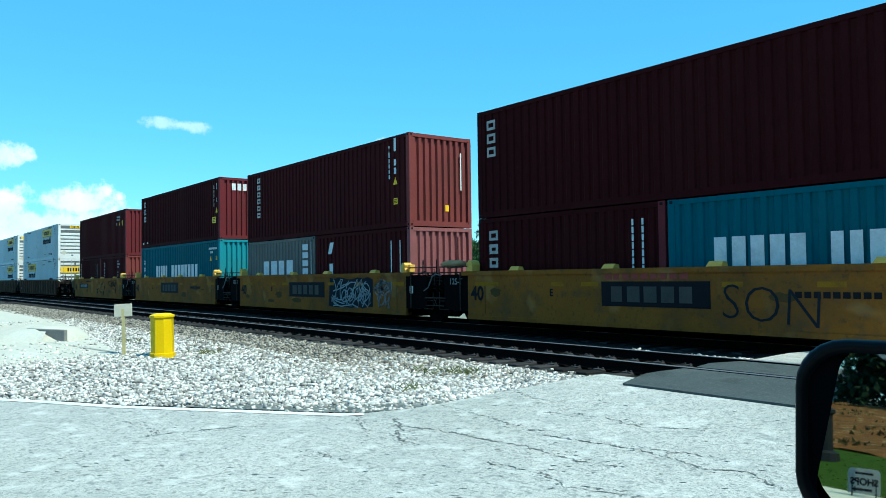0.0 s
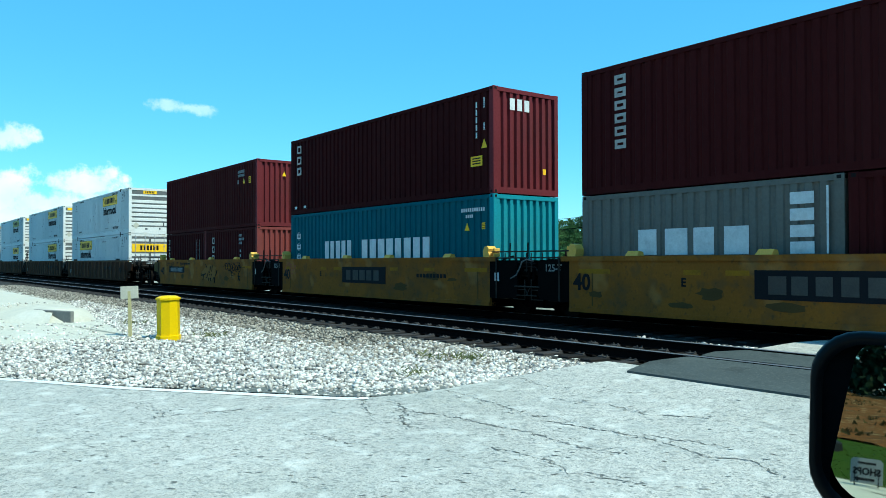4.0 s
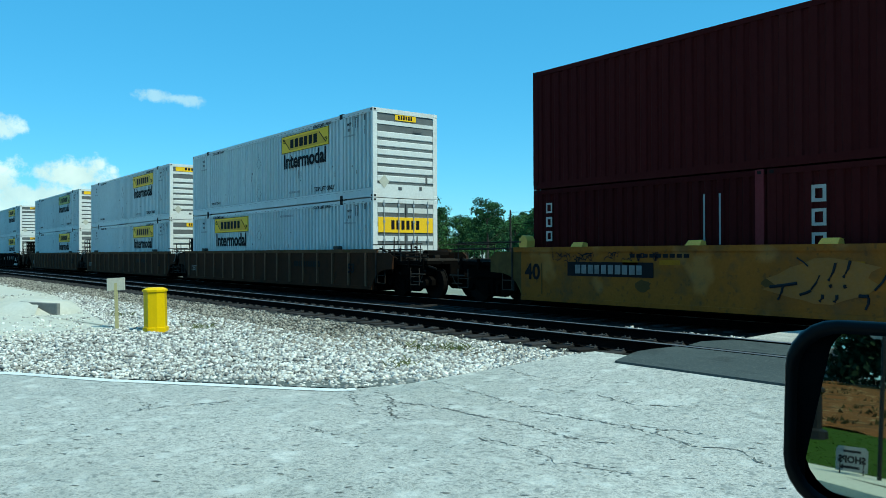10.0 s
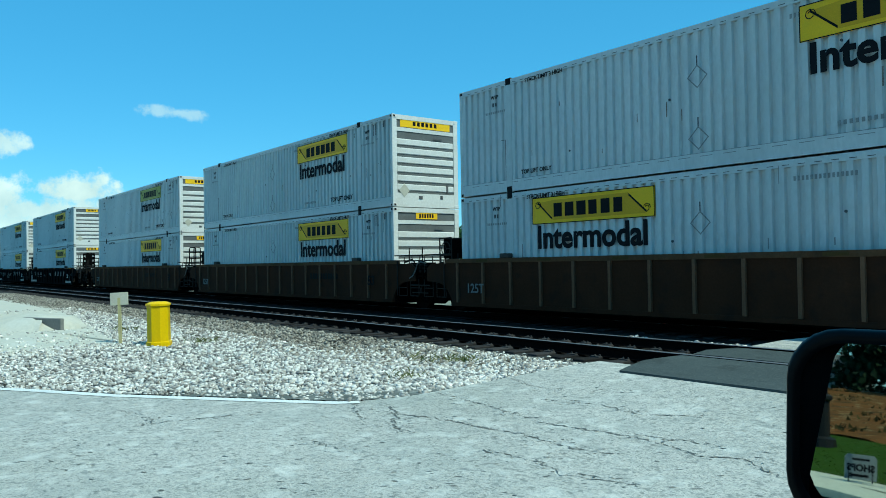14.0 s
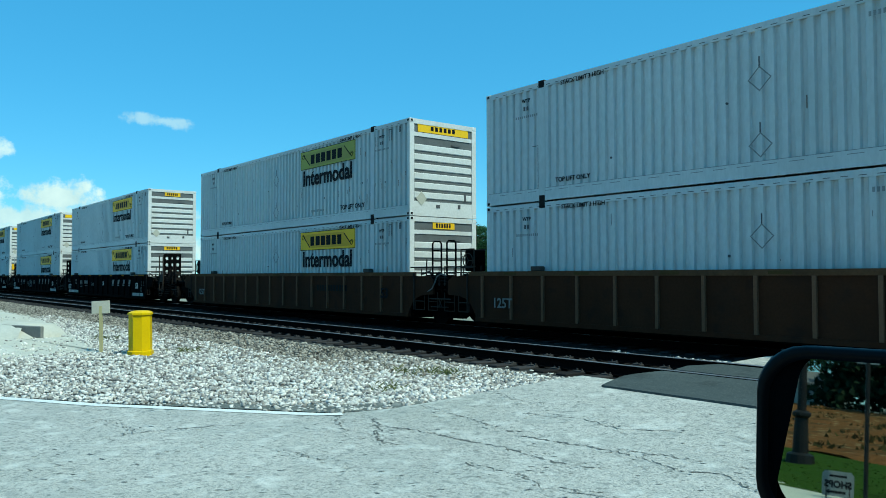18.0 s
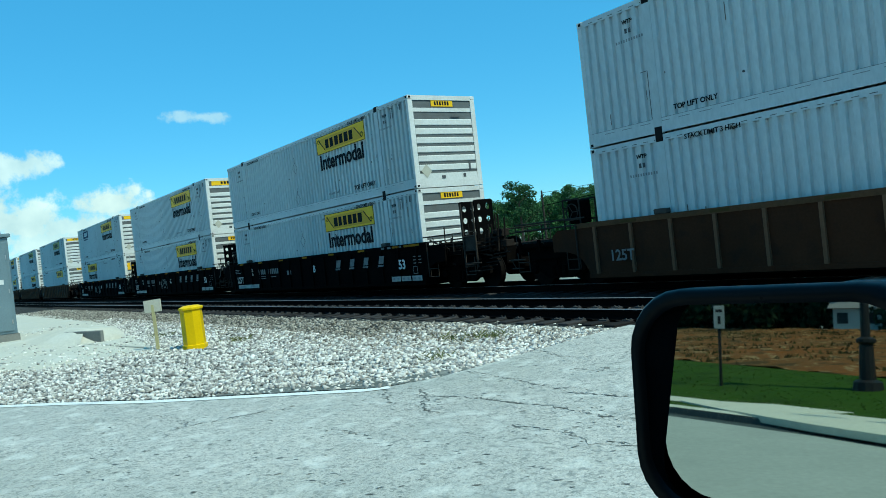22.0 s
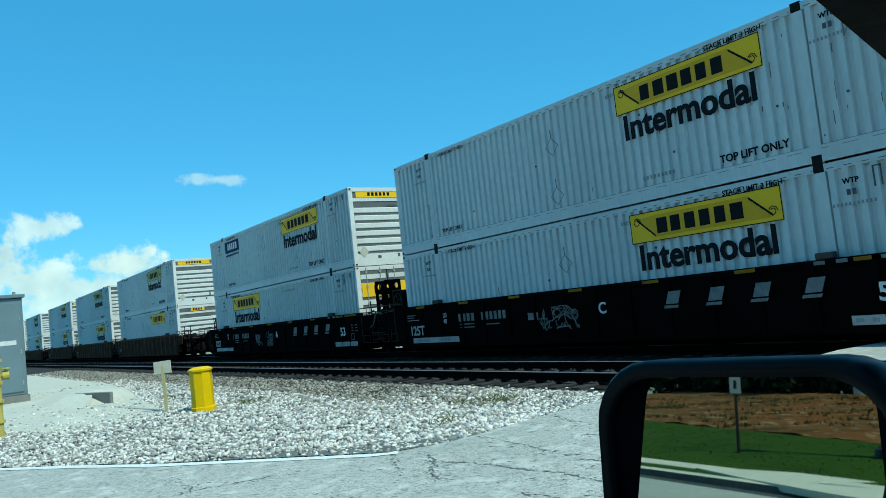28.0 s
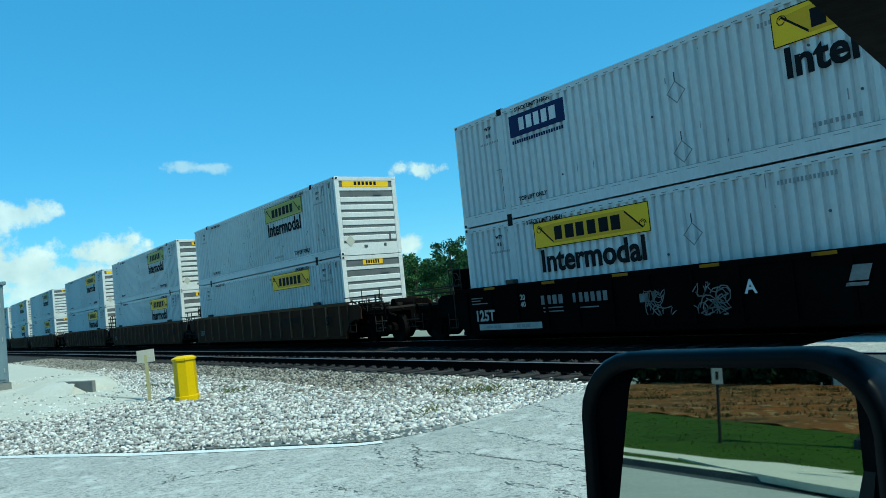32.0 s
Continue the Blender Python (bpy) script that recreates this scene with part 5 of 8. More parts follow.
def wagon_meshes(kind, L):
    key = (kind, L)
    if key in WAGON_MESH:
        return WAGON_MESH[key]
    paint = {"yellow": M["wagon_yellow"], "brown": M["wagon_brown"], "black": M["wagon_black"]}[kind]
    d = {}
    for s in (-1, 1):
        bm = bm_new()
        well_side(bm, L, s)
        d["side", s] = mesh_of("side_wall", bm, paint)
        bm = bm_new()
        ya, yb = sorted((s * 1.53, s * 1.40))
        box(bm, -L / 2 - 0.25, L / 2 + 0.25, ya, yb, 1.37, 1.485)
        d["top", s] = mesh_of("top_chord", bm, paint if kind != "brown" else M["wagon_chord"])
        bm = bm_new()
        ya, yb = sorted((s * 1.525, s * 1.30))
        box(bm, -L / 2, L / 2, ya, yb, 0.20, 0.30)
        d["low", s] = mesh_of("bottom_chord", bm, paint)
        if kind != "yellow":
            bm = bm_new()
            ya, yb = sorted((s * 1.56, s * 1.50))
            box(bm, -0.035, 0.035, ya, yb, 0.30, 1.37)
            d["rib", s] = mesh_of("rib", bm, M["wagon_rib"] if kind == "brown" else M["wagon_black"])
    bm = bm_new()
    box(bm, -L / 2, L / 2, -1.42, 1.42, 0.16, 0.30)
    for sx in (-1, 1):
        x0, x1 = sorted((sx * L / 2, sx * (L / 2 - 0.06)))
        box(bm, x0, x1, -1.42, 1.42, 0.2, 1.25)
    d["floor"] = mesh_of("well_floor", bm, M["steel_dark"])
    # end structure over the bogie: a short one at a joint, a long one at a coupler
    for size, E in (("end", 1.5), ("end_long", 2.7)):
        bm = bm_new()
        box(bm, 0, E, -0.45, 0.45, 0.62, 1.10)
        box(bm, 0, E, -1.32, 1.32, 1.02, 1.12)
        # added solid skirt that fills the open gap with shade-dark steel
        box(bm, 0.02, E - 0.25, -1.18, 1.18, 0.70, 1.02)
        for s in (-1, 1):
            for k in range(4):
                x = 0.35 + k * (E - 0.5) / 3
                box(bm, x - 0.03, x + 0.03, s * 1.34 - 0.03, s * 1.34 + 0.03, 0.9, 1.2)
        box(bm, 0.25, 0.95, -1.05, -0.55, 1.12, 1.40)
        tube(bm, [(0.5, 0.25, 1.28), (0.5, 1.1, 1.28)], 0.17, 10)
        tube(bm, [(E * 0.6, -1.1, 0.62), (E * 0.6, 1.1, 0.62)], 0.13, 10)
        box(bm, E * 0.5, E * 0.9, -0.9, 0.9, 0.45, 0.62)
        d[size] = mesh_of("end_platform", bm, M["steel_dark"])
        # grab irons, steps, rails and hoses with worn edges
        bm = bm_new()
        for s in (-1, 1):
            for z in (1.46, 1.62):
                tube(bm, [(0.05, s * 1.46, z), (E - 0.1, s * 1.42, z)], 0.02, 6)
            tube(bm, [(0.3, s * 1.53, 0.42), (0.3, s * 1.53, 1.45)], 0.02, 6)
            tube(bm, [(E - 0.5, s * 1.52, 0.74), (E + 0.15, s * 1.5, 0.74)], 0.022, 6)
            tube(bm, [(E - 0.42, s * 1.52, 0.52), (E + 0.05, s * 1.5, 0.52)], 0.016, 6)
            tube(bm, [(E - 0.1, s * 1.5, 0.52), (E + 0.05, s * 1.5, 0.74)], 0.014, 6)
            for x in (0.55, 0.55 + (E - 0.7) * 0.5, E - 0.15):
                tube(bm, [(x, s * 1.44, 1.1), (x, s * 1.44, 1.58)], 0.015, 5)
            for x0 in (0.3, E - 0.6):
                for x in (x0, x0 + 0.42):
                    tube(bm, [(x, s * 1.47, 0.92), (x, s * 1.47, 0.42)], 0.014, 5)
                for z in (0.42, 0.66):
                    tube(bm, [(x0, s * 1.47, z), (x0 + 0.42, s * 1.47, z)], 0.014, 5)
        for x in (0.15, 0.7, E - 0.35, E - 0.1):
            beam(bm, (x, -1.3, 1.15), (x, 1.3, 1.15), 0.06, 0.05)
        d[size, "rails"] = mesh_of("grab_iron", bm, M["steel_edge"])
        # brake rigging: pipes, levers, brackets and small boxes over and under the platform
        bm = bm_new()
        rg = random.Random(3 if size == "end" else 4)
        for k in range(16 if size == "end" else 26):
            x, yy, z = rg.uniform(0.1, E), rg.choice((-1.25, -1.1, -0.8, 0.9)), rg.uniform(0.55, 1.5)
            if rg.random() < 0.5:
                beam(bm, (x, yy, z), (x + rg.uniform(-0.5, 0.5), yy + rg.uniform(-0.05, 0.05), z + rg.uniform(-0.08, 0.12)), 0.035, 0.05)
            else:
                beam(bm, (x, yy, z), (x + rg.uniform(-0.1, 0.1), yy, z + rg.uniform(0.15, 0.4)), 0.03, 0.05)
        for k in range(6):
            x, yy, z = rg.uniform(0.15, E - 0.3), rg.choice((-1.2, -0.9, -0.5)), rg.uniform(1.12, 1.3)
            bevel_box(bm, x, x + rg.uniform(0.08, 0.25), yy, yy + rg.uniform(0.1, 0.25), z, z + rg.uniform(0.08, 0.22), 0.01, 1)
        for z in (1.0, 1.24, 1.33):
            tube(bm, [(0.0, -1.28, z), (E * 0.4, -1.3, z + 0.03), (E, -1.26, z - 0.02)], 0.022, 6)
        for x in (E * 0.3, E * 0.75):
            tube(bm, [(x, -1.2, 1.1), (x + 0.03, -1.2, 1.85)], 0.02, 6)
        d[size, "gear"] = mesh_of("brake_rigging", bm, M["steel_worn"])
        bm = bm_new()
        for s in (1,):
            tube(bm, [(E - 0.25, s * 1.46, 1.38), (E - 0.05, s * 1.5, 1.42), (E + 0.12, s * 1.5, 1.36), (E + 0.22, s * 1.5, 1.18), (E + 0.34, s * 1.5, 1.02), (E + 0.55, s * 1.48, 0.94), (E + 0.85, s * 1.42, 0.93)], 0.02, 7)
        d[size, "hose"] = mesh_of("air_hose", bm, M["pale_hose"])
    # end plates: an arched one in the wagon's paint, a square black one
    arch = [(0, 1.37), (0, 0.30), (0.07, 0.44), (0.2, 0.62), (0.42, 0.77), (0.7, 0.84), (1.15, 0.86), (1.15, 1.24), (0.95, 1.37)]
    flat = [(0, 1.40), (0, 0.42), (0.2, 0.40), (1.0, 0.44), (1.06, 0.52), (1.06, 1.34), (1.0, 1.40)]
    for nm, pts, mat in (("arch", arch, M["yellow_grime"] if kind == "yellow" else paint), ("flat", flat, M["lamp_black"])):
        for s in (-1, 1):
            bm = bm_new()
            va = [bm.verts.new((x, s * 1.495, z)) for x, z in pts]
            vb = [bm.verts.new((x, s * 1.44, z)) for x, z in pts]
            bm.faces.new(va)
            bm.faces.new(vb[::-1])
            for i in range(len(pts)):
                j = (i + 1) % len(pts)
                bm.faces.new((va[i], va[j], vb[j], vb[i]))
            d["plate", nm, s] = mesh_of("end_gusset", bm, mat)
    bm = bm_new()
    box(bm, -0.9, 0.0, -0.09, 0.09, 0.82, 1.0)
    bevel_box(bm, -0.05, 0.35, -0.17, 0.17, 0.76, 1.06, 0.04, 2)
    d["coupler"] = mesh_of("coupler", bm, M["steel_dark"])
    # hand brake stand, with ladder
    bm = bm_new()
    for s in (-1, 1):
        tube(bm, [(0.0, s * 0.28, 1.05), (0.0, s * 0.28, 2.1)], 0.022, 6)
        tube(bm, [(0.55, s * 0.28, 1.05), (0.55, s * 0.28, 2.1)], 0.022, 6)
        tube(bm, [(0.0, s * 0.28, 2.1), (0.55, s * 0.28, 2.1)], 0.022, 6)
        tube(bm, [(0.0, s * 0.28, 1.6), (0.55, s * 0.28, 1.6)], 0.018, 6)
    for z in (1.3, 1.6, 1.9, 2.1):
        tube(bm, [(0.0, -0.28, z), (0.0, 0.28, z)], 0.016, 6)
    d["brake"] = mesh_of("brake_ladder", bm, M["steel_edge"])
    bm = bm_new()
    bevel_box(bm, 0.1, 0.45, -0.24, 0.24, 1.5, 2.08, 0.03, 1)
    box(bm, 0.2, 0.35, -0.1, 0.1, 1.05, 1.5)
    d["brake_box"] = mesh_of("brake_housing", bm, M["steel_dark"])
    bm = bm_new()
    wheel_ring = [(0.275 + 0.2 * math.cos(6.2832 * k / 16), -0.27, 1.79 + 0.2 * math.sin(6.2832 * k / 16)) for k in range(17)]
    tube(bm, wheel_ring, 0.016, 6, False)
    for k in range(3):
        a = 2.094 * k
        tube(bm, [(0.275, -0.25, 1.79), (0.275 + 0.2 * math.cos(a), -0.27, 1.79 + 0.2 * math.sin(a))], 0.012, 5)
    d["brake_wheel"] = mesh_of("brake_wheel", bm, M["steel_edge"])
    WAGON_MESH[key] = d
    return d


def well_car(kind, length, label, left_bogie=True, right_bogie=False, left_gap=1.7, right_gap=1.7, left_coupler=False, right_coupler=False, brake_left=False):
    """A well car unit: side walls with chords and ribs, floor, end platforms, bogies."""
    c = empty("well_car", (0, 0, 0), label, "rail wagon", "well cars of the train")
    L = length
    d = wagon_meshes(kind, L)
    for s in (-1, 1):
        w = share("side_wall", d["side", s], c)
        share("top_chord", d["top", s], c)
        share("bottom_chord", d["low", s], c)
        if kind != "yellow":
            n = int(L / 1.08)
            for i in range(n + 1):
                share("rib", d["rib", s], w, pose(-L / 2 + 0.3 + i * (L - 0.6) / n, 0, 0))
    share("well_floor", d["floor"], c)
    for far, m in ((right_coupler, pose(L / 2, 0, 0)), (left_coupler, pose(-L / 2, 0, 0, 0, 0, 180))):
        size = "end_long" if far else "end"
        e = share("end_platform", d[size], c, m)
        arched = far or kind != "yellow"
        for s in (-1, 1):
            share("end_gusset", d["plate", "arch" if arched else "flat", s], e, None, "" if arched else "black end plate")
        share("grab_iron", d[size, "rails"], e, None, "worn grab irons and steps")
        share("brake_rigging", d[size, "gear"], e, None, "grimy brake rigging and pipes")["kind"] = "stuff"
        if m.translation.x < 0 and not far:
            share("air_hose", d[size, "hose"], e, None, "pale grey air hose")
    if left_bogie:
        bogie(c, -L / 2 - left_gap)
    if right_bogie:
        bogie(c, L / 2 + right_gap)
    if left_coupler:
        share("coupler", d["coupler"], c, pose(-L / 2 - 3.0, 0, 0, 0, 0, 180))
    if right_coupler:
        share("coupler", d["coupler"], c, pose(L / 2 + 3.0, 0, 0))
    if brake_left:
        b = share("brake_stand", d["brake_box"], c, pose(-L / 2 - 1.2, -0.7, 0))
        share("brake_ladder", d["brake"], b)
        share("brake_wheel", d["brake_wheel"], b)
    return c


def code_bars(c, x, z, w, h, n, mat, y, label="small white codes"):
    def fn(bm):
        bars(bm, x, z, w, h, n, y)
    marks(c, "code_strip", fn, mat, label)


def name_row(c, x, z, w, h, n, y, mat, rng):
    """A large name, one plain block for each letter."""
    for i in range(n):
        bm = bm_new()
        fake_word(bm, x + i * w / n, z, w / n, h, 1, y, rng)
        part("name_block", bm, mat, c, "large white name block" if i == 0 else "")


def upright_name(c, x, z, h, n, mat, y, w=0.34):
    """A name that runs downwards, as plain blocks."""
    rng = random.Random(int(abs(x * 100)))
    for i in range(n):
        bm = bm_new()
        a, t = z - (i + 1) * h, w * rng.uniform(0.2, 0.26)
        b = a + h * 0.72
        plate(bm, x, x + t, a, b, y)
        plate(bm, x + t, x + w, b - t, b, y)
        plate(bm, x + t, x + w, a, a + t, y)
        plate(bm, x + w - t, x + w, a + t, b - t, y)
        part("name_block", bm, M["decal_shade_grime"], c, "worn white name block, dimmed with shade in its colour" if i == 0 else "")


def triangle_mark(c, x, z, s, y, mat):
    bm = bm_new()
    quad(bm, [(x, y - 0.003, z), (x + s, y - 0.003, z), (x + s / 2, y - 0.003, z + s)])
    part("warning_mark", bm, mat, c, "yellow warning triangle")


def square_mark(c, x, z, w, h, y, mat, bars_mat=None):
    bm = bm_new()
    plate(bm, x, x + w, z, z + h, y)
    p = part("warning_mark", bm, mat, c, "yellow warning sticker")
    if bars_mat:
        bm = bm_new()
        for k in range(3):
            plate(bm, x + 0.15 * w, x + 0.85 * w, z + h * (0.2 + 0.25 * k), z + h * (0.32 + 0.25 * k), y - 0.004)
        part("mark_bar", bm, bars_mat, p)


def end_mark(c, y0, z0, w, h, x, mat, name="end_mark", label=""):
    bm = bm_new()
    plate_x(bm, y0, y0 + w, z0, z0 + h, x)
    part(name, bm, mat, c, label)


def build_boxes():
    Y = -1.219
    zl, zu = 0.57, 3.175
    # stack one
    c = iso_container(12.192, 2.896, M["maroon"], M["red_end_lit"], "long maroon steel container with a white name at its end")
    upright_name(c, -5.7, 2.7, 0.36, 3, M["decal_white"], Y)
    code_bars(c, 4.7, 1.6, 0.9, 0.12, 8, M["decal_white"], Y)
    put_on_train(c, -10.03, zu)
    c = iso_container(6.058, 2.591, M["maroon"], M["red_end_lit"], "short maroon steel container low in the well")
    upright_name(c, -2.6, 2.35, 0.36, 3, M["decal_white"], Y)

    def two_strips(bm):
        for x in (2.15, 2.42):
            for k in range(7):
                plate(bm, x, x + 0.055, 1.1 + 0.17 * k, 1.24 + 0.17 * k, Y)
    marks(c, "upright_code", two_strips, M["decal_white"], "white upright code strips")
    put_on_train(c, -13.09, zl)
    c = iso_container(6.058, 2.591, M["teal"], M["teal_end_lit"], "short teal steel container with large white name blocks")
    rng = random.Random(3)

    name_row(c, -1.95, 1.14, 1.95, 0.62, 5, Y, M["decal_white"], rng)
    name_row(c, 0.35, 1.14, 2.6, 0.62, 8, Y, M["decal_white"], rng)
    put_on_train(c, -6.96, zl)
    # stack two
    c = iso_container(12.192, 2.896, M["maroon_b"], M["orange_red_lit"], "long red brown steel container with sunlight in its orange-red end colour")
    upright_name(c, -5.1, 2.72, 0.29, 6, M["decal_white"], Y, 0.32)

    def codes(bm):
        for k in range(6):
            plate(bm, 4.95, 5.01, 1.55 + 0.17 * k, 1.68 + 0.17 * k, Y)
        plate(bm, 4.95, 5.01, 2.35, 2.6, Y)
        for z, h in ((2.4, 0.42), (1.95, 0.2), (1.68, 0.2)):
            plate(bm, 5.25, 5.37, z, z + h, Y)
    marks(c, "upright_code", codes, M["decal_white"], "white upright code strips")
    triangle_mark(c, 5.2, 1.35, 0.24, Y, M["decal_yellow"])
    square_mark(c, 5.22, 0.72, 0.22, 0.2, Y, M["decal_yellow"], M["decal_black"])
    end_mark(c, 0.15, 0.5, 0.14, 0.2, 6.096, M["decal_yellow"], "warning_mark", "small yellow sticker")
    end_mark(c, 0.78, 1.2, 0.05, 1.2, 6.096 - 0.018, M["decal_white"])
    put_on_train(c, -25.48, zu)
    c = iso_container(6.058, 2.591, M["grey_box"], M["grey_box"], "short grey steel container with white name blocks")
    rng2 = random.Random(8)
    name_row(c, -1.4, 1.2, 2.8, 0.55, 4, Y, M["decal_white"], rng2)

    def totem(bm):
        for k in range(4):
            plate(bm, 2.05, 2.5, 1.2 + 0.3 * k, 1.42 + 0.3 * k, Y)
        plate(bm, 2.72, 2.76, 1.2, 2.4, Y)
    marks(c, "upright_code", totem, M["decal_white"], "white name blocks running down")
    put_on_train(c, -28.54, zl)
    c = iso_container(6.058, 2.591, M["maroon_b"], M["pinkred_lit"], "short red brown container with sunlight in its pink-red end colour")

    def mark_b(bm):
        quad(bm, [(-2.1, Y - 0.003, 1.9), (-1.85, Y - 0.003, 1.9), (-1.68, Y - 0.003, 2.3), (-1.95, Y - 0.003, 2.3)])
        plate(bm, -2.0, -1.75, 1.15, 1.55, Y)
        for x in (1.95, 2.45):
            plate(bm, x, x + 0.05, 1.2, 2.2, Y)
    marks(c, "upright_code", mark_b, M["decal_white"], "white marks")
    end_mark(c, 0.62, 1.5, 0.05, 0.8, 3.029 - 0.018, M["decal_white"])
    put_on_train(c, -22.41, zl)
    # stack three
    c = iso_container(12.192, 2.896, M["maroon"], M["red_end_lit"], "long maroon container with sunlight in its red end colour and white end blocks")
    upright_name(c, -5.55, 2.75, 0.42, 3, M["decal_white"], Y)

    def codes3(bm):
        for x, z, h in ((5.35, 1.55, 1.05), (5.68, 2.35, 0.3), (5.68, 1.75, 0.2)):
            for k in range(5):
                plate(bm, x, x + 0.06, z + h * k / 5, z + h * (k + 0.75) / 5, Y)
        for x in (-5.75, -5.0):
            plate(bm, x, x + 0.18, 0.2, 0.3, Y)
    marks(c, "upright_code", codes3, M["decal_white"], "white upright code strips")
    triangle_mark(c, 5.58, 1.25, 0.26, Y, M["decal_yellow"])
    square_mark(c, 5.13, 0.78, 0.5, 0.28, Y, M["decal_yellow"], M["decal_black"])
    bm = bm_new()
    for k in range(3):
        plate_x(bm, -0.62 + 0.27 * k, -0.44 + 0.27 * k, 2.3, 2.62, 6.096 - 0.01, 0.006)
    part("end_name", bm, M["decal_white"], c, "white name blocks on the end")
    end_mark(c, 0.62, 0.6, 0.12, 0.16, 6.096 - 0.01, M["decal_yellow"], "warning_mark", "small yellow sticker")
    put_on_train(c, -40.85, zu + 0.305)
    c = iso_container(12.192, 2.896, M["teal"], M["teal_end_lit"], "long teal container with large white name blocks")
    rng3 = random.Random(4)

    def big3(bm):
        for k in range(3):
            z = 1.95 - 0.4 * k
            plate(bm, -5.55, -5.25, z, z + 0.05, Y)
            plate(bm, -5.55, -5.25, z + 0.14, z + 0.17, Y)
            plate(bm, -5.43, -5.38, z - 0.06, z + 0.26, Y - 0.001)
            plate(bm, -5.55, -5.51, z, z + 0.2, Y - 0.0005)
            plate(bm, -5.29, -5.25, z, z + 0.2, Y - 0.0005)
    marks(c, "upright_code", big3, M["decal_white"], "white name strokes running down")
    name_row(c, -3.3, 1.17, 2.0, 0.64, 5, Y, M["decal_white"], rng3)
    name_row(c, -0.72, 1.17, 4.05, 0.64, 8, Y, M["decal_white"], rng3)
    code_bars(c, 4.7, 2.45, 1.05, 0.1, 11, M["decal_white"], Y)
    code_bars(c, 4.9, 2.28, 0.34, 0.09, 4, M["decal_white"], Y)
    triangle_mark(c, 4.85, 1.93, 0.22, Y, M["decal_yellow"])
    square_mark(c, 5.6, 1.95, 0.14, 0.18, Y, M["decal_yellow"], M["decal_black"])
    end_mark(c, 0.7, 0.95, 0.12, 0.14, 6.096 - 0.01, M["decal_yellow"], "warning_mark", "small yellow sticker")
    put_on_train(c, -40.85, zl)
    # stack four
    c = iso_container(12.192, 2.896, M["maroon_b"], M["red_end_lit"], "long red brown container with sunlight in the red of its corrugated end")

    def codes4(bm):
        for k in range(2):
            bars(bm, 4.0, 2.42 - 0.17 * k, 0.75, 0.12, 7, Y)
        plate(bm, 3.95, 4.08, 1.95, 2.12, Y)
    marks(c, "code_strip", codes4, M["decal_grey"], "small faded codes")
    triangle_mark(c, 4.55, 1.93, 0.24, Y, M["decal_yellow"])
    square_mark(c, 5.2, 1.9, 0.2, 0.3, Y, M["decal_yellow"], M["decal_black"])
    bm = bm_new()
    quad(bm, [(6.096 - 0.01, -0.05, 2.2), (6.096 - 0.01, 0.13, 2.2), (6.096 - 0.01, 0.04, 2.42)])
    part("warning_mark", bm, M["decal_yellow"], c, "yellow warning triangle")
    end_mark(c, 0.72, 1.3, 0.05, 1.2, 6.096 - 0.018, M["decal_grey"])
    put_on_train(c, -56.3, zu)
    c = iso_container(6.058, 2.591, M["maroon"], M["red_end_lit"], "short maroon container with a white name running down")
    upright_name(c, -2.6, 2.35, 0.34, 3, M["decal_white"], Y, 0.2)

    def two4(bm):
        for x in (1.75, 2.1):
            plate(bm, x, x + 0.04, 1.2, 2.2, Y)
    marks(c, "upright_code", two4, M["decal_grey"], "faded upright code strips")
    put_on_train(c, -59.36, zl)
    c = iso_container(6.058, 2.591, M["maroon_b"], M["orange_red_lit"], "short red brown container with sunlight in its orange-red end colour")
    upright_name(c, -2.2, 2.35, 0.42, 3, M["decal_white"], Y, 0.26)

    def codes5(bm):
        for k, w in enumerate((0.32, 0.62, 0.36)):
            bars(bm, 1.05, 2.2 - 0.17 * k, w, 0.11, 4, Y)
        plate(bm, 1.15, 1.28, 1.5, 1.62, Y)
        plate(bm, 1.15, 1.28, 1.3, 1.42, Y)
    marks(c, "code_strip", codes5, M["decal_grey"], "small faded codes")
    end_mark(c, 0.62, 1.6, 0.05, 0.7, 3.029 - 0.018, M["decal_white"])
    put_on_train(c, -53.23, zl)


build_boxes()

JB_BASE = 0.515
# place, upper plate, upper lettered, blue sign, lower plate, lower lettered, lower doors, faded plates, wide end plate
STACKS = [
    (-77.70, 9.65, True, False, 2.80, True, True, False, False),
    (-97.22, 9.75, True, False, 9.75, True, False, False, True),
    (-116.77, 9.50, True, False, 9.50, True, False, True, True),
    (-140.28, 9.68, True, False, 9.68, True, False, False, False),
    (-159.78, 9.75, True, False, 9.75, True, False, False, True),
    (-179.28, 9.75, True, True, 2.85, True, True, False, True),
    (-202.90, 9.60, True, False, 9.75, False, False, True, True),
    (-222.40, 9.75, True, False, 9.75, True, False, True, False),
    (-241.95, 9.75, True, False, 9.75, True, False, False, True),
    (-265.50, 9.75, True, False, 9.75, True, False, True, False),
    (-285.05, 9.75, True, False, 9.75, True, False, False, True),
    (-304.60, 9.75, True, False, 2.85, True, False, True, False),
    (-328.20, 9.75, True, False, 9.75, True, False, False, True),
]
for x, up, upl, blue, lo, lol, drs, fd, wide in STACKS:
    lab = "white ribbed container with yellow name plate"
    put_on_train(jb_container(lab + (" and a navy plate" if blue else "") + ", upper", up, upl, fd, False, blue, "wide" if wide else "small", True), x, JB_BASE + JB_H + 0.02)
    put_on_train(jb_container(lab + (" and barred doors" if drs else "") + ", lower", lo, lol, False, drs, False, "small", False), x, JB_BASE)


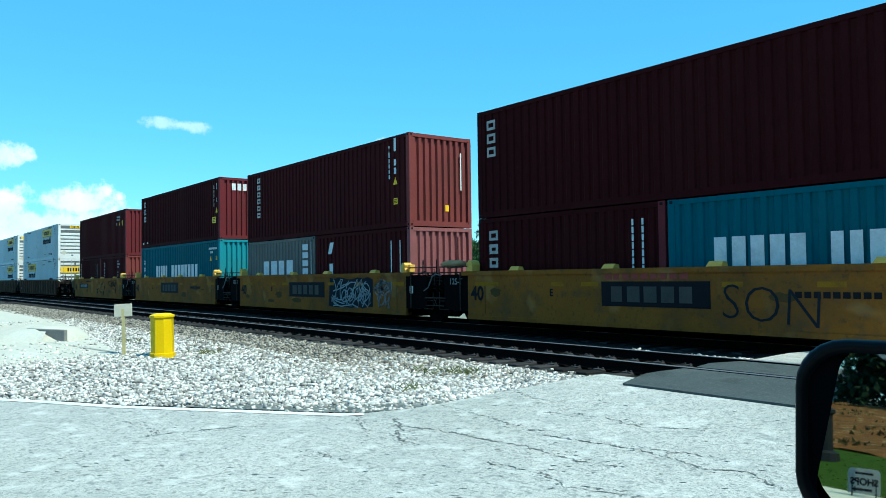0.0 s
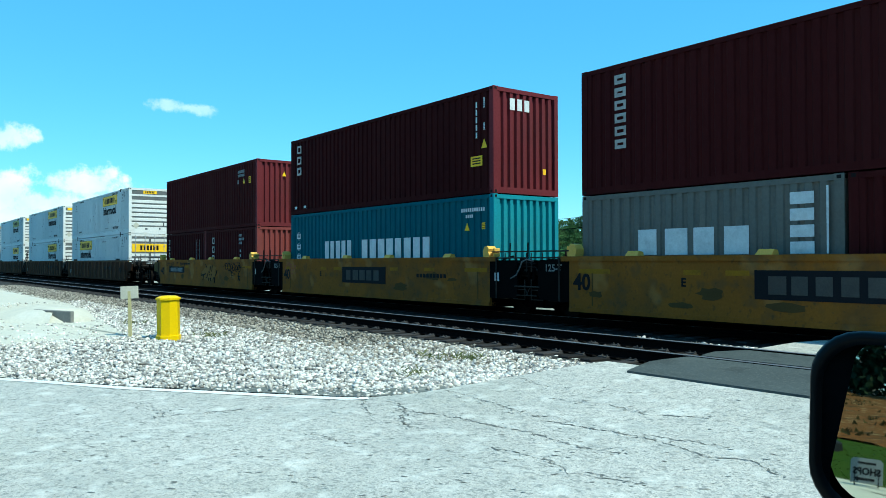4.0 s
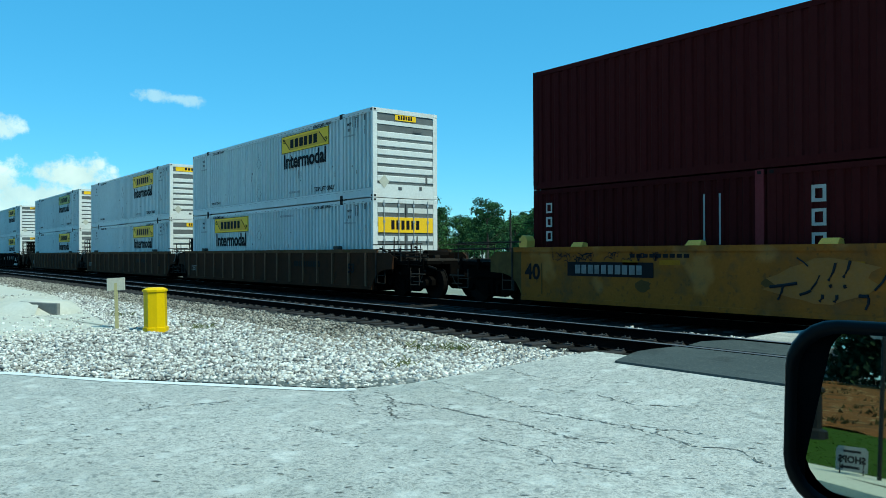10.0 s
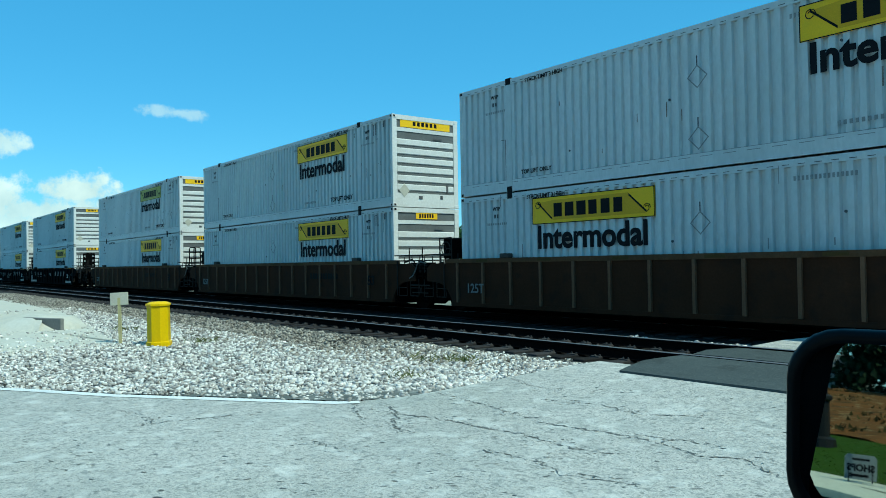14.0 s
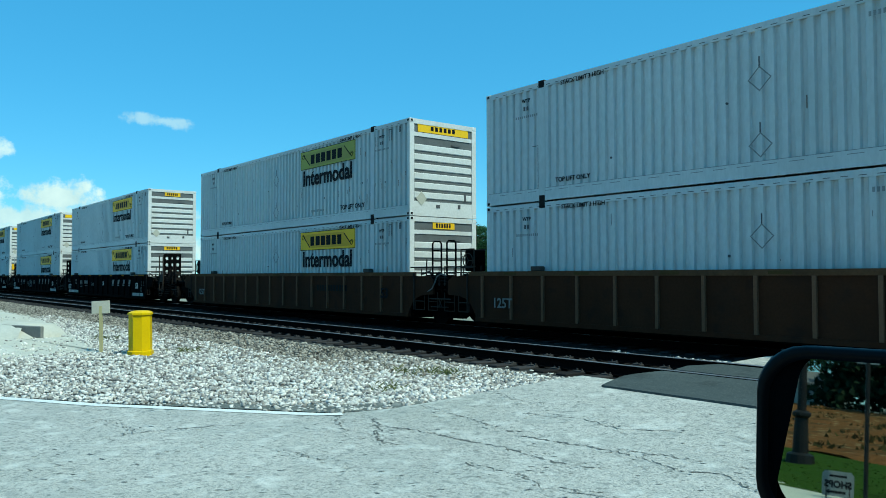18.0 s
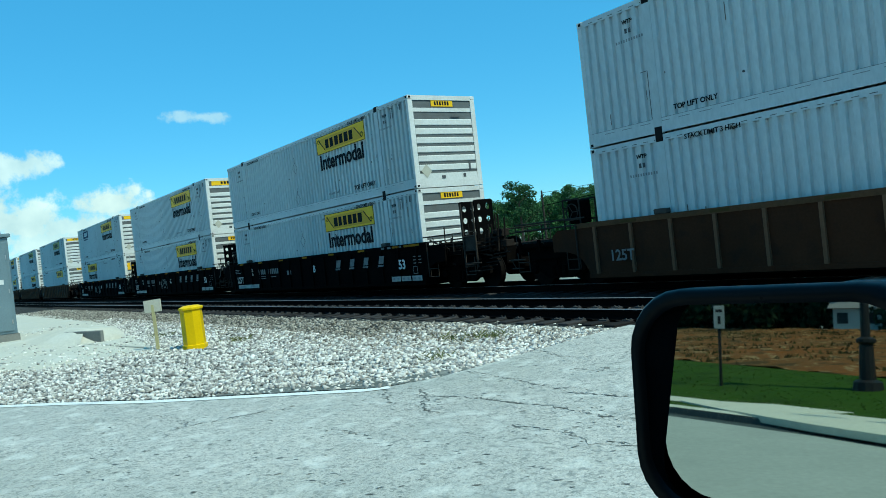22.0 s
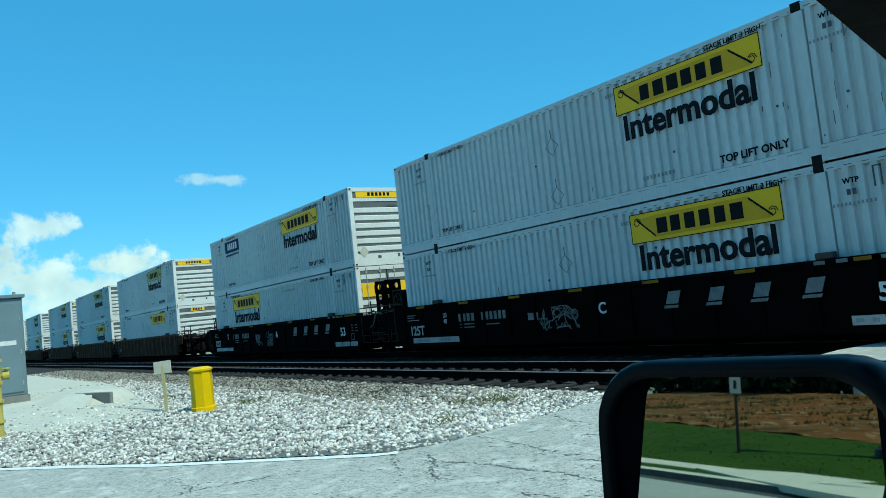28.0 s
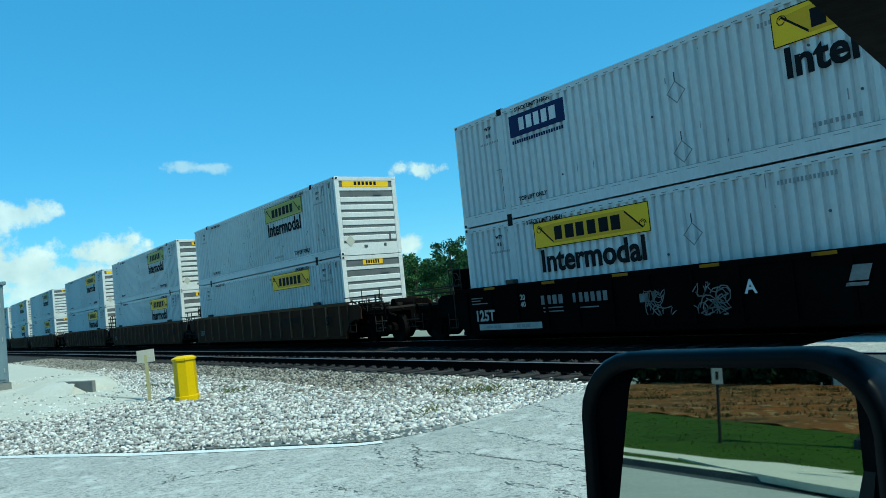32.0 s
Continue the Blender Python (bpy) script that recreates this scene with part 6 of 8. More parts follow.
def pierced_mesh():
    """A thin upright plate across the train with two columns of round holes."""
    bm = bm_new()
    cell, r = 0.31, 0.08
    for k in range(3):
        for side in (-1, 1):
            cy, cz = side * cell / 2, cell * 0.62 + k * cell * 1.12
            rim, hole = [], []
            for q in range(16):
                a = 2 * math.pi * q / 16
                ca, sa = math.cos(a), math.sin(a)
                f = 1 / max(abs(ca), abs(sa))
                rim.append((cy + ca * f * cell / 2, cz + sa * f * cell * 0.56))
                hole.append((cy + ca * r, cz + sa * r * 1.15))
            for x in (-0.015, 0.015):
                a = [bm.verts.new((x, p, z)) for p, z in rim]
                b = [bm.verts.new((x, p, z)) for p, z in hole]
                for q in range(16):
                    w = (q + 1) % 16
                    bm.faces.new((a[q], a[w], b[w], b[q]))
    bmesh.ops.remove_doubles(bm, verts=bm.verts[:], dist=0.0005)
    for z0, z1 in ((-0.01, 0.02), (1.06, 1.1)):
        box(bm, -0.014, 0.014, -0.3, 0.3, z0, z1)
    return mesh_of("end_screen", bm, M["lamp_black"])


PIERCED = pierced_mesh()


def build_wagons():
    rng = random.Random(21)
    Y = -1.505
    ys = [(-10.03, "A"), (-25.48, "B"), (-40.85, "C"), (-56.3, "D")]
    for i, (x, k) in enumerate(ys):
        c = well_car("yellow", 12.5, "faded yellow well car with grime and spray paint", True, i == 0, 1.505, 1.505, i == 3, False)
        # pale guide wedges along the top chord
        for gx in (-4.4, -1.35, 1.3, 4.4):
            bm = bm_new()
            v = [bm.verts.new(p) for p in ((gx - 0.17, -1.54, 1.485), (gx + 0.17, -1.54, 1.485), (gx + 0.2, -1.36, 1.485), (gx - 0.14, -1.36, 1.485), (gx - 0.11, -1.50, 1.59), (gx + 0.19, -1.50, 1.59), (gx + 0.2, -1.38, 1.57), (gx - 0.11, -1.38, 1.57))]
            for f in ((3, 2, 1, 0), (4, 5, 6, 7), (0, 1, 5, 4), (1, 2, 6, 5), (2, 3, 7, 6), (3, 0, 4, 7)):
                bm.faces.new([v[j] for j in f])
            part("guide_wedge", bm, M["tab"], c, "pale guide wedge on the top chord")
        for sx in (-1, 1):
            bm = bm_new()
            gx = sx * 6.13
            prof = [(-0.10, 1.485), (0.11, 1.485), (0.14, 1.55), (0.09, 1.62), (0.12, 1.70), (0.05, 1.78), (-0.05, 1.76), (-0.12, 1.65)]
            va = [bm.verts.new((gx + sx * px, -1.53, pz)) for px, pz in prof]
            vb = [bm.verts.new((gx + sx * px, -1.26, pz)) for px, pz in prof]
            bm.faces.new(va)
            bm.faces.new(vb[::-1])
            for q in range(8):
                bm.faces.new((va[q], va[(q + 1) % 8], vb[(q + 1) % 8], vb[q]))
            bevel_box(bm, gx - 0.04 + sx * 0.22, gx + 0.04 + sx * 0.22, -1.45, -1.25, 1.485, 1.72, 0.015, 1)
            tube(bm, [(gx, -1.535, 1.63), (gx, -1.545, 1.63)], 0.035, 10)
            part("corner_guide", bm, M["tab"], c, "pale yellow corner guide")
        # reflective dashes
        for dx, dw in ((-5.95, 0.0 if k == "D" else 0.95), (-3.1, 0.4), (-2.15, 0.5), (1.45, 0.45), (3.3, 0.5), (5.2, 0.95)):
            if not dw:
                continue
            bm = bm_new()
            plate(bm, dx, dx + dw, 1.09, 1.19, Y)
            part("reflector", bm, M["wagon_reflector"], c, "faded yellow reflector strip")
        # dark name panel with plain bars
        bm = bm_new()
        nx, nw, nz, nh = (-4.7, 2.4, 0.82, 0.32) if k == "D" else (-1.55, 2.75, 0.66, 0.54)
        plate(bm, nx, nx + nw, nz, nz + nh, Y)
        p = part("name_panel", bm, M["decal_black"], c, "dark name panel with grey bars")
        nb = 10 if k == "D" else 5
        for q in range(nb):
            bm = bm_new()
            fake_word(bm, nx + 0.1 * nw + 0.8 * nw * q / nb, nz + 0.18 * nh, 0.8 * nw / nb, 0.62 * nh, 1, Y - 0.004, rng)
            part("panel_mark", bm, M["worn_grey"] if k == "D" else M["steel_grey"], p)
        share("lettering", word("40", 0.52, M["decal_black"], 0.014), c, pose(-5.85, Y - 0.004, 0.72), "black number")
        share("lettering", word("E", 0.24, M["decal_black"], 0.008), c, pose(-3.1, Y - 0.004, 0.86), "black letter")
        bm = bm_new()
        bars(bm, 2.9 if k != "D" else -2.9, 0.9 if k != "D" else 1.24, 1.5, 0.11 if k != "D" else 0.08, 9, Y, 0.25)
        part("car_code", bm, M["decal_black"], c)["kind"] = "stuff"
        # white number on the black end plate, a small label, seams
        if k != "D":
            share("lettering", word("125-T", 0.24, M["worn_grey"], 0.003), c, pose(-6.78, -1.499, 1.13), "white number")
        bm = bm_new()
        plate(bm, 6.45, 6.62, 0.86, 1.08, -1.499)
        part("end_label", bm, M["decal_white"], c, "small white label")
        for sxm in (-5.55, 5.75):
            bm = bm_new()
            plate(bm, sxm, sxm + 0.03, 0.36, 1.1, Y)
            part("seam", bm, M["wagon_patch"], c)
        # dirt patches where paint was rolled over old marks, spray paint
        for _ in range(4):
            bm = bm_new()
            px, pz = rng.uniform(-5.5, 4.8), rng.uniform(0.45, 1.0)
            w, h = rng.uniform(0.3, 1.0), rng.uniform(0.1, 0.3)
            ring = []
            for q in range(14):
                a = 2 * math.pi * q / 14
                ring.append((px + w * math.cos(a) * rng.uniform(0.6, 1.1) / 2, Y - 0.001, min(1.35, pz + h * math.sin(a) * rng.uniform(0.6, 1.1) / 2)))
            quad(bm, ring)
            part("paint_patch", bm, M["wagon_patch"], c, "patch of darker paint")
        if k == "A":
            bm = bm_new()
            prev = None
            for q in range(9):
                u = q / 8
                r = 0.13 * math.sin(math.pi * (0.12 + 0.76 * u)) + 0.02 * math.sin(9 * u)
                row = [bm.verts.new((-7.95 + 0.95 * u, -1.0 + (r + 0.1) * math.cos(0.7854 * m8), 1.70 + r * math.sin(0.7854 * m8))) for m8 in range(8)]
                if prev:
                    for m8 in range(8):
                        bm.faces.new((prev[m8], prev[(m8 + 1) % 8], row[(m8 + 1) % 8], row[m8]))
                else:
                    bm.faces.new(row)
                prev = row
            bm.faces.new(prev[::-1])
            part("end_bundle", bm, M["bundle"], c, "tan bundled load strap on the end platform", smooth=True)
            share("lettering", word("SON", 0.98, M["spray_dark"], -0.02), c, pose(2.4, Y - 0.004, 0.43, 0, 4, 0), "thin black sprayed letters")
            bm = bm_new()
            fake_word(bm, -1.45, 1.24, 2.2, 0.16, 9, Y, rng)
            part("spray_mark", bm, M["decal_red"], c, "red sprayed lettering")["kind"] = "stuff"
        if k == "B":
            bm = bm_new()
            edge = [(1.5 + 2.9 * q / 9, 0.33 + rng.uniform(0, 0.08)) for q in range(10)] + [(4.4 - 2.8 * q / 9, 1.36 - rng.uniform(0, 0.1)) for q in range(10)]
            quad(bm, [(px, Y - 0.002, pz) for px, pz in edge])
            part("spray_ground", bm, M["spray_dark"], c, "dark blue sprayed patch")
            bm = bm_new()
            scribble(bm, 1.7, 0.36, 2.6, 0.96, Y - 0.005, rng, 34, 0.04)
            part("spray_mark", bm, M["paint_spray"], c, "pale blue sprayed scrawl")["kind"] = "stuff"
            bm = bm_new()
            scribble(bm, 4.4, 0.40, 1.1, 0.9, Y - 0.004, rng, 14, 0.06)
            part("spray_mark", bm, M["worn_grey"], c, "faded white sprayed scrawl")["kind"] = "stuff"
        if k == "C":
            bm = bm_new()
            scribble(bm, -6.0, 0.9, 0.9, 0.5, Y - 0.004, rng, 10, 0.03)
            part("spray_mark", bm, M["decal_red"], c, "red sprayed scrawl")["kind"] = "stuff"
        if k == "D":
            # rounded outline letters, a triangle and a star in black
            bm = bm_new()
            yy = Y - 0.004
            for q in range(6):
                gx, gz = 3.25 + 0.29 * q, 0.95 + rng.uniform(-0.03, 0.06)
                gw, gh = rng.uniform(0.24, 0.3), rng.uniform(0.28, 0.36)
                loop = [(gx + gw * (0.5 + 0.5 * math.cos(a) * rng.uniform(0.85, 1.15)), yy, gz + gh * (0.5 + 0.5 * math.sin(a) * rng.uniform(0.85, 1.1))) for a in [0.7 * m for m in range(9)]]
                tube(bm, loop + loop[:1], 0.014, 5)
                tube(bm, [(gx + gw * 0.3, yy, gz + gh * rng.uniform(0.3, 0.7)), (gx + gw * 0.55, yy, gz + gh * rng.uniform(0.3, 0.7)), (gx + gw * 0.75, yy, gz + gh * rng.uniform(0.2, 0.8))], 0.012, 5)
            scribble(bm, -5.2, 1.12, 1.3, 0.24, yy, rng, 30, 0.016)
            scribble(bm, -3.7, 1.16, 1.6, 0.2, yy, rng, 24, 0.018)
            tube(bm, [(3.05, yy, 1.16), (3.3, yy, 1.31), (4.9, yy, 1.33), (5.0, yy, 1.12)], 0.013, 5)
            tube(bm, [(4.98, yy, 1.14), (5.5, yy, 1.13)], 0.009, 5)
            tube(bm, [(3.95, yy, 0.66), (4.0, yy, 0.92), (4.45, yy, 0.82), (3.98, yy, 0.75)], 0.016, 5)
            for a in range(5):
                tube(bm, [(4.82, yy, 0.7), (4.82 + 0.16 * math.sin(1.257 * a), yy, 0.7 + 0.19 * math.cos(1.257 * a))], 0.017, 5)
            part("spray_mark", bm, M["spray_dark"], c, "black sprayed outline scrawl")["kind"] = "stuff"
            # greyed cloud with dark drips
            bm = bm_new()
            rim = [bm.verts.new((1.2 + 1.05 * math.cos(a) * rng.uniform(0.7, 1.1), Y - 0.006, 0.84 + 0.36 * math.sin(a) * rng.uniform(0.7, 1.15) + 0.08 * math.cos(a))) for a in [2 * math.pi * m / 22 for m in range(22)]]
            mid = bm.verts.new((1.2, Y - 0.006, 0.84))
            for m in range(22):
                bm.faces.new((mid, rim[m], rim[(m + 1) % 22]))
            part("spray_ground", bm, M["smear"], c, "greyed sprayed cloud")
            bm = bm_new()
            for px, pz, qx, qz, r in ((1.3, 0.86, 1.42, 1.16, 0.026), (1.55, 0.92, 1.66, 1.2, 0.026), (1.32, 0.76, 1.34, 0.79, 0.035), (1.56, 0.76, 1.58, 0.79, 0.035), (2.05, 0.72, 2.25, 1.0, 0.02), (0.25, 0.72, 0.75, 0.8, 0.03), (0.4, 0.5, 0.5, 0.78, 0.025), (0.8, 0.6, 1.0, 0.68, 0.025), (1.0, 0.7, 1.15, 0.95, 0.018), (1.15, 0.5, 1.2, 0.62, 0.03), (1.4, 0.5, 1.44, 0.62, 0.03), (1.8, 0.62, 1.95, 0.62, 0.03), (1.9, 0.4, 1.95, 0.6, 0.022), (0.75, 1.25, 0.95, 1.1, 0.014)):
                tube(bm, [(px, Y - 0.008, pz), ((px + qx) / 2 + 0.02, Y - 0.008, (pz + qz) / 2), (qx, Y - 0.008, qz)], r, 5)
            part("spray_mark", bm, M["spray_dark"], c, "dark sprayed drips")["kind"] = "stuff"
        put_on_train(c, x, RAIL_Z)
    for i, (x, *_) in enumerate(STACKS):
        set_pos = i % 3
        kind = "black" if 3 <= i <= 5 else "brown"
        c = well_car(kind, 16.6, ("black" if kind == "black" else "dark brown") + " ribbed well car for long containers", True, set_pos == 0, 1.45, 1.45, set_pos == 2, set_pos == 0, True)
        Yw = -1.565
        share("lettering", word("53", 0.42, M["decal_white"] if kind == "black" else M["decal_black"], 0.01), c, pose(7.15, Yw - 0.003, 0.72), "stencilled number")
        bm = bm_new()
        if kind == "black":
            for q, px in enumerate((2.6, 3.65, 4.65, 5.68)):
                bm2 = bm_new()
                quad(bm2, [(px, Yw, 0.93), (px + 0.32, Yw, 0.93), (px + 0.42, Yw, 1.19), (px + 0.1, Yw, 1.19)])
                quad(bm2, [(px - 0.06, Yw, 0.84), (px + 0.3, Yw, 0.84), (px + 0.33, Yw, 0.90), (px - 0.04, Yw, 0.90)])
                part("name_block", bm2, M["worn_grey"], c, "worn grey slanted name block")
            for pz, pt in ((1.06, "20"), (0.88, "40")):
                share("lettering", word(pt, 0.19, M["decal_shade_grime"], 0.004), c, pose(-5.62, Yw - 0.003, pz), "small worn number")
            for pz, pw in ((1.18, 0.5), (1.11, 0.4), (1.03, 0.7)):
                bm2 = bm_new()
                plate(bm2, -7.75, -7.75 + pw, pz, pz + 0.028, Yw)
                part("note_line", bm2, M["worn_grey"], c)
            for px, pw in ((-7.5, 2.5), (6.45, 0.55), (7.05, 0.55), (7.68, 0.55)):
                bm2 = bm_new()
                plate(bm2, px, px + pw, 0.33, 0.49, Yw - 0.002)
                strip_ob = part("label_strip", bm2, M["decal_shade_grime"], c, "worn white label strip")
                bm2 = bm_new()
                bars(bm2, px + 0.12 * pw, 0.375, 0.26 * pw, 0.07, 4, Yw - 0.006, 0.2)
                bars(bm2, px + 0.62 * pw, 0.37, 0.22 * pw, 0.08, 3, Yw - 0.006, 0.2)
                part("label_bars", bm2, M["decal_grey"], strip_ob)
            for px, pw in ((5.9, 0.2), (6.3, 0.2), (6.9, 0.25), (7.3, 0.9)):
                bm2 = bm_new()
                plate(bm2, px, px + pw, 1.395, 1.46, -1.53)
                part("chord_mark", bm2, M["worn_grey"] if pw < 0.5 else M["wagon_reflector"], c)
            plate(bm, -1.9, -1.5, 0.80, 0.98, Yw + 0.04)
            bars(bm, -5.0, 0.90, 0.82, 0.22, 4, Yw + 0.05, 0.3)
            bars(bm, -3.9, 0.90, 1.15, 0.22, 6, Yw + 0.05, 0.35)
            plate(bm, -4.95, -4.25, 0.80, 0.83, Yw + 0.05)
            plate(bm, -4.95, -4.25, 0.71, 0.74, Yw + 0.05)
            plate(bm, -3.8, -3.1, 0.76, 0.79, Yw + 0.05)
            for k in range(3):
                plate(bm, 7.75, 8.2, 0.86 + 0.1 * k, 0.89 + 0.1 * k, Yw + 0.05)
            for qa, qb, ra, rb in ((7.78, 8.02, 0.55, 0.565), (7.78, 8.02, 0.765, 0.78), (7.78, 7.795, 0.565, 0.765), (8.005, 8.02, 0.565, 0.765)):
                plate(bm, qa, qb, ra, rb, Yw)
            if i == 4:
                scr = bm_new()
                scribble(scr, -1.5, 0.5, 1.5, 0.6, Yw - 0.002, rng, 26, 0.028)
                part("spray_mark", scr, M["worn_grey"], c, "faded white sprayed scrawl")["kind"] = "stuff"
            if i == 5:
                scr = bm_new()
                scribble(scr, -1.75, 0.5, 0.85, 0.55, Yw - 0.002, rng, 18, 0.024)
                scribble(scr, -0.55, 0.45, 0.9, 0.7, Yw - 0.002, rng, 18, 0.026)
                part("spray_mark", scr, M["worn_grey"], c, "faded white sprayed scrawl")["kind"] = "stuff"
            share("lettering", word("BCA"[i - 3], 0.36, M["decal_white"], 0.008), c, pose(0.78, Yw - 0.003, 0.84), "white letter")
        else:
            bars(bm, 3.0, 0.88, 2.0, 0.2, 11, Yw + 0.05)
        part("car_code", bm, M["worn_grey"] if kind == "black" else M["casting"], c)["kind"] = "stuff"
        share("lettering", word("125T", 0.40 if kind == "black" else 0.34, M["decal_shade_grime"] if kind == "black" else M["worn_grey"], 0.012 if kind == "black" else 0.006), c, pose(-7.22, Yw - 0.003, 0.58), "white number")
        # reflector strips on the top chord
        for k in range(7):
            bm = bm_new()
            px = -7.2 + k * 2.3
            plate(bm, px, px + 0.45, 1.395, 1.46, -1.53)
            part("reflector", bm, M["wagon_reflector"] if kind == "black" else M["wagon_patch"], c, "faded reflector strip")
        for px in (-6.1, 6.1):
            bm = bm_new()
            bevel_box(bm, px - 0.16, px + 0.16, -1.55, -1.36, 1.485, 1.60, 0.02, 1)
            part("lock_block", bm, M["steel_grey"], c)
        if kind == "brown" and set_pos == 2:
            # two tall hoops with rungs
            for sx in (8.95, 9.6):
                bm = bm_new()
                tube(bm, [(sx, -1.12, 1.0), (sx, -1.12, 2.3), (sx, -1.06, 2.36), (sx, -0.86, 2.36), (sx, -0.8, 2.3), (sx, -0.8, 1.0)], 0.028, 6)
                for pz in (1.45, 1.8, 2.1):
                    tube(bm, [(sx, -1.12, pz), (sx, -0.8, pz)], 0.02, 6)
                part("end_hoop", bm, M["lamp_black"], c, "tall black grab hoop with rungs")
        if kind == "black":
            if set_pos == 0:
                # tall ladder beside the screens
                bm = bm_new()
                for px in (10.4, 10.95):
                    beam(bm, (px, -1.46, 0.62), (px, -1.46, 2.42), 0.05, 0.04)
                for pz in (0.7, 1.1, 1.5):
                    tube(bm, [(10.4, -1.46, pz), (10.95, -1.46, pz)], 0.02, 6)
                box(bm, 10.44, 10.91, -1.45, -1.43, 1.12, 1.48)
                part("end_ladder", bm, M["steel_edge"], c, "tall worn steel ladder at the end")
                bm = bm_new()
                for q in range(9):
                    px = 11.1 + 0.19 * (q % 5)
                    tube(bm, [(px, -1.25 + 0.1 * (q % 3), 1.0), (px + 0.04, -1.25 + 0.1 * (q % 3), 1.5 + 0.13 * (q * 7 % 5))], 0.024, 6)
                    bevel_box(bm, px - 0.09, px + 0.09, -1.2, -0.9, 1.1 + 0.1 * (q % 4), 1.3 + 0.1 * (q % 4), 0.02, 1)
                    beam(bm, (px - 0.3, -1.35, 0.5 + 0.11 * q), (px + 0.3, -1.3, 0.54 + 0.11 * q), 0.05, 0.03)
                part("valve_gear", bm, M["steel_worn"], c, "grimy brake valves and pipes")["kind"] = "stuff"
            for sx in ((9.8, 10.5) if set_pos == 0 else (8.95, 9.6)):
                share("end_screen", PIERCED, c, pose(sx, -0.72, 1.42), "black end screen with round holes")
                bm = bm_new()
                for py in (-1.02, -0.42):
                    beam(bm, (sx, py, 1.0), (sx, py, 2.5), 0.05, 0.05)
                part("screen_post", bm, M["lamp_black"], c)
        put_on_train(c, x, RAIL_Z)


build_wagons()


# ---------------------------------------------------------------- beside the tracks
def marker_post():
    c = empty("marker_post", (-16.25, 5.1, 0.02), "bright yellow plastic utility marker post in the gravel", "utility post")
    bm = bm_new()
    n = 8
    prof = [(0.255, 0.0), (0.255, 0.11), (0.23, 0.12), (0.225, 0.84)]
    rings = []
    for r, z in prof:
        rings.append([bm.verts.new((r * math.cos(2 * math.pi * (k + 0.5) / n), r * math.sin(2 * math.pi * (k + 0.5) / n), z)) for k in range(n)])
    for a, b in zip(rings, rings[1:]):
        for k in range(n):
            bm.faces.new((a[k], a[(k + 1) % n], b[(k + 1) % n], b[k]))
    bm.faces.new(rings[0][::-1])
    bm.faces.new(rings[-1])
    part("shell", bm, M["post_yellow"], c)
    bm = bm_new()
    rings = []
    for r, z in ((0.225, 0.84), (0.25, 0.845), (0.25, 0.885), (0.16, 0.925)):
        rings.append([bm.verts.new((r * math.cos(2 * math.pi * (k + 0.5) / n), r * math.sin(2 * math.pi * (k + 0.5) / n), z)) for k in range(n)])
    for a, b in zip(rings, rings[1:]):
        for k in range(n):
            bm.faces.new((a[k], a[(k + 1) % n], b[(k + 1) % n], b[k]))
    bm.faces.new(rings[-1])
    part("cap", bm, M["post_yellow"], c, "domed yellow cap")
    c.rotation_euler = (radians(1.0), 0, radians(12))
    return c


marker_post()


def small_sign():
    c = empty("small_sign", (-17.3, 4.62, 0.0), "small pale sign panel on a weathered yellow stake", "sign")
    bm = bm_new()
    box(bm, -0.022, 0.022, -0.03, 0.03, 0, 1.02)
    part("stake", bm, M["stake"], c)
    bm = bm_new()
    bevel_box(bm, -0.018, 0.018, -0.19, 0.19, 0.86, 1.13, 0.006, 1)
    part("panel", bm, M["sign_back"], c)
    c.rotation_euler = (radians(3), radians(-4), radians(-38))


small_sign()


def culvert():
    c = empty("culvert_headwall", (-22.05, 4.40, 0.0), "low grey concrete headwall half sunk in sandy dirt", "headwall")
    bm = bm_new()
    bevel_box(bm, -1.7, 0.0, 0.0, 0.1, -0.1, 0.36, 0.015, 1)
    part("wall", bm, M["headwall"], c)
    c.rotation_euler = (0, 0, radians(22))
    # sandy dirt banked up behind and beside the wall
    bm = bm_new()
    pts = [(-22.09, 4.48, 0.352), (-22.92, 4.15, 0.352), (-23.48, 3.92, 0.33), (-22.9, 3.3, -0.06), (-26.5, 2.7, -0.06), (-31, 2.8, -0.06), (-31, 5.4, 0.14), (-26, 5.6, 0.2), (-22.5, 5.3, -0.05), (-26, 4.3, 0.33), (-21.9, 3.8, -0.06), (-22.08, 4.46, -0.08)]
    v = [bm.verts.new(p) for p in pts]
    for f in ((0, 1, 9, 7), (0, 7, 8), (1, 2, 9), (2, 3, 4, 9), (9, 4, 5), (9, 5, 6, 7), (1, 10, 3, 2), (0, 8, 11)):
        bm.faces.new([v[i] for i in f])
    # dirt sloping down across the face of the wall
    a = radians(22)
    v = [bm.verts.new((-22.05 + px * math.cos(a) - py * math.sin(a), 4.40 + px * math.sin(a) + py * math.cos(a), pz)) for px, py, pz in ((-1.25, -0.004, 0.355), (0.05, -0.004, -0.03), (-0.3, -0.7, -0.06), (-1.9, -1.0, -0.06), (-1.9, -0.004, 0.355))]
    for f in ((0, 1, 2), (0, 2, 3), (0, 3, 4)):
        bm.faces.new([v[i] for i in f][::-1])
    tagged(part("dirt_bank", bm, M["sand"], smooth=True), "pale sandy dirt banked up beside the headwall", "dirt", kind="structure")


culvert()


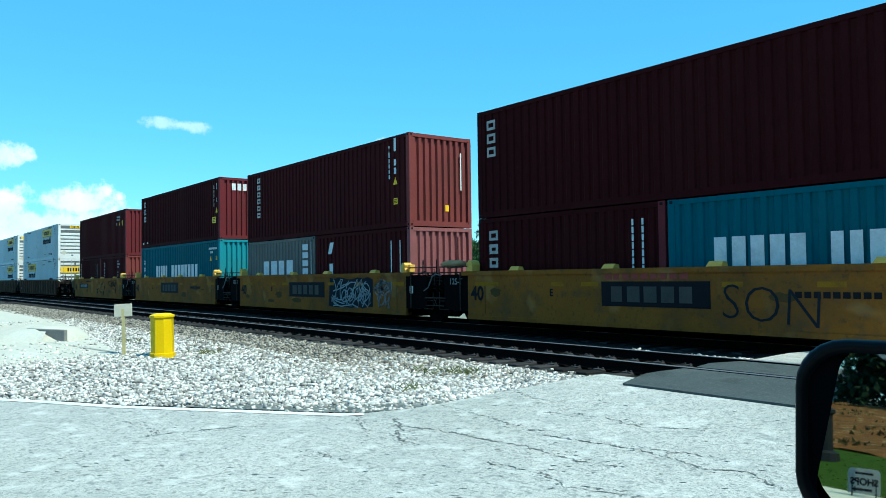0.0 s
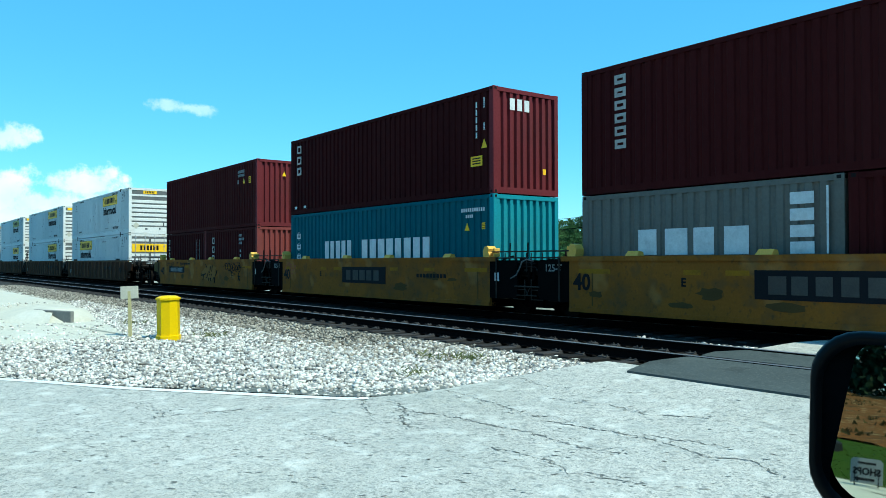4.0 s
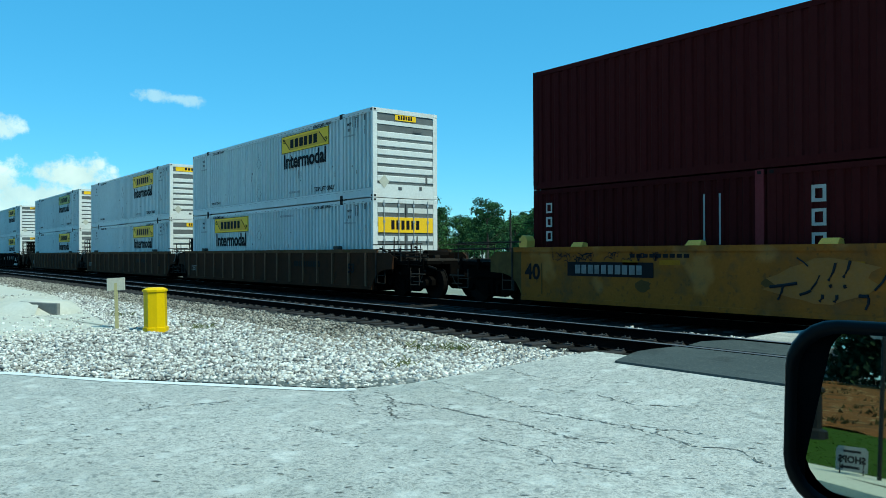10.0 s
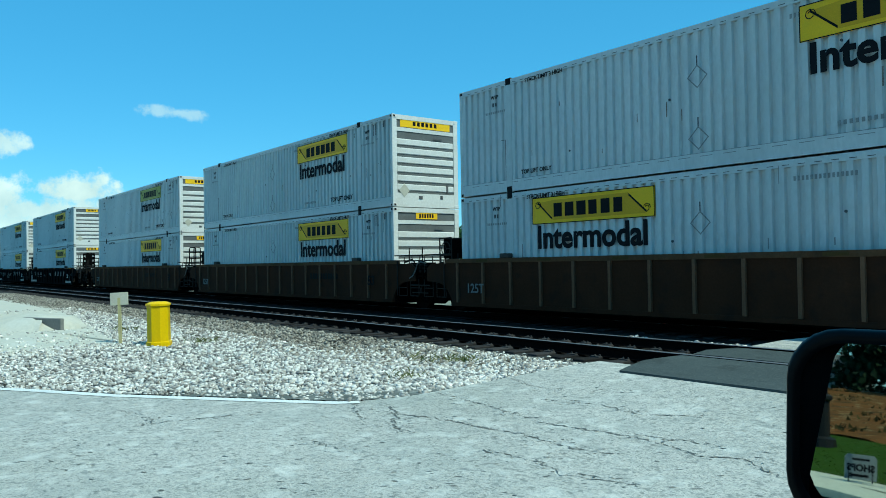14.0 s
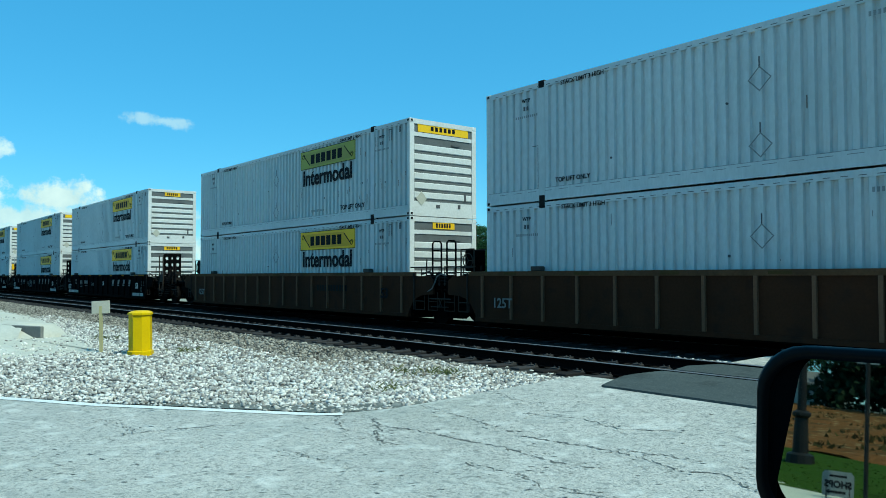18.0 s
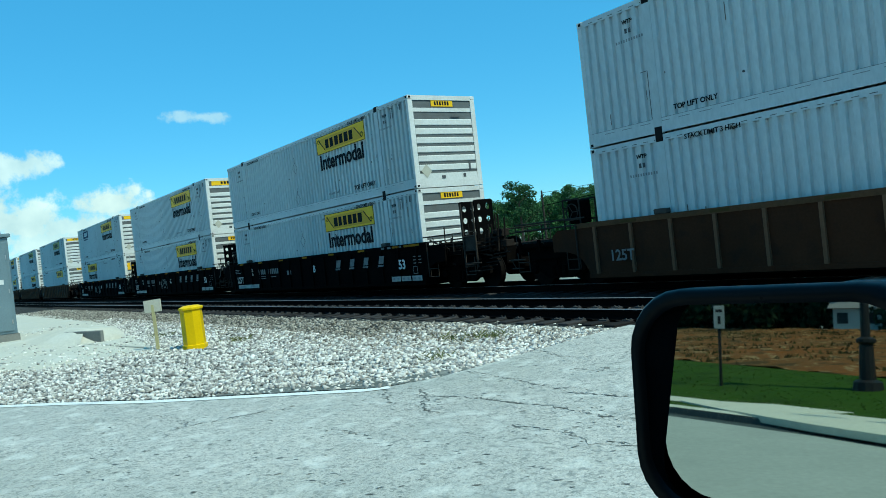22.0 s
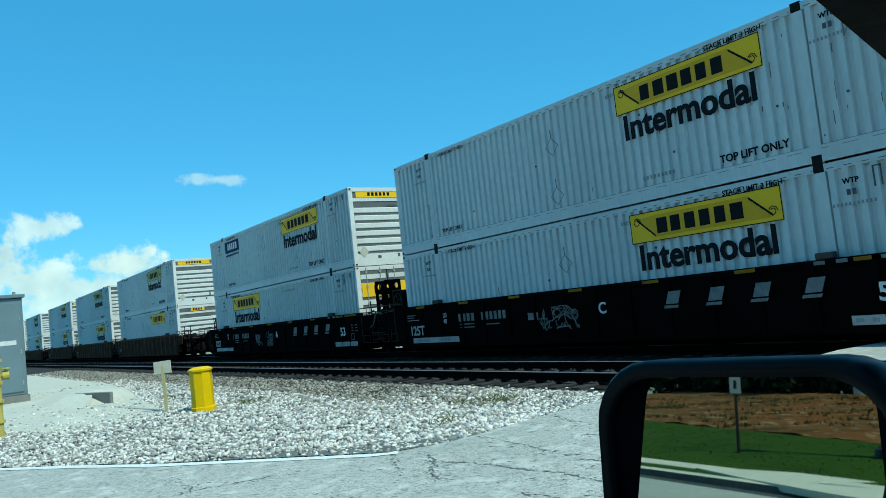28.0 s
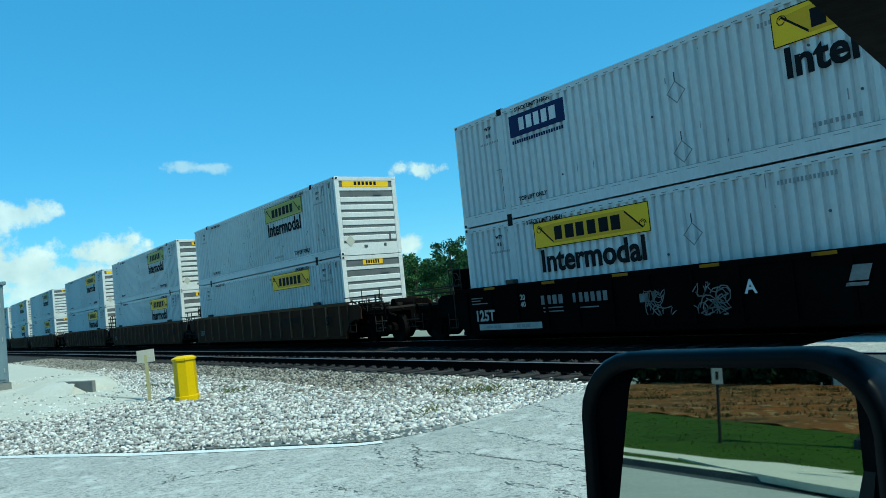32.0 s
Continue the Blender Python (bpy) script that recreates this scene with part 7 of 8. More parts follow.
def signal_cabinet():
    c = empty("signal_cabinet", (-29.9, 2.0, 0.0), "grey galvanised railway signal cabinet on a concrete base", "cabinet")
    bm = bm_new()
    box(bm, -1.3, 1.3, -1.15, 1.15, 0.0, 0.28)
    part("base", bm, M["headwall"], c)
    bm = bm_new()
    bevel_box(bm, -1.25, 1.25, -1.1, 1.1, 0.28, 3.42, 0.02, 1)
    part("body", bm, M["cab_metal"], c)
    bm = bm_new()
    bevel_box(bm, -1.33, 1.33, -1.18, 1.18, 3.42, 3.54, 0.02, 1)
    part("roof", bm, M["cab_metal"], c)
    for s in (-1, 1):
        bm = bm_new()
        bevel_box(bm, 1.25, 1.285, s * 0.53 - 0.48, s * 0.53 + 0.48, 0.38, 3.26, 0.01, 1)
        d = part("door", bm, M["cab_metal"], c)
        bm = bm_new()
        tube(bm, [(1.31, s * 0.12, 1.55), (1.31, s * 0.12, 1.8)], 0.015, 6)
        part("handle", bm, M["galv"], d)
        for z in (0.6, 1.6, 2.7):
            bm = bm_new()
            tube(bm, [(1.29, s * 0.98, z), (1.29, s * 0.98, z + 0.14)], 0.02, 6)
            part("hinge", bm, M["galv"], d)
    for k in range(6):
        bm = bm_new()
        box(bm, 1.285, 1.292, -0.8, -0.3, 2.55 + k * 0.05, 2.57 + k * 0.05)
        part("louvre", bm, M["casting"], c)
    bm = bm_new()
    box(bm, 1.286, 1.295, 0.15, 0.85, 1.9, 2.05)
    part("label_plate", bm, M["decal_white"], c, "pale label plate")
    for y in (-0.9, 0.0, 0.9):
        bm = bm_new()
        tube(bm, [(1.1, y, 3.54), (1.1, y, 3.63)], 0.05, 8)
        part("vent_cap", bm, M["galv"], c)
    c.rotation_euler = (0, 0, radians(4))


signal_cabinet()


def valve_stand():
    c = empty("valve_stand", (-17.9, 1.35, 0.0), "yellow painted pipe stand with a valve head", "pipe stand")
    for dx, dy, h in ((0, 0, 1.45), (0.12, 0.2, 1.5), (-0.1, -0.22, 1.3)):
        bm = bm_new()
        tube(bm, [(dx, dy, 0), (dx, dy, h)], 0.075, 12)
        tube(bm, [(dx, dy, h), (dx, dy, h + 0.05)], 0.115, 12)
        for z in (0.3, 0.7, 1.05):
            tube(bm, [(dx, dy, z), (dx, dy, z + 0.06)], 0.105, 12)
        part("pipe", bm, M["valve_yellow"], c)
    bm = bm_new()
    tube(bm, [(0.0, -0.28, 1.2), (0.06, 0.32, 1.22)], 0.045, 10)
    tube(bm, [(0.06, 0.3, 1.22), (0.06, 0.42, 1.22)], 0.09, 12)
    part("cross_pipe", bm, M["valve_yellow"], c)
    bm = bm_new()
    tube(bm, [(0.07, 0.36, 1.22), (0.07, 0.36, 1.36)], 0.02, 8)
    tube(bm, [(0.07, 0.36, 1.35), (0.07, 0.36, 1.37)], 0.10, 14)
    part("valve_wheel", bm, M["valve_yellow"], c)


valve_stand()


# ---------------------------------------------------------------- crossing signal and far side
def crossing_signal():
    X, Y = -9.07, 17.8
    c = empty("crossing_signal", (X, Y, 0.0), "railway crossing signal mast with crossbuck and red flashing lamps", "crossing signal")
    bm = bm_new()
    tube(bm, [(0, 0, 0.0), (0, 0, 6.5)], 0.062, 12)
    part("mast", bm, M["galv"], c)
    bm = bm_new()
    tube(bm, [(0, 0, 0.0), (0, 0, 0.5)], [0.2, 0.14], 12)
    box(bm, -0.3, 0.3, -0.3, 0.3, -0.1, 0.06)
    part("foot", bm, M["galv"], c)
    bm = bm_new()
    tube(bm, [(0, 0, 6.18), (0, 0, 6.56)], 0.085, 10)
    part("finial", bm, M["steel_grey"], c)
    for z0, dz in ((6.1, 0.22), (4.75, 0.1)):
        bm = bm_new()
        tube(bm, [(0.0, -0.05, z0), (0.5, -0.06, z0 + 0.1), (0.95, -0.06, z0 + dz + 0.05)], 0.018, 6)
        tube(bm, [(0.0, -0.05, z0 - 0.08), (1.0, -0.05, z0 + 0.06), (1.25, -0.05, z0 + 0.04)], 0.014, 6)
        part("bracket_arm", bm, M["galv"], c)
    # crossbuck
    for sgn in (-1, 1):
        bm = bm_new()
        box(bm, -0.61, 0.61, -0.006, 0.006, -0.115, 0.115)
        o = part("crossbuck_blade", bm, M["sign_white"], c, "weathered white crossbuck blade seen against the sky")
        o.matrix_basis = pose(0.16, -0.085 - 0.014 * (sgn > 0), 4.47, 0, sgn * 45, 0)
    bm = bm_new()
    plate(bm, -0.16, 0.56, 3.74, 3.93, -0.08)
    plate(bm, 0.05, 0.35, 3.93, 4.08, -0.08)
    part("tracks_plate", bm, M["sign_white"], c, "small inverted T plate")

    def lamp(x, y, z, turn, lit):
        l = new("signal_lamp")
        l.parent = c
        l.matrix_basis = pose(x, y, z, 0, 0, turn)
        l.empty_display_size = 0.1
        bm = bm_new()
        tube(bm, [(0, -0.005, 0), (0, 0.012, 0)], 0.255, 28)
        part("backboard", bm, M["lamp_black"], l, "round black backboard")
        bm = bm_new()
        tube(bm, [(0, 0.012, 0), (0, 0.12, 0), (0, 0.2, 0)], [0.165, 0.15, 0.06], 18)
        part("housing", bm, M["galv"], l)
        bm = bm_new()
        tube(bm, [(0, -0.012, 0), (0, -0.004, 0)], [0.14, 0.15], 20)
        part("lens", bm, M["lamp_red"] if lit else M["lens_dark"], l, "lit red lens" if lit else "dark red lens")
        if lit:
            bm = bm_new()
            tube(bm, [(0, -0.016, 0), (0, -0.0125, 0)], [0.05, 0.07], 14)
            part("lamp_core", bm, M["lamp_core"], l)
        bm = bm_new()
        n, pr = 14, None
        for k in range(n + 1):
            a = math.pi * k / n
            row = [bm.verts.new((0.165 * math.cos(a), yy, 0.165 * math.sin(a))) for yy in (-0.004, -0.27 + 0.1 * abs(math.cos(a)))]
            if pr:
                bm.faces.new((pr[0], pr[1], row[1], row[0]))
            pr = row
        part("hood", bm, M["lamp_black"], l, "black lamp hood")
    bm = bm_new()
    tube(bm, [(-0.52, 0, 2.7), (0.62, 0, 2.7)], 0.03, 8)
    tube(bm, [(-0.5, 0.1, 3.15), (0.9, 0.1, 3.3)], 0.03, 8)
    tube(bm, [(0, 0, 2.98), (0.55, 0.15, 3.22)], 0.025, 8)
    part("cross_arm", bm, M["galv"], c)
    lamp(-0.50, -0.1, 2.71, 0, False)
    lamp(0.30, -0.16, 2.72, 0, True)
    lamp(0.42, 0.16, 2.74, 180, False)
    lamp(-0.25, 0.2, 2.70, 180, False)
    lamp(0.5, 0.1, 3.26, 118, False)
    lamp(-0.28, 0.12, 3.17, -70, False)
    lamp(0.95, 0.1, 3.25, 120, False)
    bm = bm_new()
    bevel_box(bm, 0.02, 0.2, -0.16, -0.06, 1.95, 2.3, 0.01, 1)
    part("junction_box", bm, M["insul"], c, "blue grey junction box")
    bm = bm_new()
    bevel_box(bm, -0.14, 0.14, -0.14, 0.14, 2.93, 3.05, 0.02, 1)
    part("clamp", bm, M["steel_grey"], c)
    return c


crossing_signal()


def utility_pole(x, y, h, lean, label, gear=True):
    c = empty("utility_pole", (x, y, -0.2), label, "utility pole", "utility poles")
    bm = bm_new()
    tube(bm, [(0, 0, 0), (lean * 0.5, 0, h * 0.5), (lean, 0, h)], [0.17, 0.145, 0.11], 10)
    part("pole", bm, M["pole_wood"], c)
    if gear:
        bm = bm_new()
        box(bm, lean - 0.6, lean + 0.1, -0.06, 0.06, h - 0.55, h - 0.43)
        part("arm", bm, M["pole_wood"], c)
        for s in (-1, 1):
            bm = bm_new()
            cx = lean * 0.8 + s * 0.52
            tube(bm, [(cx, 0, h - 4.6), (cx, 0, h - 3.35)], 0.27 if s < 0 else 0.2, 12)
            tube(bm, [(cx, 0, h - 3.35), (cx, 0, h - 3.05)], 0.05, 6)
            part("transformer", bm, M["insul"], c, "grey pole transformer")
        bm = bm_new()
        tube(bm, [(lean * 0.8, 0, h - 5.2), (lean * 0.8 - 0.4, 0, h - 5.5), (lean * 0.8 - 0.75, 0, h - 5.4), (lean * 0.8 - 0.8, 0, h - 4.7)], 0.03, 6)
        tube(bm, [(lean * 0.9, 0, h - 2.1), (lean * 0.9 + 0.5, 0, h - 2.2), (lean * 0.9 + 0.95, 0, h - 1.7)], 0.03, 6)
        part("loose_cable", bm, M["lamp_black"], c)
        bm = bm_new()
        for k in range(3):
            px = lean + 0.25 + 0.3 * k
            tube(bm, [(px, 0, h - 1.75), (px, 0, h - 1.45)], 0.05, 8)
        tube(bm, [(lean, 0, h - 1.75), (lean + 1.0, 0, h - 1.7)], 0.035, 6)
        bevel_box(bm, lean * 0.8 - 0.4, lean * 0.8 - 0.15, -0.2, 0.1, h - 5.9, h - 5.4, 0.05, 1)
        part("insulator", bm, M["insul"], c)
    return c


utility_pole(-31.4, 50, 13.55, -0.35, "leaning wooden utility pole with transformers and loose cables")
utility_pole(-75.8, 70, 7.4, 0.0, "short wooden utility pole by the far trees", False)
utility_pole(-68.0, 95, 10.6, 0.0, "plain wooden utility pole on the far road", False)
utility_pole(8, 62, 12.0, 0.1, "plain wooden utility pole on the far road", False)


def wire(a, b, sag, r=0.014):
    bm = bm_new()
    pts = []
    a, b = Vector(a), Vector(b)
    for i in range(13):
        u = i / 12
        p = a.lerp(b, u)
        p.z -= sag * 4 * u * (1 - u)
        pts.append(p)
    tube(bm, pts, r, 5)
    tagged(part("overhead_wire", bm, M["lamp_black"]), "thin dark overhead wire between poles", "wire", "overhead wires")


wire((-31.6, 50, 6.6), (8, 62, 7.3), 0.5, 0.024)
wire((-31.6, 50, 5.75), (8, 62, 6.4), 0.4, 0.03)
wire((-75.8, 70, 6.9), (-31.6, 50, 6.5), 0.4, 0.024)
wire((-75.8, 70, 5.2), (-31.6, 50, 5.65), 0.15, 0.04)


def station():
    c = empty("filling_station", (-31.0, 68.0, -0.15), "filling station with a long flat red canopy on columns", "filling station")
    bm = bm_new()
    box(bm, -23, 17, -6, 6, 2.7, 3.72)
    part("canopy", bm, M["canopy_red"], c, "flat canopy with a bright red fascia")
    bm = bm_new()
    box(bm, -22.8, 16.8, -6.015, -6.0, 2.62, 2.70)
    part("canopy_trim", bm, M["decal_white"], c)
    bm = bm_new()
    box(bm, -23.1, 17.1, -6.1, 6.1, 3.72, 3.95)
    part("canopy_cap", bm, M["lamp_black"], c, "black edge on the canopy")
    bm = bm_new()
    plate(bm, -22.9, -16.2, 2.72, 3.70, -6.0)
    part("name_panel", bm, M["decal_black"], c, "black name panel on the fascia")
    bm = bm_new()
    fake_word(bm, -22.3, 2.85, 5.2, 0.7, 6, -6.004, random.Random(2))
    part("canopy_mark", bm, M["decal_white"], c)["kind"] = "stuff"
    for x in (-20, -13, -5.5, 2, 9.5, 15):
        for y in (-3.5, 3.5):
            bm = bm_new()
            box(bm, x - 0.22, x + 0.22, y - 0.22, y + 0.22, 0, 2.55)
            part("column", bm, M["roof_grey"], c)
        bm = bm_new()
        bevel_box(bm, x - 0.35, x + 0.35, -0.3, 0.3, 0.1, 2.1, 0.05, 1)
        part("fuel_pump", bm, M["decal_white"], c, "white fuel pump")
    bm = bm_new()
    box(bm, -15, 14, 12, 20, 0, 3.9)
    part("shop_wall", bm, M["wall_white"], c, "off-white shop wall")
    bm = bm_new()
    box(bm, -15.4, 14.4, 11.6, 20.4, 3.9, 4.3)
    part("shop_roof", bm, M["roof_grey"], c)
    for k in range(8):
        bm = bm_new()
        x = -13.5 + k * 3.3
        box(bm, x, x + 2.6, 11.96, 12.0, 0.6, 2.7)
        part("shop_window", bm, M["shop_dark"], c, "dark shop window")


station()


def parked_car(x, y, turn, paint, label):
    c = empty("parked_car", (x, y, -0.1), label, "car", "parked cars")
    bm = bm_new()
    prof = [(-2.2, 0.45), (-2.2, 0.85), (-1.9, 0.98), (-1.2, 1.02), (-0.6, 1.45), (0.9, 1.48), (1.7, 1.05), (2.2, 0.95), (2.25, 0.45)]
    a = [bm.verts.new((px, -0.88, pz)) for px, pz in prof]
    b = [bm.verts.new((px, 0.88, pz)) for px, pz in prof]
    bm.faces.new(a)
    bm.faces.new(b[::-1])
    for i in range(len(prof)):
        j = (i + 1) % len(prof)
        bm.faces.new((a[i], a[j], b[j], b[i]))
    part("body", bm, paint, c)
    for s in (-1, 1):
        bm = bm_new()
        y0 = s * 0.885
        quad(bm, [(-1.05, y0, 1.04), (1.45, y0, 1.06), (0.85, y0, 1.42), (-0.55, y0, 1.40)])
        part("side_window", bm, M["shop_dark"], c)
        for wx in (-1.4, 1.4):
            bm = bm_new()
            tube(bm, [(wx, s * 0.68, 0.33), (wx, s * 0.9, 0.33)], 0.33, 18)
            w = part("wheel", bm, M["tyre"], c)
            bm = bm_new()
            tube(bm, [(wx, s * 0.9, 0.33), (wx, s * 0.91, 0.33)], 0.2, 12)
            part("rim", bm, M["galv"], w)
    c.rotation_euler = (0, 0, radians(turn))


parked_car(-22, 60, 8, M["decal_white"], "white parked car by the fuel pumps")
parked_car(-30, 58, 3, M["casting"], "dark grey parked car by the fuel pumps")
parked_car(-16, 63, 12, M["casting"], "dark parked car by the fuel pumps")


# ---------------------------------------------------------------- trees
TREES = {}


def tree_meshes(kind, seed):
    rng = random.Random(seed)
    nr = np.random.RandomState(seed)
    pine = kind == "pine"
    H = rng.uniform(9.5, 12.5) if not pine else rng.uniform(12, 16)
    bm = bm_new()
    tube(bm, [(0, 0, -0.2), (rng.uniform(-0.1, 0.1), 0, H * 0.35), (rng.uniform(-0.3, 0.3), rng.uniform(-0.3, 0.3), H * 0.82)], [0.26, 0.19, 0.05], 8)
    clumps = []
    nl = 16 if not pine else 26
    for i in range(nl):
        z = H * (0.28 + 0.62 * (i + rng.random()) / nl)
        a = i * 2.4 + rng.random()
        rel = (z / H - 0.25) / 0.75
        r = (H * 0.33 * (1 - 0.75 * abs(rel - 0.35)) if not pine else H * 0.2 * (1.05 - rel)) * rng.uniform(0.7, 1.1)
        tip = Vector((math.cos(a) * r, math.sin(a) * r, z + r * (0.35 if not pine else 0.05)))
        tube(bm, [(0, 0, z - 0.2 * r), tip * 0.5 + Vector((0, 0, z * 0.5)), tip], [0.07, 0.05, 0.02], 5)
        for u in (0.45, 0.75, 1.0):
            p = Vector((0, 0, z)).lerp(tip, u)
            clumps.append((p, (0.95 if not pine else 0.7) * rng.uniform(0.7, 1.25)))
    clumps.append((Vector((0, 0, H * 0.93)), 0.9))
    trunk = mesh_of("trunk", bm, M["bark"])
    pos, size = [], []
    per = 85
    for p, r in clumps:
        d = nr.normal(size=(per, 3))
        d /= np.linalg.norm(d, axis=1, keepdims=True)
        d *= (nr.uniform(0.35, 1.0, (per, 1)) * r * np.array([1.25, 1.25, 0.8]))
        pos.append(d + np.array(p))
    P = np.concatenate(pos)
    n = len(P)
    u = nr.normal(size=(n, 3))
    u /= np.linalg.norm(u, axis=1, keepdims=True)
    w = np.cross(u, nr.normal(size=(n, 3)))
    w /= np.linalg.norm(w, axis=1, keepdims=True)
    sz = nr.uniform(0.11, 0.26, (n, 1))
    V = np.stack([P - u * sz, P + w * sz * 0.6, P + u * sz, P - w * sz * 0.6], 1).reshape(-1, 3)
    me = bpy.data.meshes.new("crown")
    me.from_pydata(V.tolist(), [], np.arange(4 * n).reshape(-1, 4).tolist())
    me.materials.append(M["leaf_c"] if pine else (M["leaf_a"] if seed % 2 else M["leaf_b"]))
    return trunk, me, H


for k in range(5):
    TREES["broad", k] = tree_meshes("broad", 30 + k)
for k in range(3):
    TREES["pine", k] = tree_meshes("pine", 50 + k)


def tree(kind, k, x, y, z, scale, turn):
    trunk, crown, H = TREES[kind, k]
    c = empty("tree", (x, y, z), "dark evergreen tree with a ragged crown" if kind == "pine" else "leafy green broadleaf tree in full summer leaf", "tree", "trees behind the crossing")
    share("trunk", trunk, c)
    share("crown", crown, c)
    c.scale = (scale, scale, scale)
    c.rotation_euler = (0, 0, turn)


def shrub_mesh(seed, mat):
    nr = np.random.RandomState(seed)
    pos = []
    for k in range(26):
        a, r, z = nr.uniform(0, 6.28), nr.uniform(0, 2.3), nr.uniform(0.2, 3.0)
        r *= 1.05 - 0.25 * z / 3
        c = np.array([r * math.cos(a), r * math.sin(a), z])
        d = nr.normal(size=(70, 3))
        d /= np.linalg.norm(d, axis=1, keepdims=True)
        pos.append(c + d * nr.uniform(0.3, 1.0, (70, 1)) * np.array([0.8, 0.8, 0.65]))
    P = np.concatenate(pos)
    n = len(P)
    u = nr.normal(size=(n, 3))
    u /= np.linalg.norm(u, axis=1, keepdims=True)
    w = np.cross(u, nr.normal(size=(n, 3)))
    w /= np.linalg.norm(w, axis=1, keepdims=True)
    sz = nr.uniform(0.12, 0.24, (n, 1))
    V = np.stack([P - u * sz, P + w * sz * 0.6, P + u * sz, P - w * sz * 0.6], 1).reshape(-1, 3)
    me = bpy.data.meshes.new("foliage")
    me.from_pydata(V.tolist(), [], np.arange(4 * n).reshape(-1, 4).tolist())
    me.materials.append(mat)
    return me


SHRUBS = {("green", k): shrub_mesh(70 + k, M["leaf_a" if k % 2 else "leaf_b"]) for k in range(3)}
SHRUBS.update({("dark", k): shrub_mesh(80 + k, M["leaf_c"]) for k in range(3)})


def shrub(kind, k, x, y, z, scale, turn):
    o = new("shrub", SHRUBS[kind, k])
    o.location, o.rotation_euler, o.scale = (x, y, z), (0, 0, turn), (scale, scale, scale)
    tagged(o, "dense dark green shrub at the wood's edge" if kind == "dark" else "dense green shrub at the wood's edge", "shrub", "shrubs")


def far_trees():
    rng = random.Random(77)
    # the wood behind the filling station, rising to a hill
    for row, (y, z, n, x0, x1, lo, hi) in enumerate(((93, -0.3, 30, -122, 24, 0.66, 0.86), (108, 1.0, 26, -125, 28, 0.66, 0.86), (126, 2.8, 22, -120, 34, 0.66, 0.88), (148, 4.6, 20, -130, 44, 0.7, 0.9))):
        for i in range(n):
            x = x0 + (x1 - x0) * (i + rng.uniform(0.2, 0.8)) / n
            tree("broad", rng.randrange(5), x, y + rng.uniform(-4, 4), z, rng.uniform(lo, hi), rng.random() * 6.28)
    for i in range(46):
        shrub("green", rng.randrange(3), -124 + 150 * (i + rng.random()) / 46, 87 + rng.uniform(-2, 2), -0.4, rng.uniform(0.8, 1.25), rng.random() * 6.28)
    for i in range(44):
        tree("broad", rng.randrange(5), -118 + 145 * (i + rng.random()) / 44, 98 + rng.uniform(-3, 3), -0.3, rng.uniform(0.62, 0.78), rng.random() * 6.28)
    # clumps further along the line
    for i in range(20):
        tree("broad", rng.randrange(5), -114 + 36 * (i + rng.random()) / 20, rng.uniform(56, 76), -0.3, rng.uniform(0.66, 0.84), rng.random() * 6.28)
    for i in range(16):
        shrub("green", rng.randrange(3), -112 + 32 * (i + rng.random()) / 16, 55 + rng.uniform(-2, 2), -0.4, rng.uniform(0.7, 1.1), rng.random() * 6.28)
    for i in range(14):
        tree("broad", rng.randrange(5), rng.uniform(-200, -114), rng.uniform(60, 95), -0.3, rng.uniform(0.6, 0.85), rng.random() * 6.28)


far_trees()


def far_hill():
    bm = bm_new()
    xs = [-140 + 10 * i for i in range(22)]
    rows = []
    for y, h in ((98, -0.3), (112, 2.0), (130, 4.2), (155, 7.0), (200, 9.0), (400, 9.0)):
        rows.append([bm.verts.new((x, y, -0.3 + (h + 0.3) * smooth01((x + 140) / 60) * smooth01((75 - x) / 40))) for x in xs])
    for a, b in zip(rows, rows[1:]):
        for i in range(len(xs) - 1):
            bm.faces.new((a[i], a[i + 1], b[i + 1], b[i]))
    tagged(part("hill", bm, M["grass"], smooth=True), "low green wooded hill behind the filling station", "hill", kind="structure")


far_hill()


# ---------------------------------------------------------------- behind the car, seen in its mirror
P0 = Vector((-7.4, -14.4, 0))
DD = Vector((0.78, 0.625, 0)).normalized()
NN = Vector((DD.y, -DD.x, 0))


def at_kerb(a, n, z=0.0):
    p = P0 + DD * a + NN * n
    return (p.x, p.y, z)


def bend(a):
    return max(-3.4, min(0.2, -1.9 + 0.3 * a))


def strip(name, n0, n1, z0, z1, mat, label, cat, a0=-40.0, a1=40.0, steps=40, thick=0.0, wob=0.0, rows=1, kind="structure", follow=0.0, fade=0.0):
    rng = random.Random(int(n0 * 10))
    bm = bm_new()
    prev = None
    for i in range(steps + 1):
        a = a0 + (a1 - a0) * i / steps
        row = []
        for k in range(rows + 1):
            u = k / rows
            w = rng.uniform(-wob, wob) if 0 < u < 1 or wob else 0
            row.append(bm.verts.new(at_kerb(a, n0 + bend(a) * follow * (1 - u * fade) + (n1 - n0) * u, z0 + (z1 - z0) * u + w)))
        if thick:
            row = [bm.verts.new((row[0].co.x, row[0].co.y, z0 - thick))] + row
        if prev:
            for p, q, r, s in zip(prev, prev[1:], row[1:], row):
                bm.faces.new((p, q, r, s))
        prev = row
    return tagged(part(name, bm, mat, smooth=rows > 3), label, cat, kind=kind)


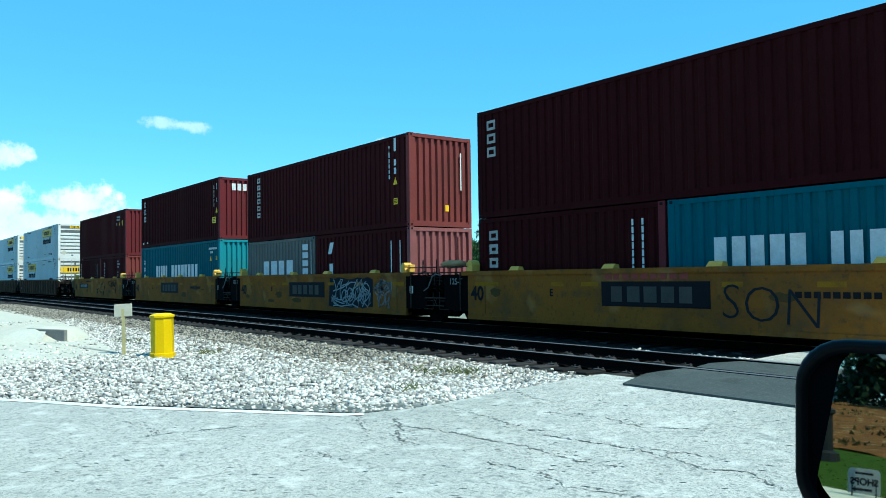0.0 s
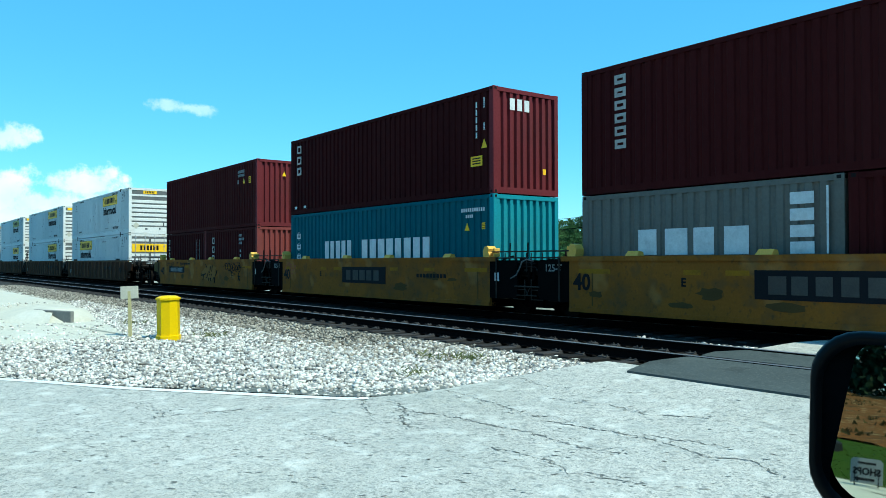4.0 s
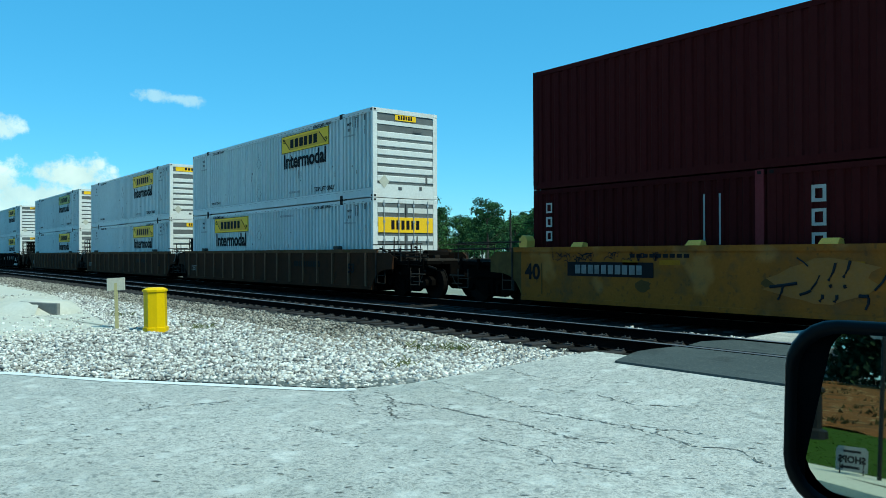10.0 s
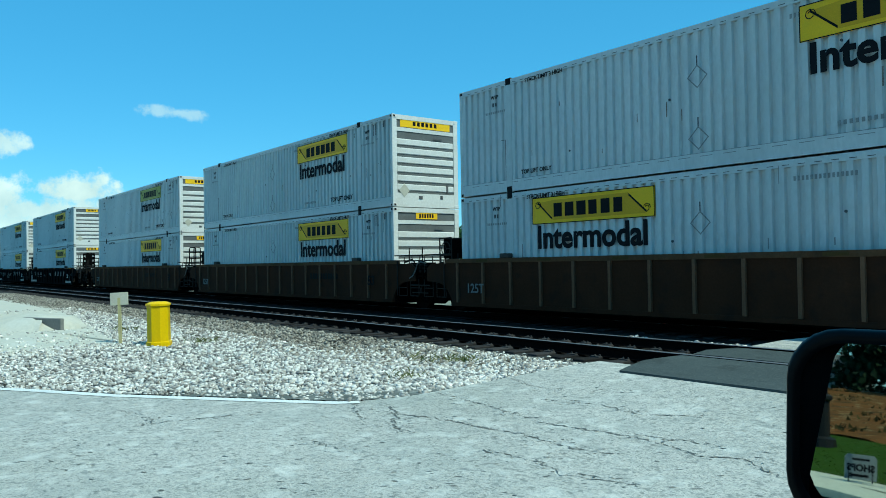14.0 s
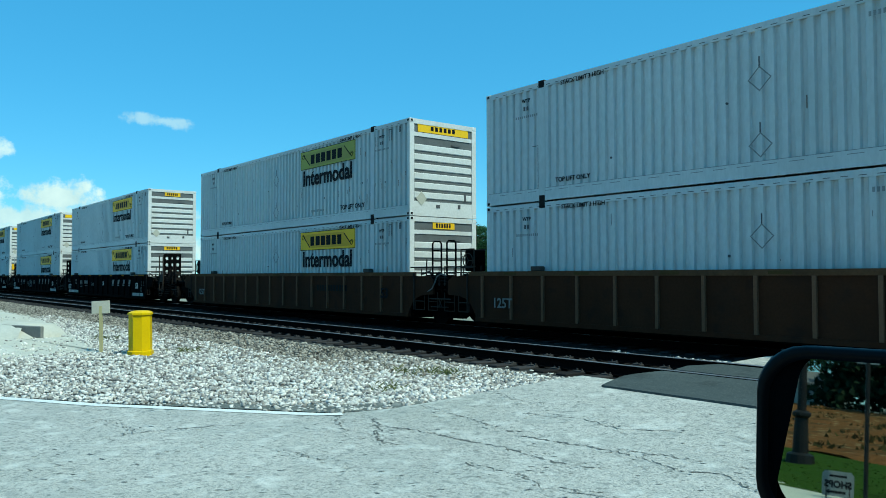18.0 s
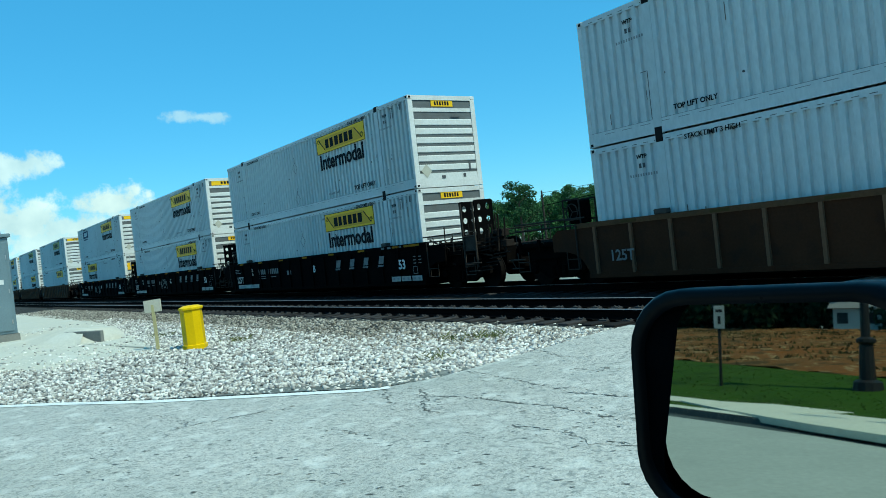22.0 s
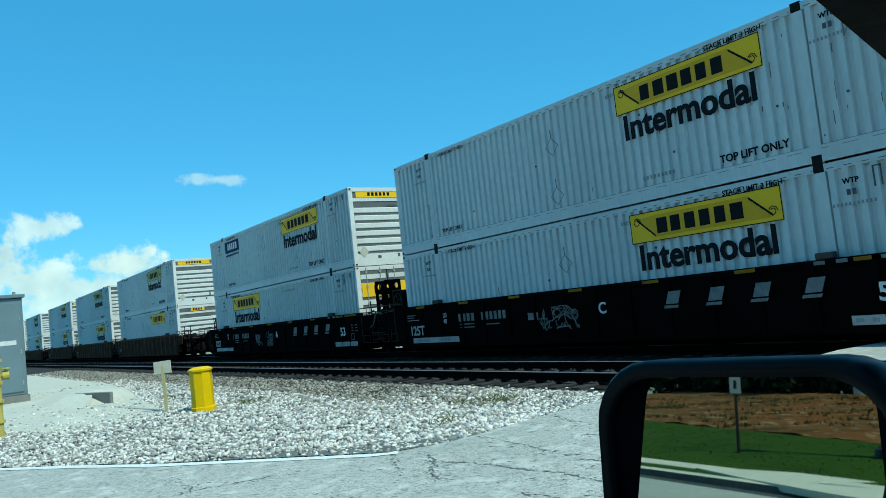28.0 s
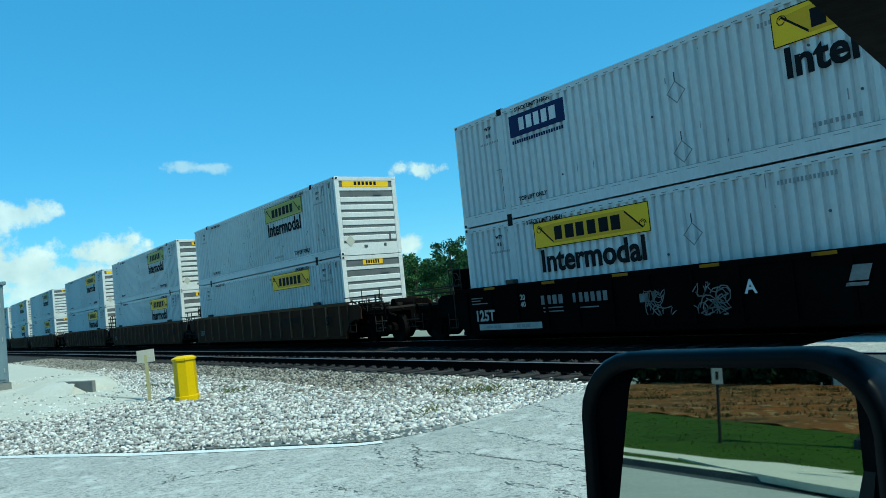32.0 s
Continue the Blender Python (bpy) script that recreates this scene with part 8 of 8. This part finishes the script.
strip("kerb", 0.03, 0.2, 0.13, 0.15, M["walkway"], "pale concrete kerb along the road", "kerb", follow=1.0)
# two dark strips paint the shade of the kerb's face
strip("kerb_face", 0.0, 0.03, 0.0, 0.13, M["asphalt"], "face of the kerb, dark with stain and painted shade", "kerb", follow=1.0)
strip("gutter", -0.32, 0.0, 0.02, 0.02, M["asphalt"], "dark strip along the kerb standing in for its face's shade", "gutter", follow=1.0)
strip("side_road", -6.6, -0.32, 0.018, 0.02, M["side_road"], "grey side road behind the car", "road", follow=1.0, rows=3)
strip("verge", 0.28, 0.72, 0.13, 0.14, M["grass"], "narrow strip of grass behind the kerb", "grass", follow=1.0)
strip("sidewalk", 0.72, 1.35, 0.15, 0.16, M["walkway"], "pale concrete sidewalk", "sidewalk", follow=1.0)


def sidewalk_fan():
    """The sidewalk widens towards the crossing."""
    bm = bm_new()
    pts = [(2.4, -0.45), (3.9, -0.5), (5.8, -0.38), (7.0, -0.2), (14, -0.1), (14, 0.6), (6.6, 0.55), (5.6, 0.62), (4.6, 0.33), (4.8, 1.3), (4.3, 1.75), (3.4, 0.85), (2.7, 0.2)]
    top = [bm.verts.new(at_kerb(a, n, 0.166)) for a, n in pts]
    bm.faces.new(top)
    low = [bm.verts.new(at_kerb(a, n, 0.06)) for a, n in pts]
    for i in range(len(pts)):
        j = (i + 1) % len(pts)
        bm.faces.new((top[i], top[j], low[j], low[i]))
    tagged(part("sidewalk_ramp", bm, M["walkway"]), "pale concrete sidewalk widening to a ramp", "sidewalk", kind="structure")


sidewalk_fan()
strip("lawn", 1.35, 4.8, 0.14, 0.42, M["grass"], "mown green grass below the bank", "grass", rows=8, follow=1.0, fade=1.0)
strip("clay_bank", 4.8, 22.0, 0.42, 1.25, M["clay"], "bare red clay bank with dry scrub", "bank", rows=18, wob=0.06, steps=110)
strip("plateau", 22.0, 120.0, 1.25, 1.3, M["soil"], "flat dry ground above the bank", "ground", -120, 120, rows=4)


def lawn_blades():
    rng = np.random.RandomState(9)
    n = 9000
    a, nn = rng.uniform(-14, 12, n), rng.uniform(0.02, 1.0, n)
    V = []
    for i in range(n):
        x, y, z = at_kerb(a[i], 1.35 + bend(a[i]) * (1 - nn[i]) + 3.45 * nn[i], 0.135 + 0.28 * nn[i])
        h, t = rng.uniform(0.008, 0.025), rng.uniform(0, 6.28)
        dx, dy = 0.03 * math.cos(t), 0.03 * math.sin(t)
        V += [(x - dx, y - dy, z), (x + dx, y + dy, z), (x + dx * 0.5 - dy, y + dy + dx, z + h)]
    me = bpy.data.meshes.new("lawn_grass")
    me.from_pydata(V, [], np.arange(3 * n).reshape(-1, 3).tolist())
    me.materials.append(M["blade"])
    tagged(new("lawn_grass", me), "short green grass blades on the lawn", "grass", kind="stuff")


lawn_blades()


def back_trees():
    rng = random.Random(5)
    for i in range(70):
        x, y, z = at_kerb(-46 + 92 * i / 69 + rng.uniform(-0.5, 0.5), rng.uniform(23.4, 26.0), 1.15)
        if -25.5 < -46 + 92 * i / 69 < -18.5:
            continue
        shrub("dark", rng.randrange(3), x, y, z, rng.uniform(1.1, 1.8), rng.random() * 6.28)
    for i in range(26):
        x, y, z = at_kerb(-42 + 84 * i / 25 + rng.uniform(-1.4, 1.4), rng.uniform(27, 34), 1.2)
        tree("pine", rng.randrange(3), x, y, z, rng.uniform(0.8, 1.1), rng.random() * 6.28)
    for i in range(18):
        x, y, z = at_kerb(-42 + 84 * i / 17 + rng.uniform(-2, 2), rng.uniform(38, 46), 1.2)
        tree("broad", rng.randrange(5), x, y, z, rng.uniform(1.0, 1.3), rng.random() * 6.28)


back_trees()


def bank_scrub():
    rng = np.random.RandomState(12)
    V, n = [], 5200
    for i in range(n // 26):
        a, nn = rng.uniform(-30, 14), rng.uniform(5.2, 21.8)
        x, y, z = at_kerb(a, nn, 0.42 + 0.83 * (nn - 4.8) / 17.2)
        for k in range(26):
            dx, dy, h, t = rng.normal(0, 0.4), rng.normal(0, 0.4), rng.uniform(0.03, 0.12), rng.uniform(0, 6.28)
            w = 0.07
            V += [(x + dx - w * math.cos(t), y + dy - w * math.sin(t), z - 0.05), (x + dx + w * math.cos(t), y + dy + w * math.sin(t), z - 0.05), (x + dx + rng.normal(0, 0.08), y + dy, z + h)]
    me = bpy.data.meshes.new("bank_scrub")
    me.from_pydata(V, [], np.arange(len(V)).reshape(-1, 3).tolist())
    me.materials.append(M["scrub"])
    tagged(new("bank_scrub", me), "tufts of dry scrub on the clay bank", "scrub", kind="stuff")


bank_scrub()


def white_house():
    x, y, z = at_kerb(-22.0, 25.2, 1.2)
    c = empty("small_house", (x, y, z), "small white house with a grey roof behind the bank", "house")
    bm = bm_new()
    box(bm, -2.4, 2.4, -1.6, 1.6, 0, 1.7)
    part("wall", bm, M["wall_white"], c)
    c.scale = (0.8, 0.8, 0.72)
    bm = bm_new()
    v = [bm.verts.new(p) for p in ((-2.7, -1.9, 1.7), (2.7, -1.9, 1.7), (2.7, 1.9, 1.7), (-2.7, 1.9, 1.7), (-2.7, 0, 2.7), (2.7, 0, 2.7))]
    for f in ((0, 1, 5, 4), (2, 3, 4, 5), (0, 4, 3), (1, 2, 5), (3, 2, 1, 0)):
        bm.faces.new([v[i] for i in f])
    part("roof", bm, M["roof_grey"], c)
    for wx in (-1.8, 0.0, 1.8):
        bm = bm_new()
        box(bm, wx - 0.35, wx + 0.35, 1.6, 1.63, 0.5, 1.35)
        part("window", bm, M["shop_dark"], c)


white_house()


def lamp_post():
    c = empty("lamp_post", at_kerb(2.8, 3.2, 0.17), "black cast-iron lamp post with a fluted base", "street lamp")
    bm = bm_new()
    tube(bm, [(0, 0, 0), (0, 0, 0.12), (0, 0, 0.14), (0, 0, 0.3), (0, 0, 0.34)], [0.34, 0.34, 0.27, 0.25, 0.17], 12)
    part("foot", bm, M["iron"], c)
    bm = bm_new()
    tube(bm, [(0, 0, 0.34), (0, 0, 1.0), (0, 0, 1.04), (0, 0, 1.1), (0, 0, 1.14)], [0.15, 0.12, 0.17, 0.17, 0.1], 12)
    part("sleeve", bm, M["iron"], c)
    bm = bm_new()
    tube(bm, [(0, 0, 1.1), (0, 0, 3.6)], [0.085, 0.055], 12)
    tube(bm, [(0, 0, 2.3), (0, 0, 2.36)], 0.11, 12)
    part("shaft", bm, M["iron"], c)
    bm = bm_new()
    tube(bm, [(0, 0, 3.6), (0, 0, 3.7), (0, 0, 4.15), (0, 0, 4.2), (0, 0, 4.4)], [0.08, 0.14, 0.2, 0.24, 0.03], 10)
    part("lantern", bm, M["insul"], c)


lamp_post()


def road_sign():
    c = empty("road_sign", at_kerb(0.5, 1.57, 0.16), "small white road sign with a black mark on a dark post", "road sign")
    bm = bm_new()
    tube(bm, [(0, 0, 0), (0, 0, 1.76)], 0.032, 8)
    part("post", bm, M["iron"], c)
    bm = bm_new()
    bevel_box(bm, -0.11, 0.11, 0.036, 0.06, 1.29, 1.78, 0.01, 1)
    p = part("panel", bm, M["sign_white"], c)
    bm = bm_new()
    box(bm, -0.03, 0.03, 0.0601, 0.064, 1.39, 1.56)
    box(bm, -0.07, 0.07, 0.0601, 0.064, 1.64, 1.70)
    part("panel_mark", bm, M["decal_black"], p)
    c.rotation_euler = (0, 0, radians(-20))


road_sign()


def shops_sign():
    x, y, z = SHOPS_AT
    c = empty("shops_sign", (x, y, z), "low white board sign with black lettering and an arrow", "sign")
    for s in (-1, 1):
        bm = bm_new()
        box(bm, s * 0.33 - 0.02, s * 0.33 + 0.02, -0.02, 0.02, 0, 0.5)
        part("leg", bm, M["iron"], c)
    bm = bm_new()
    pts = [(-0.45, 0.12), (0.45, 0.12), (0.45, 0.72), (0.37, 0.80), (-0.37, 0.80), (-0.45, 0.72)]
    a = [bm.verts.new((px, -0.02, pz)) for px, pz in pts]
    b = [bm.verts.new((px, 0.02, pz)) for px, pz in pts]
    bm.faces.new(a)
    bm.faces.new(b[::-1])
    for i in range(6):
        j = (i + 1) % 6
        bm.faces.new((a[i], a[j], b[j], b[i]))
    # grey sheet on a white board: its backlit shade is in the colour
    p = part("board", bm, M["sign_white"], c)
    share("lettering", word("SHOPS", 0.26, M["decal_black"], 0.012), p, pose(0, 0.024, 0.36, 0, 0, 180), "black bold lettering")
    bm = bm_new()
    box(bm, -0.25, 0.25, 0.021, 0.024, 0.64, 0.70)
    box(bm, -0.3, 0.22, 0.021, 0.024, 0.2, 0.27)
    quad(bm, [(-0.36, 0.0225, 0.235), (-0.24, 0.0225, 0.16), (-0.24, 0.0225, 0.31)])
    part("board_marks", bm, M["decal_black"], p)
    c.rotation_euler = (0, 0, radians(-15))
    c.scale = (0.46, 0.46, 0.52)


SHOPS_AT = (*at_kerb(6.1, 1.0)[:2], 0.13)
shops_sign()


def sign_pole():
    c = empty("thin_pole", at_kerb(6.5, 1.1, 0.15), "thin dark metal pole by the kerb", "pole")
    bm = bm_new()
    tube(bm, [(0, 0, 0), (0, 0, 2.6)], 0.03, 8)
    part("shaft", bm, M["iron"], c)
    bm = bm_new()
    eight = [(0.36 * math.cos(0.7854 * k + 0.3927), 2.3 + 0.36 * math.sin(0.7854 * k + 0.3927)) for k in range(8)]
    fr, bk = [bm.verts.new((px, -0.01, pz)) for px, pz in eight], [bm.verts.new((px, 0.01, pz)) for px, pz in eight]
    bm.faces.new(fr)
    bm.faces.new(bk[::-1])
    for k in range(8):
        bm.faces.new((fr[k], fr[(k + 1) % 8], bk[(k + 1) % 8], bk[k]))
    part("panel", bm, M["sign_white"], c, "grey back of an eight-sided sign")


sign_pole()


# ---------------------------------------------------------------- the car
def build_car():
    c = empty("car", (0.70, -0.2, 0.0), "dark car with an open driver's window and door mirror", "car")
    o = Vector((0.70, -0.2, 0.0))

    def loc(p):
        return Vector(p) - o
    bm = bm_new()
    prof = [(-2.5, 0.4), (-2.55, 0.8), (-2.4, 1.08), (-1.2, 1.12), (1.35, 1.12), (2.35, 1.0), (2.55, 0.8), (2.5, 0.4)]
    for a, b in ((-0.90, -0.82), (0.82, 0.90)):
        va = [bm.verts.new((a, y, z)) for y, z in prof]
        vb = [bm.verts.new((b, y, z)) for y, z in prof]
        bm.faces.new(va)
        bm.faces.new(vb[::-1])
        for i in range(len(prof)):
            j = (i + 1) % len(prof)
            bm.faces.new((va[i], va[j], vb[j], vb[i]))
    box(bm, -0.82, 0.82, -2.5, 2.5, 0.35, 0.45)
    box(bm, -0.82, 0.82, 2.42, 2.5, 0.4, 0.95)
    box(bm, -0.82, 0.82, -2.5, -2.42, 0.4, 1.05)
    part("body", bm, M["car_black"], c)
    bm = bm_new()
    v = [(-0.85, 1.3, 1.12), (0.85, 1.3, 1.12), (0.82, 2.42, 1.0), (-0.82, 2.42, 1.0)]
    quad(bm, v)
    quad(bm, [(x, y, z - 0.03) for x, y, z in v][::-1])
    part("hood", bm, M["car_black"], c)
    bm = bm_new()
    bevel_box(bm, -0.72, 0.72, -1.9, 0.35, 1.86, 1.92, 0.02, 1)
    part("roof", bm, M["car_black"], c)
    # driver's-side windscreen post: set along camera rays to fill the view's upper corner
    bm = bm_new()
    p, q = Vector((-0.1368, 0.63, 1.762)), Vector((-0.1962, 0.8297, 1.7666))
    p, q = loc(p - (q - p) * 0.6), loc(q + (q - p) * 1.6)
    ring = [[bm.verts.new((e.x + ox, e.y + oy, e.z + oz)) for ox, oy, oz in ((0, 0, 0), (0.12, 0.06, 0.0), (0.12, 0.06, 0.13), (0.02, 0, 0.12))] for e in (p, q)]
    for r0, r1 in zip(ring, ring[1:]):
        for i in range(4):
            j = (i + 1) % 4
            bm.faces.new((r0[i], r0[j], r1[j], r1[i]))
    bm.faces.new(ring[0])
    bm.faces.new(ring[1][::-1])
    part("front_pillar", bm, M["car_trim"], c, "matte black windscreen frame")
    bm = bm_new()
    beam(bm, (0.72, 0.3, 1.88), (0.84, 1.35, 1.1), 0.07, 0.1)
    part("front_pillar", bm, M["car_trim"], c, "matte black windscreen frame")
    for s in (-1, 1):
        bm = bm_new()
        beam(bm, (s * 0.72, -1.75, 1.88), (s * 0.82, -2.2, 1.1), 0.1, 0.1)
        part("rear_pillar", bm, M["car_black"], c)
        bm = bm_new()
        beam(bm, (s * 0.74, -0.75, 1.88), (s * 0.84, -0.72, 1.1), 0.07, 0.1)
        part("middle_pillar", bm, M["car_black"], c)
    for sx in (-1, 1):
        for y in (-1.6, 1.75):
            bm = bm_new()
            tube(bm, [(sx * 0.68, y, 0.36), (sx * 0.90, y, 0.36)], 0.36, 22)
            w = part("wheel", bm, M["tyre"], c)
            bm = bm_new()
            tube(bm, [(sx * 0.90, y, 0.36), (sx * 0.915, y, 0.36)], 0.23, 16)
            part("rim", bm, M["galv"], w)
    bm = bm_new()
    bevel_box(bm, -0.75, 0.75, 0.75, 1.3, 0.75, 1.08, 0.06, 2)
    part("dashboard", bm, M["car_trim"], c)
    # door mirror
    n = Vector((0.1404, -0.9872, 0.0753)).normalized()
    u = Vector((0, 0, 1)).cross(n).normalized()
    if u.x < 0:
        u = -u
    w = n.cross(u) if n.cross(u).z > 0 else u.cross(n)
    origin = Vector((-0.343, 0.709, 1.55))

    def m_at(a, b, d):
        return loc(origin + u * a + w * b - n * d)

    def rounded(a0, a1, b0, b1, r, k=7):
        pts = []
        for cx, cz, s in ((a1 - r, b1 - r, 0), (a0 + r, b1 - r, 90), (a0 + r, b0 + r, 180), (a1 - r, b0 + r, 270)):
            for i in range(k):
                t = radians(s + 90 * i / (k - 1))
                pts.append((cx + r * math.cos(t), cz + r * math.sin(t)))
        return pts
    A0, A1, B0, B1 = MIRROR_FRAME
    bm = bm_new()
    rings = []
    for grow, d in ((-0.012, -0.004), (-0.004, -0.010), (0.0, -0.002), (0.0, 0.03), (-0.006, 0.07), (-0.03, 0.105), (-0.07, 0.12)):
        g = grow
        rings.append([bm.verts.new(m_at(a, b, d)) for a, b in rounded(A0 - g, A1 + g, B0 - g, B1 + g, 0.045 + g * 0.5)])
    m = len(rings[0])
    for r0, r1 in zip(rings, rings[1:]):
        for i in range(m):
            j = (i + 1) % m
            bm.faces.new((r0[i], r0[j], r1[j], r1[i]))
    bm.faces.new(rings[-1])
    h = part("mirror_housing", bm, M["car_black"], c, "glossy black door mirror housing", smooth=True)
    # inner bezel
    bm = bm_new()
    G0, G1, H0, H1 = MIRROR_GLASS
    def lean(pts):
        # the glass is wider at the bottom on its outer side
        return [(a - 0.19 * (H1 - b) * (G1 - a) / (G1 - G0), b) for a, b in pts]

    oa = [bm.verts.new(m_at(a, b, -0.006)) for a, b in rounded(A0 + 0.005, A1 - 0.005, B0 + 0.003, B1 - 0.003, 0.042)]
    ia = [bm.verts.new(m_at(a, b, 0.008)) for a, b in lean(rounded(G0, G1, H0, H1, 0.024))]
    for i in range(m):
        j = (i + 1) % m
        bm.faces.new((oa[i], oa[j], ia[j], ia[i]))
    part("bezel", bm, M["car_trim"], h, "matte black bezel")
    bm = bm_new()
    f = bm.faces.new([bm.verts.new(m_at(a, b, 0.007)) for a, b in lean(rounded(G0 - 0.002, G1 + 0.002, H0 - 0.002, H1 + 0.002, 0.025))])
    g = part("mirror_glass", bm, M["mirror"], h, "silvered mirror glass")
    # arm to the door
    bm = bm_new()
    a, b = loc((-0.215, 0.74, 1.475)), loc((-0.16, 0.84, 1.45))
    beam(bm, a, b, 0.07, 0.14)
    part("mirror_arm", bm, M["car_black"], c)
    bm = bm_new()
    v = [loc(p) for p in ((-0.165, 0.84, 1.30), (-0.165, 1.10, 1.30), (-0.165, 1.02, 1.42), (-0.165, 0.86, 1.56), (-0.165, 0.82, 1.56))]
    v2 = [p + Vector((0.02, 0, 0)) for p in v]
    va, vb = [bm.verts.new(p) for p in v], [bm.verts.new(p) for p in v2]
    bm.faces.new(va)
    bm.faces.new(vb[::-1])
    for i in range(5):
        j = (i + 1) % 5
        bm.faces.new((va[i], va[j], vb[j], vb[i]))
    part("sail_panel", bm, M["car_black"], c)
    return c


MIRROR_FRAME = (-0.0378, 0.178, -0.140, 0.0310)
MIRROR_GLASS = (0.0045, 0.1535, -0.130, 0.0255)
build_car()


# ---------------------------------------------------------------- motion
def motions():
    ts, ss = np.array([r[0] for r in TRAVEL]), np.array([r[1] for r in TRAVEL])
    for ob, x, y, z in MOVING:
        walk(ob, [(t, pose(x + s, y, z)) for t, s in TRAVEL])
    fine = np.arange(0, 32.01, 0.1)
    coef = np.polyfit(ts, ss, 6)
    roll = np.degrees(np.polyval(coef, fine) / 0.46)
    for ob, x, z in WHEELS:
        walk(ob, [(float(t), pose(x, 0, z, 0, float(a), 0)) for t, a in zip(fine, roll)])


motions()
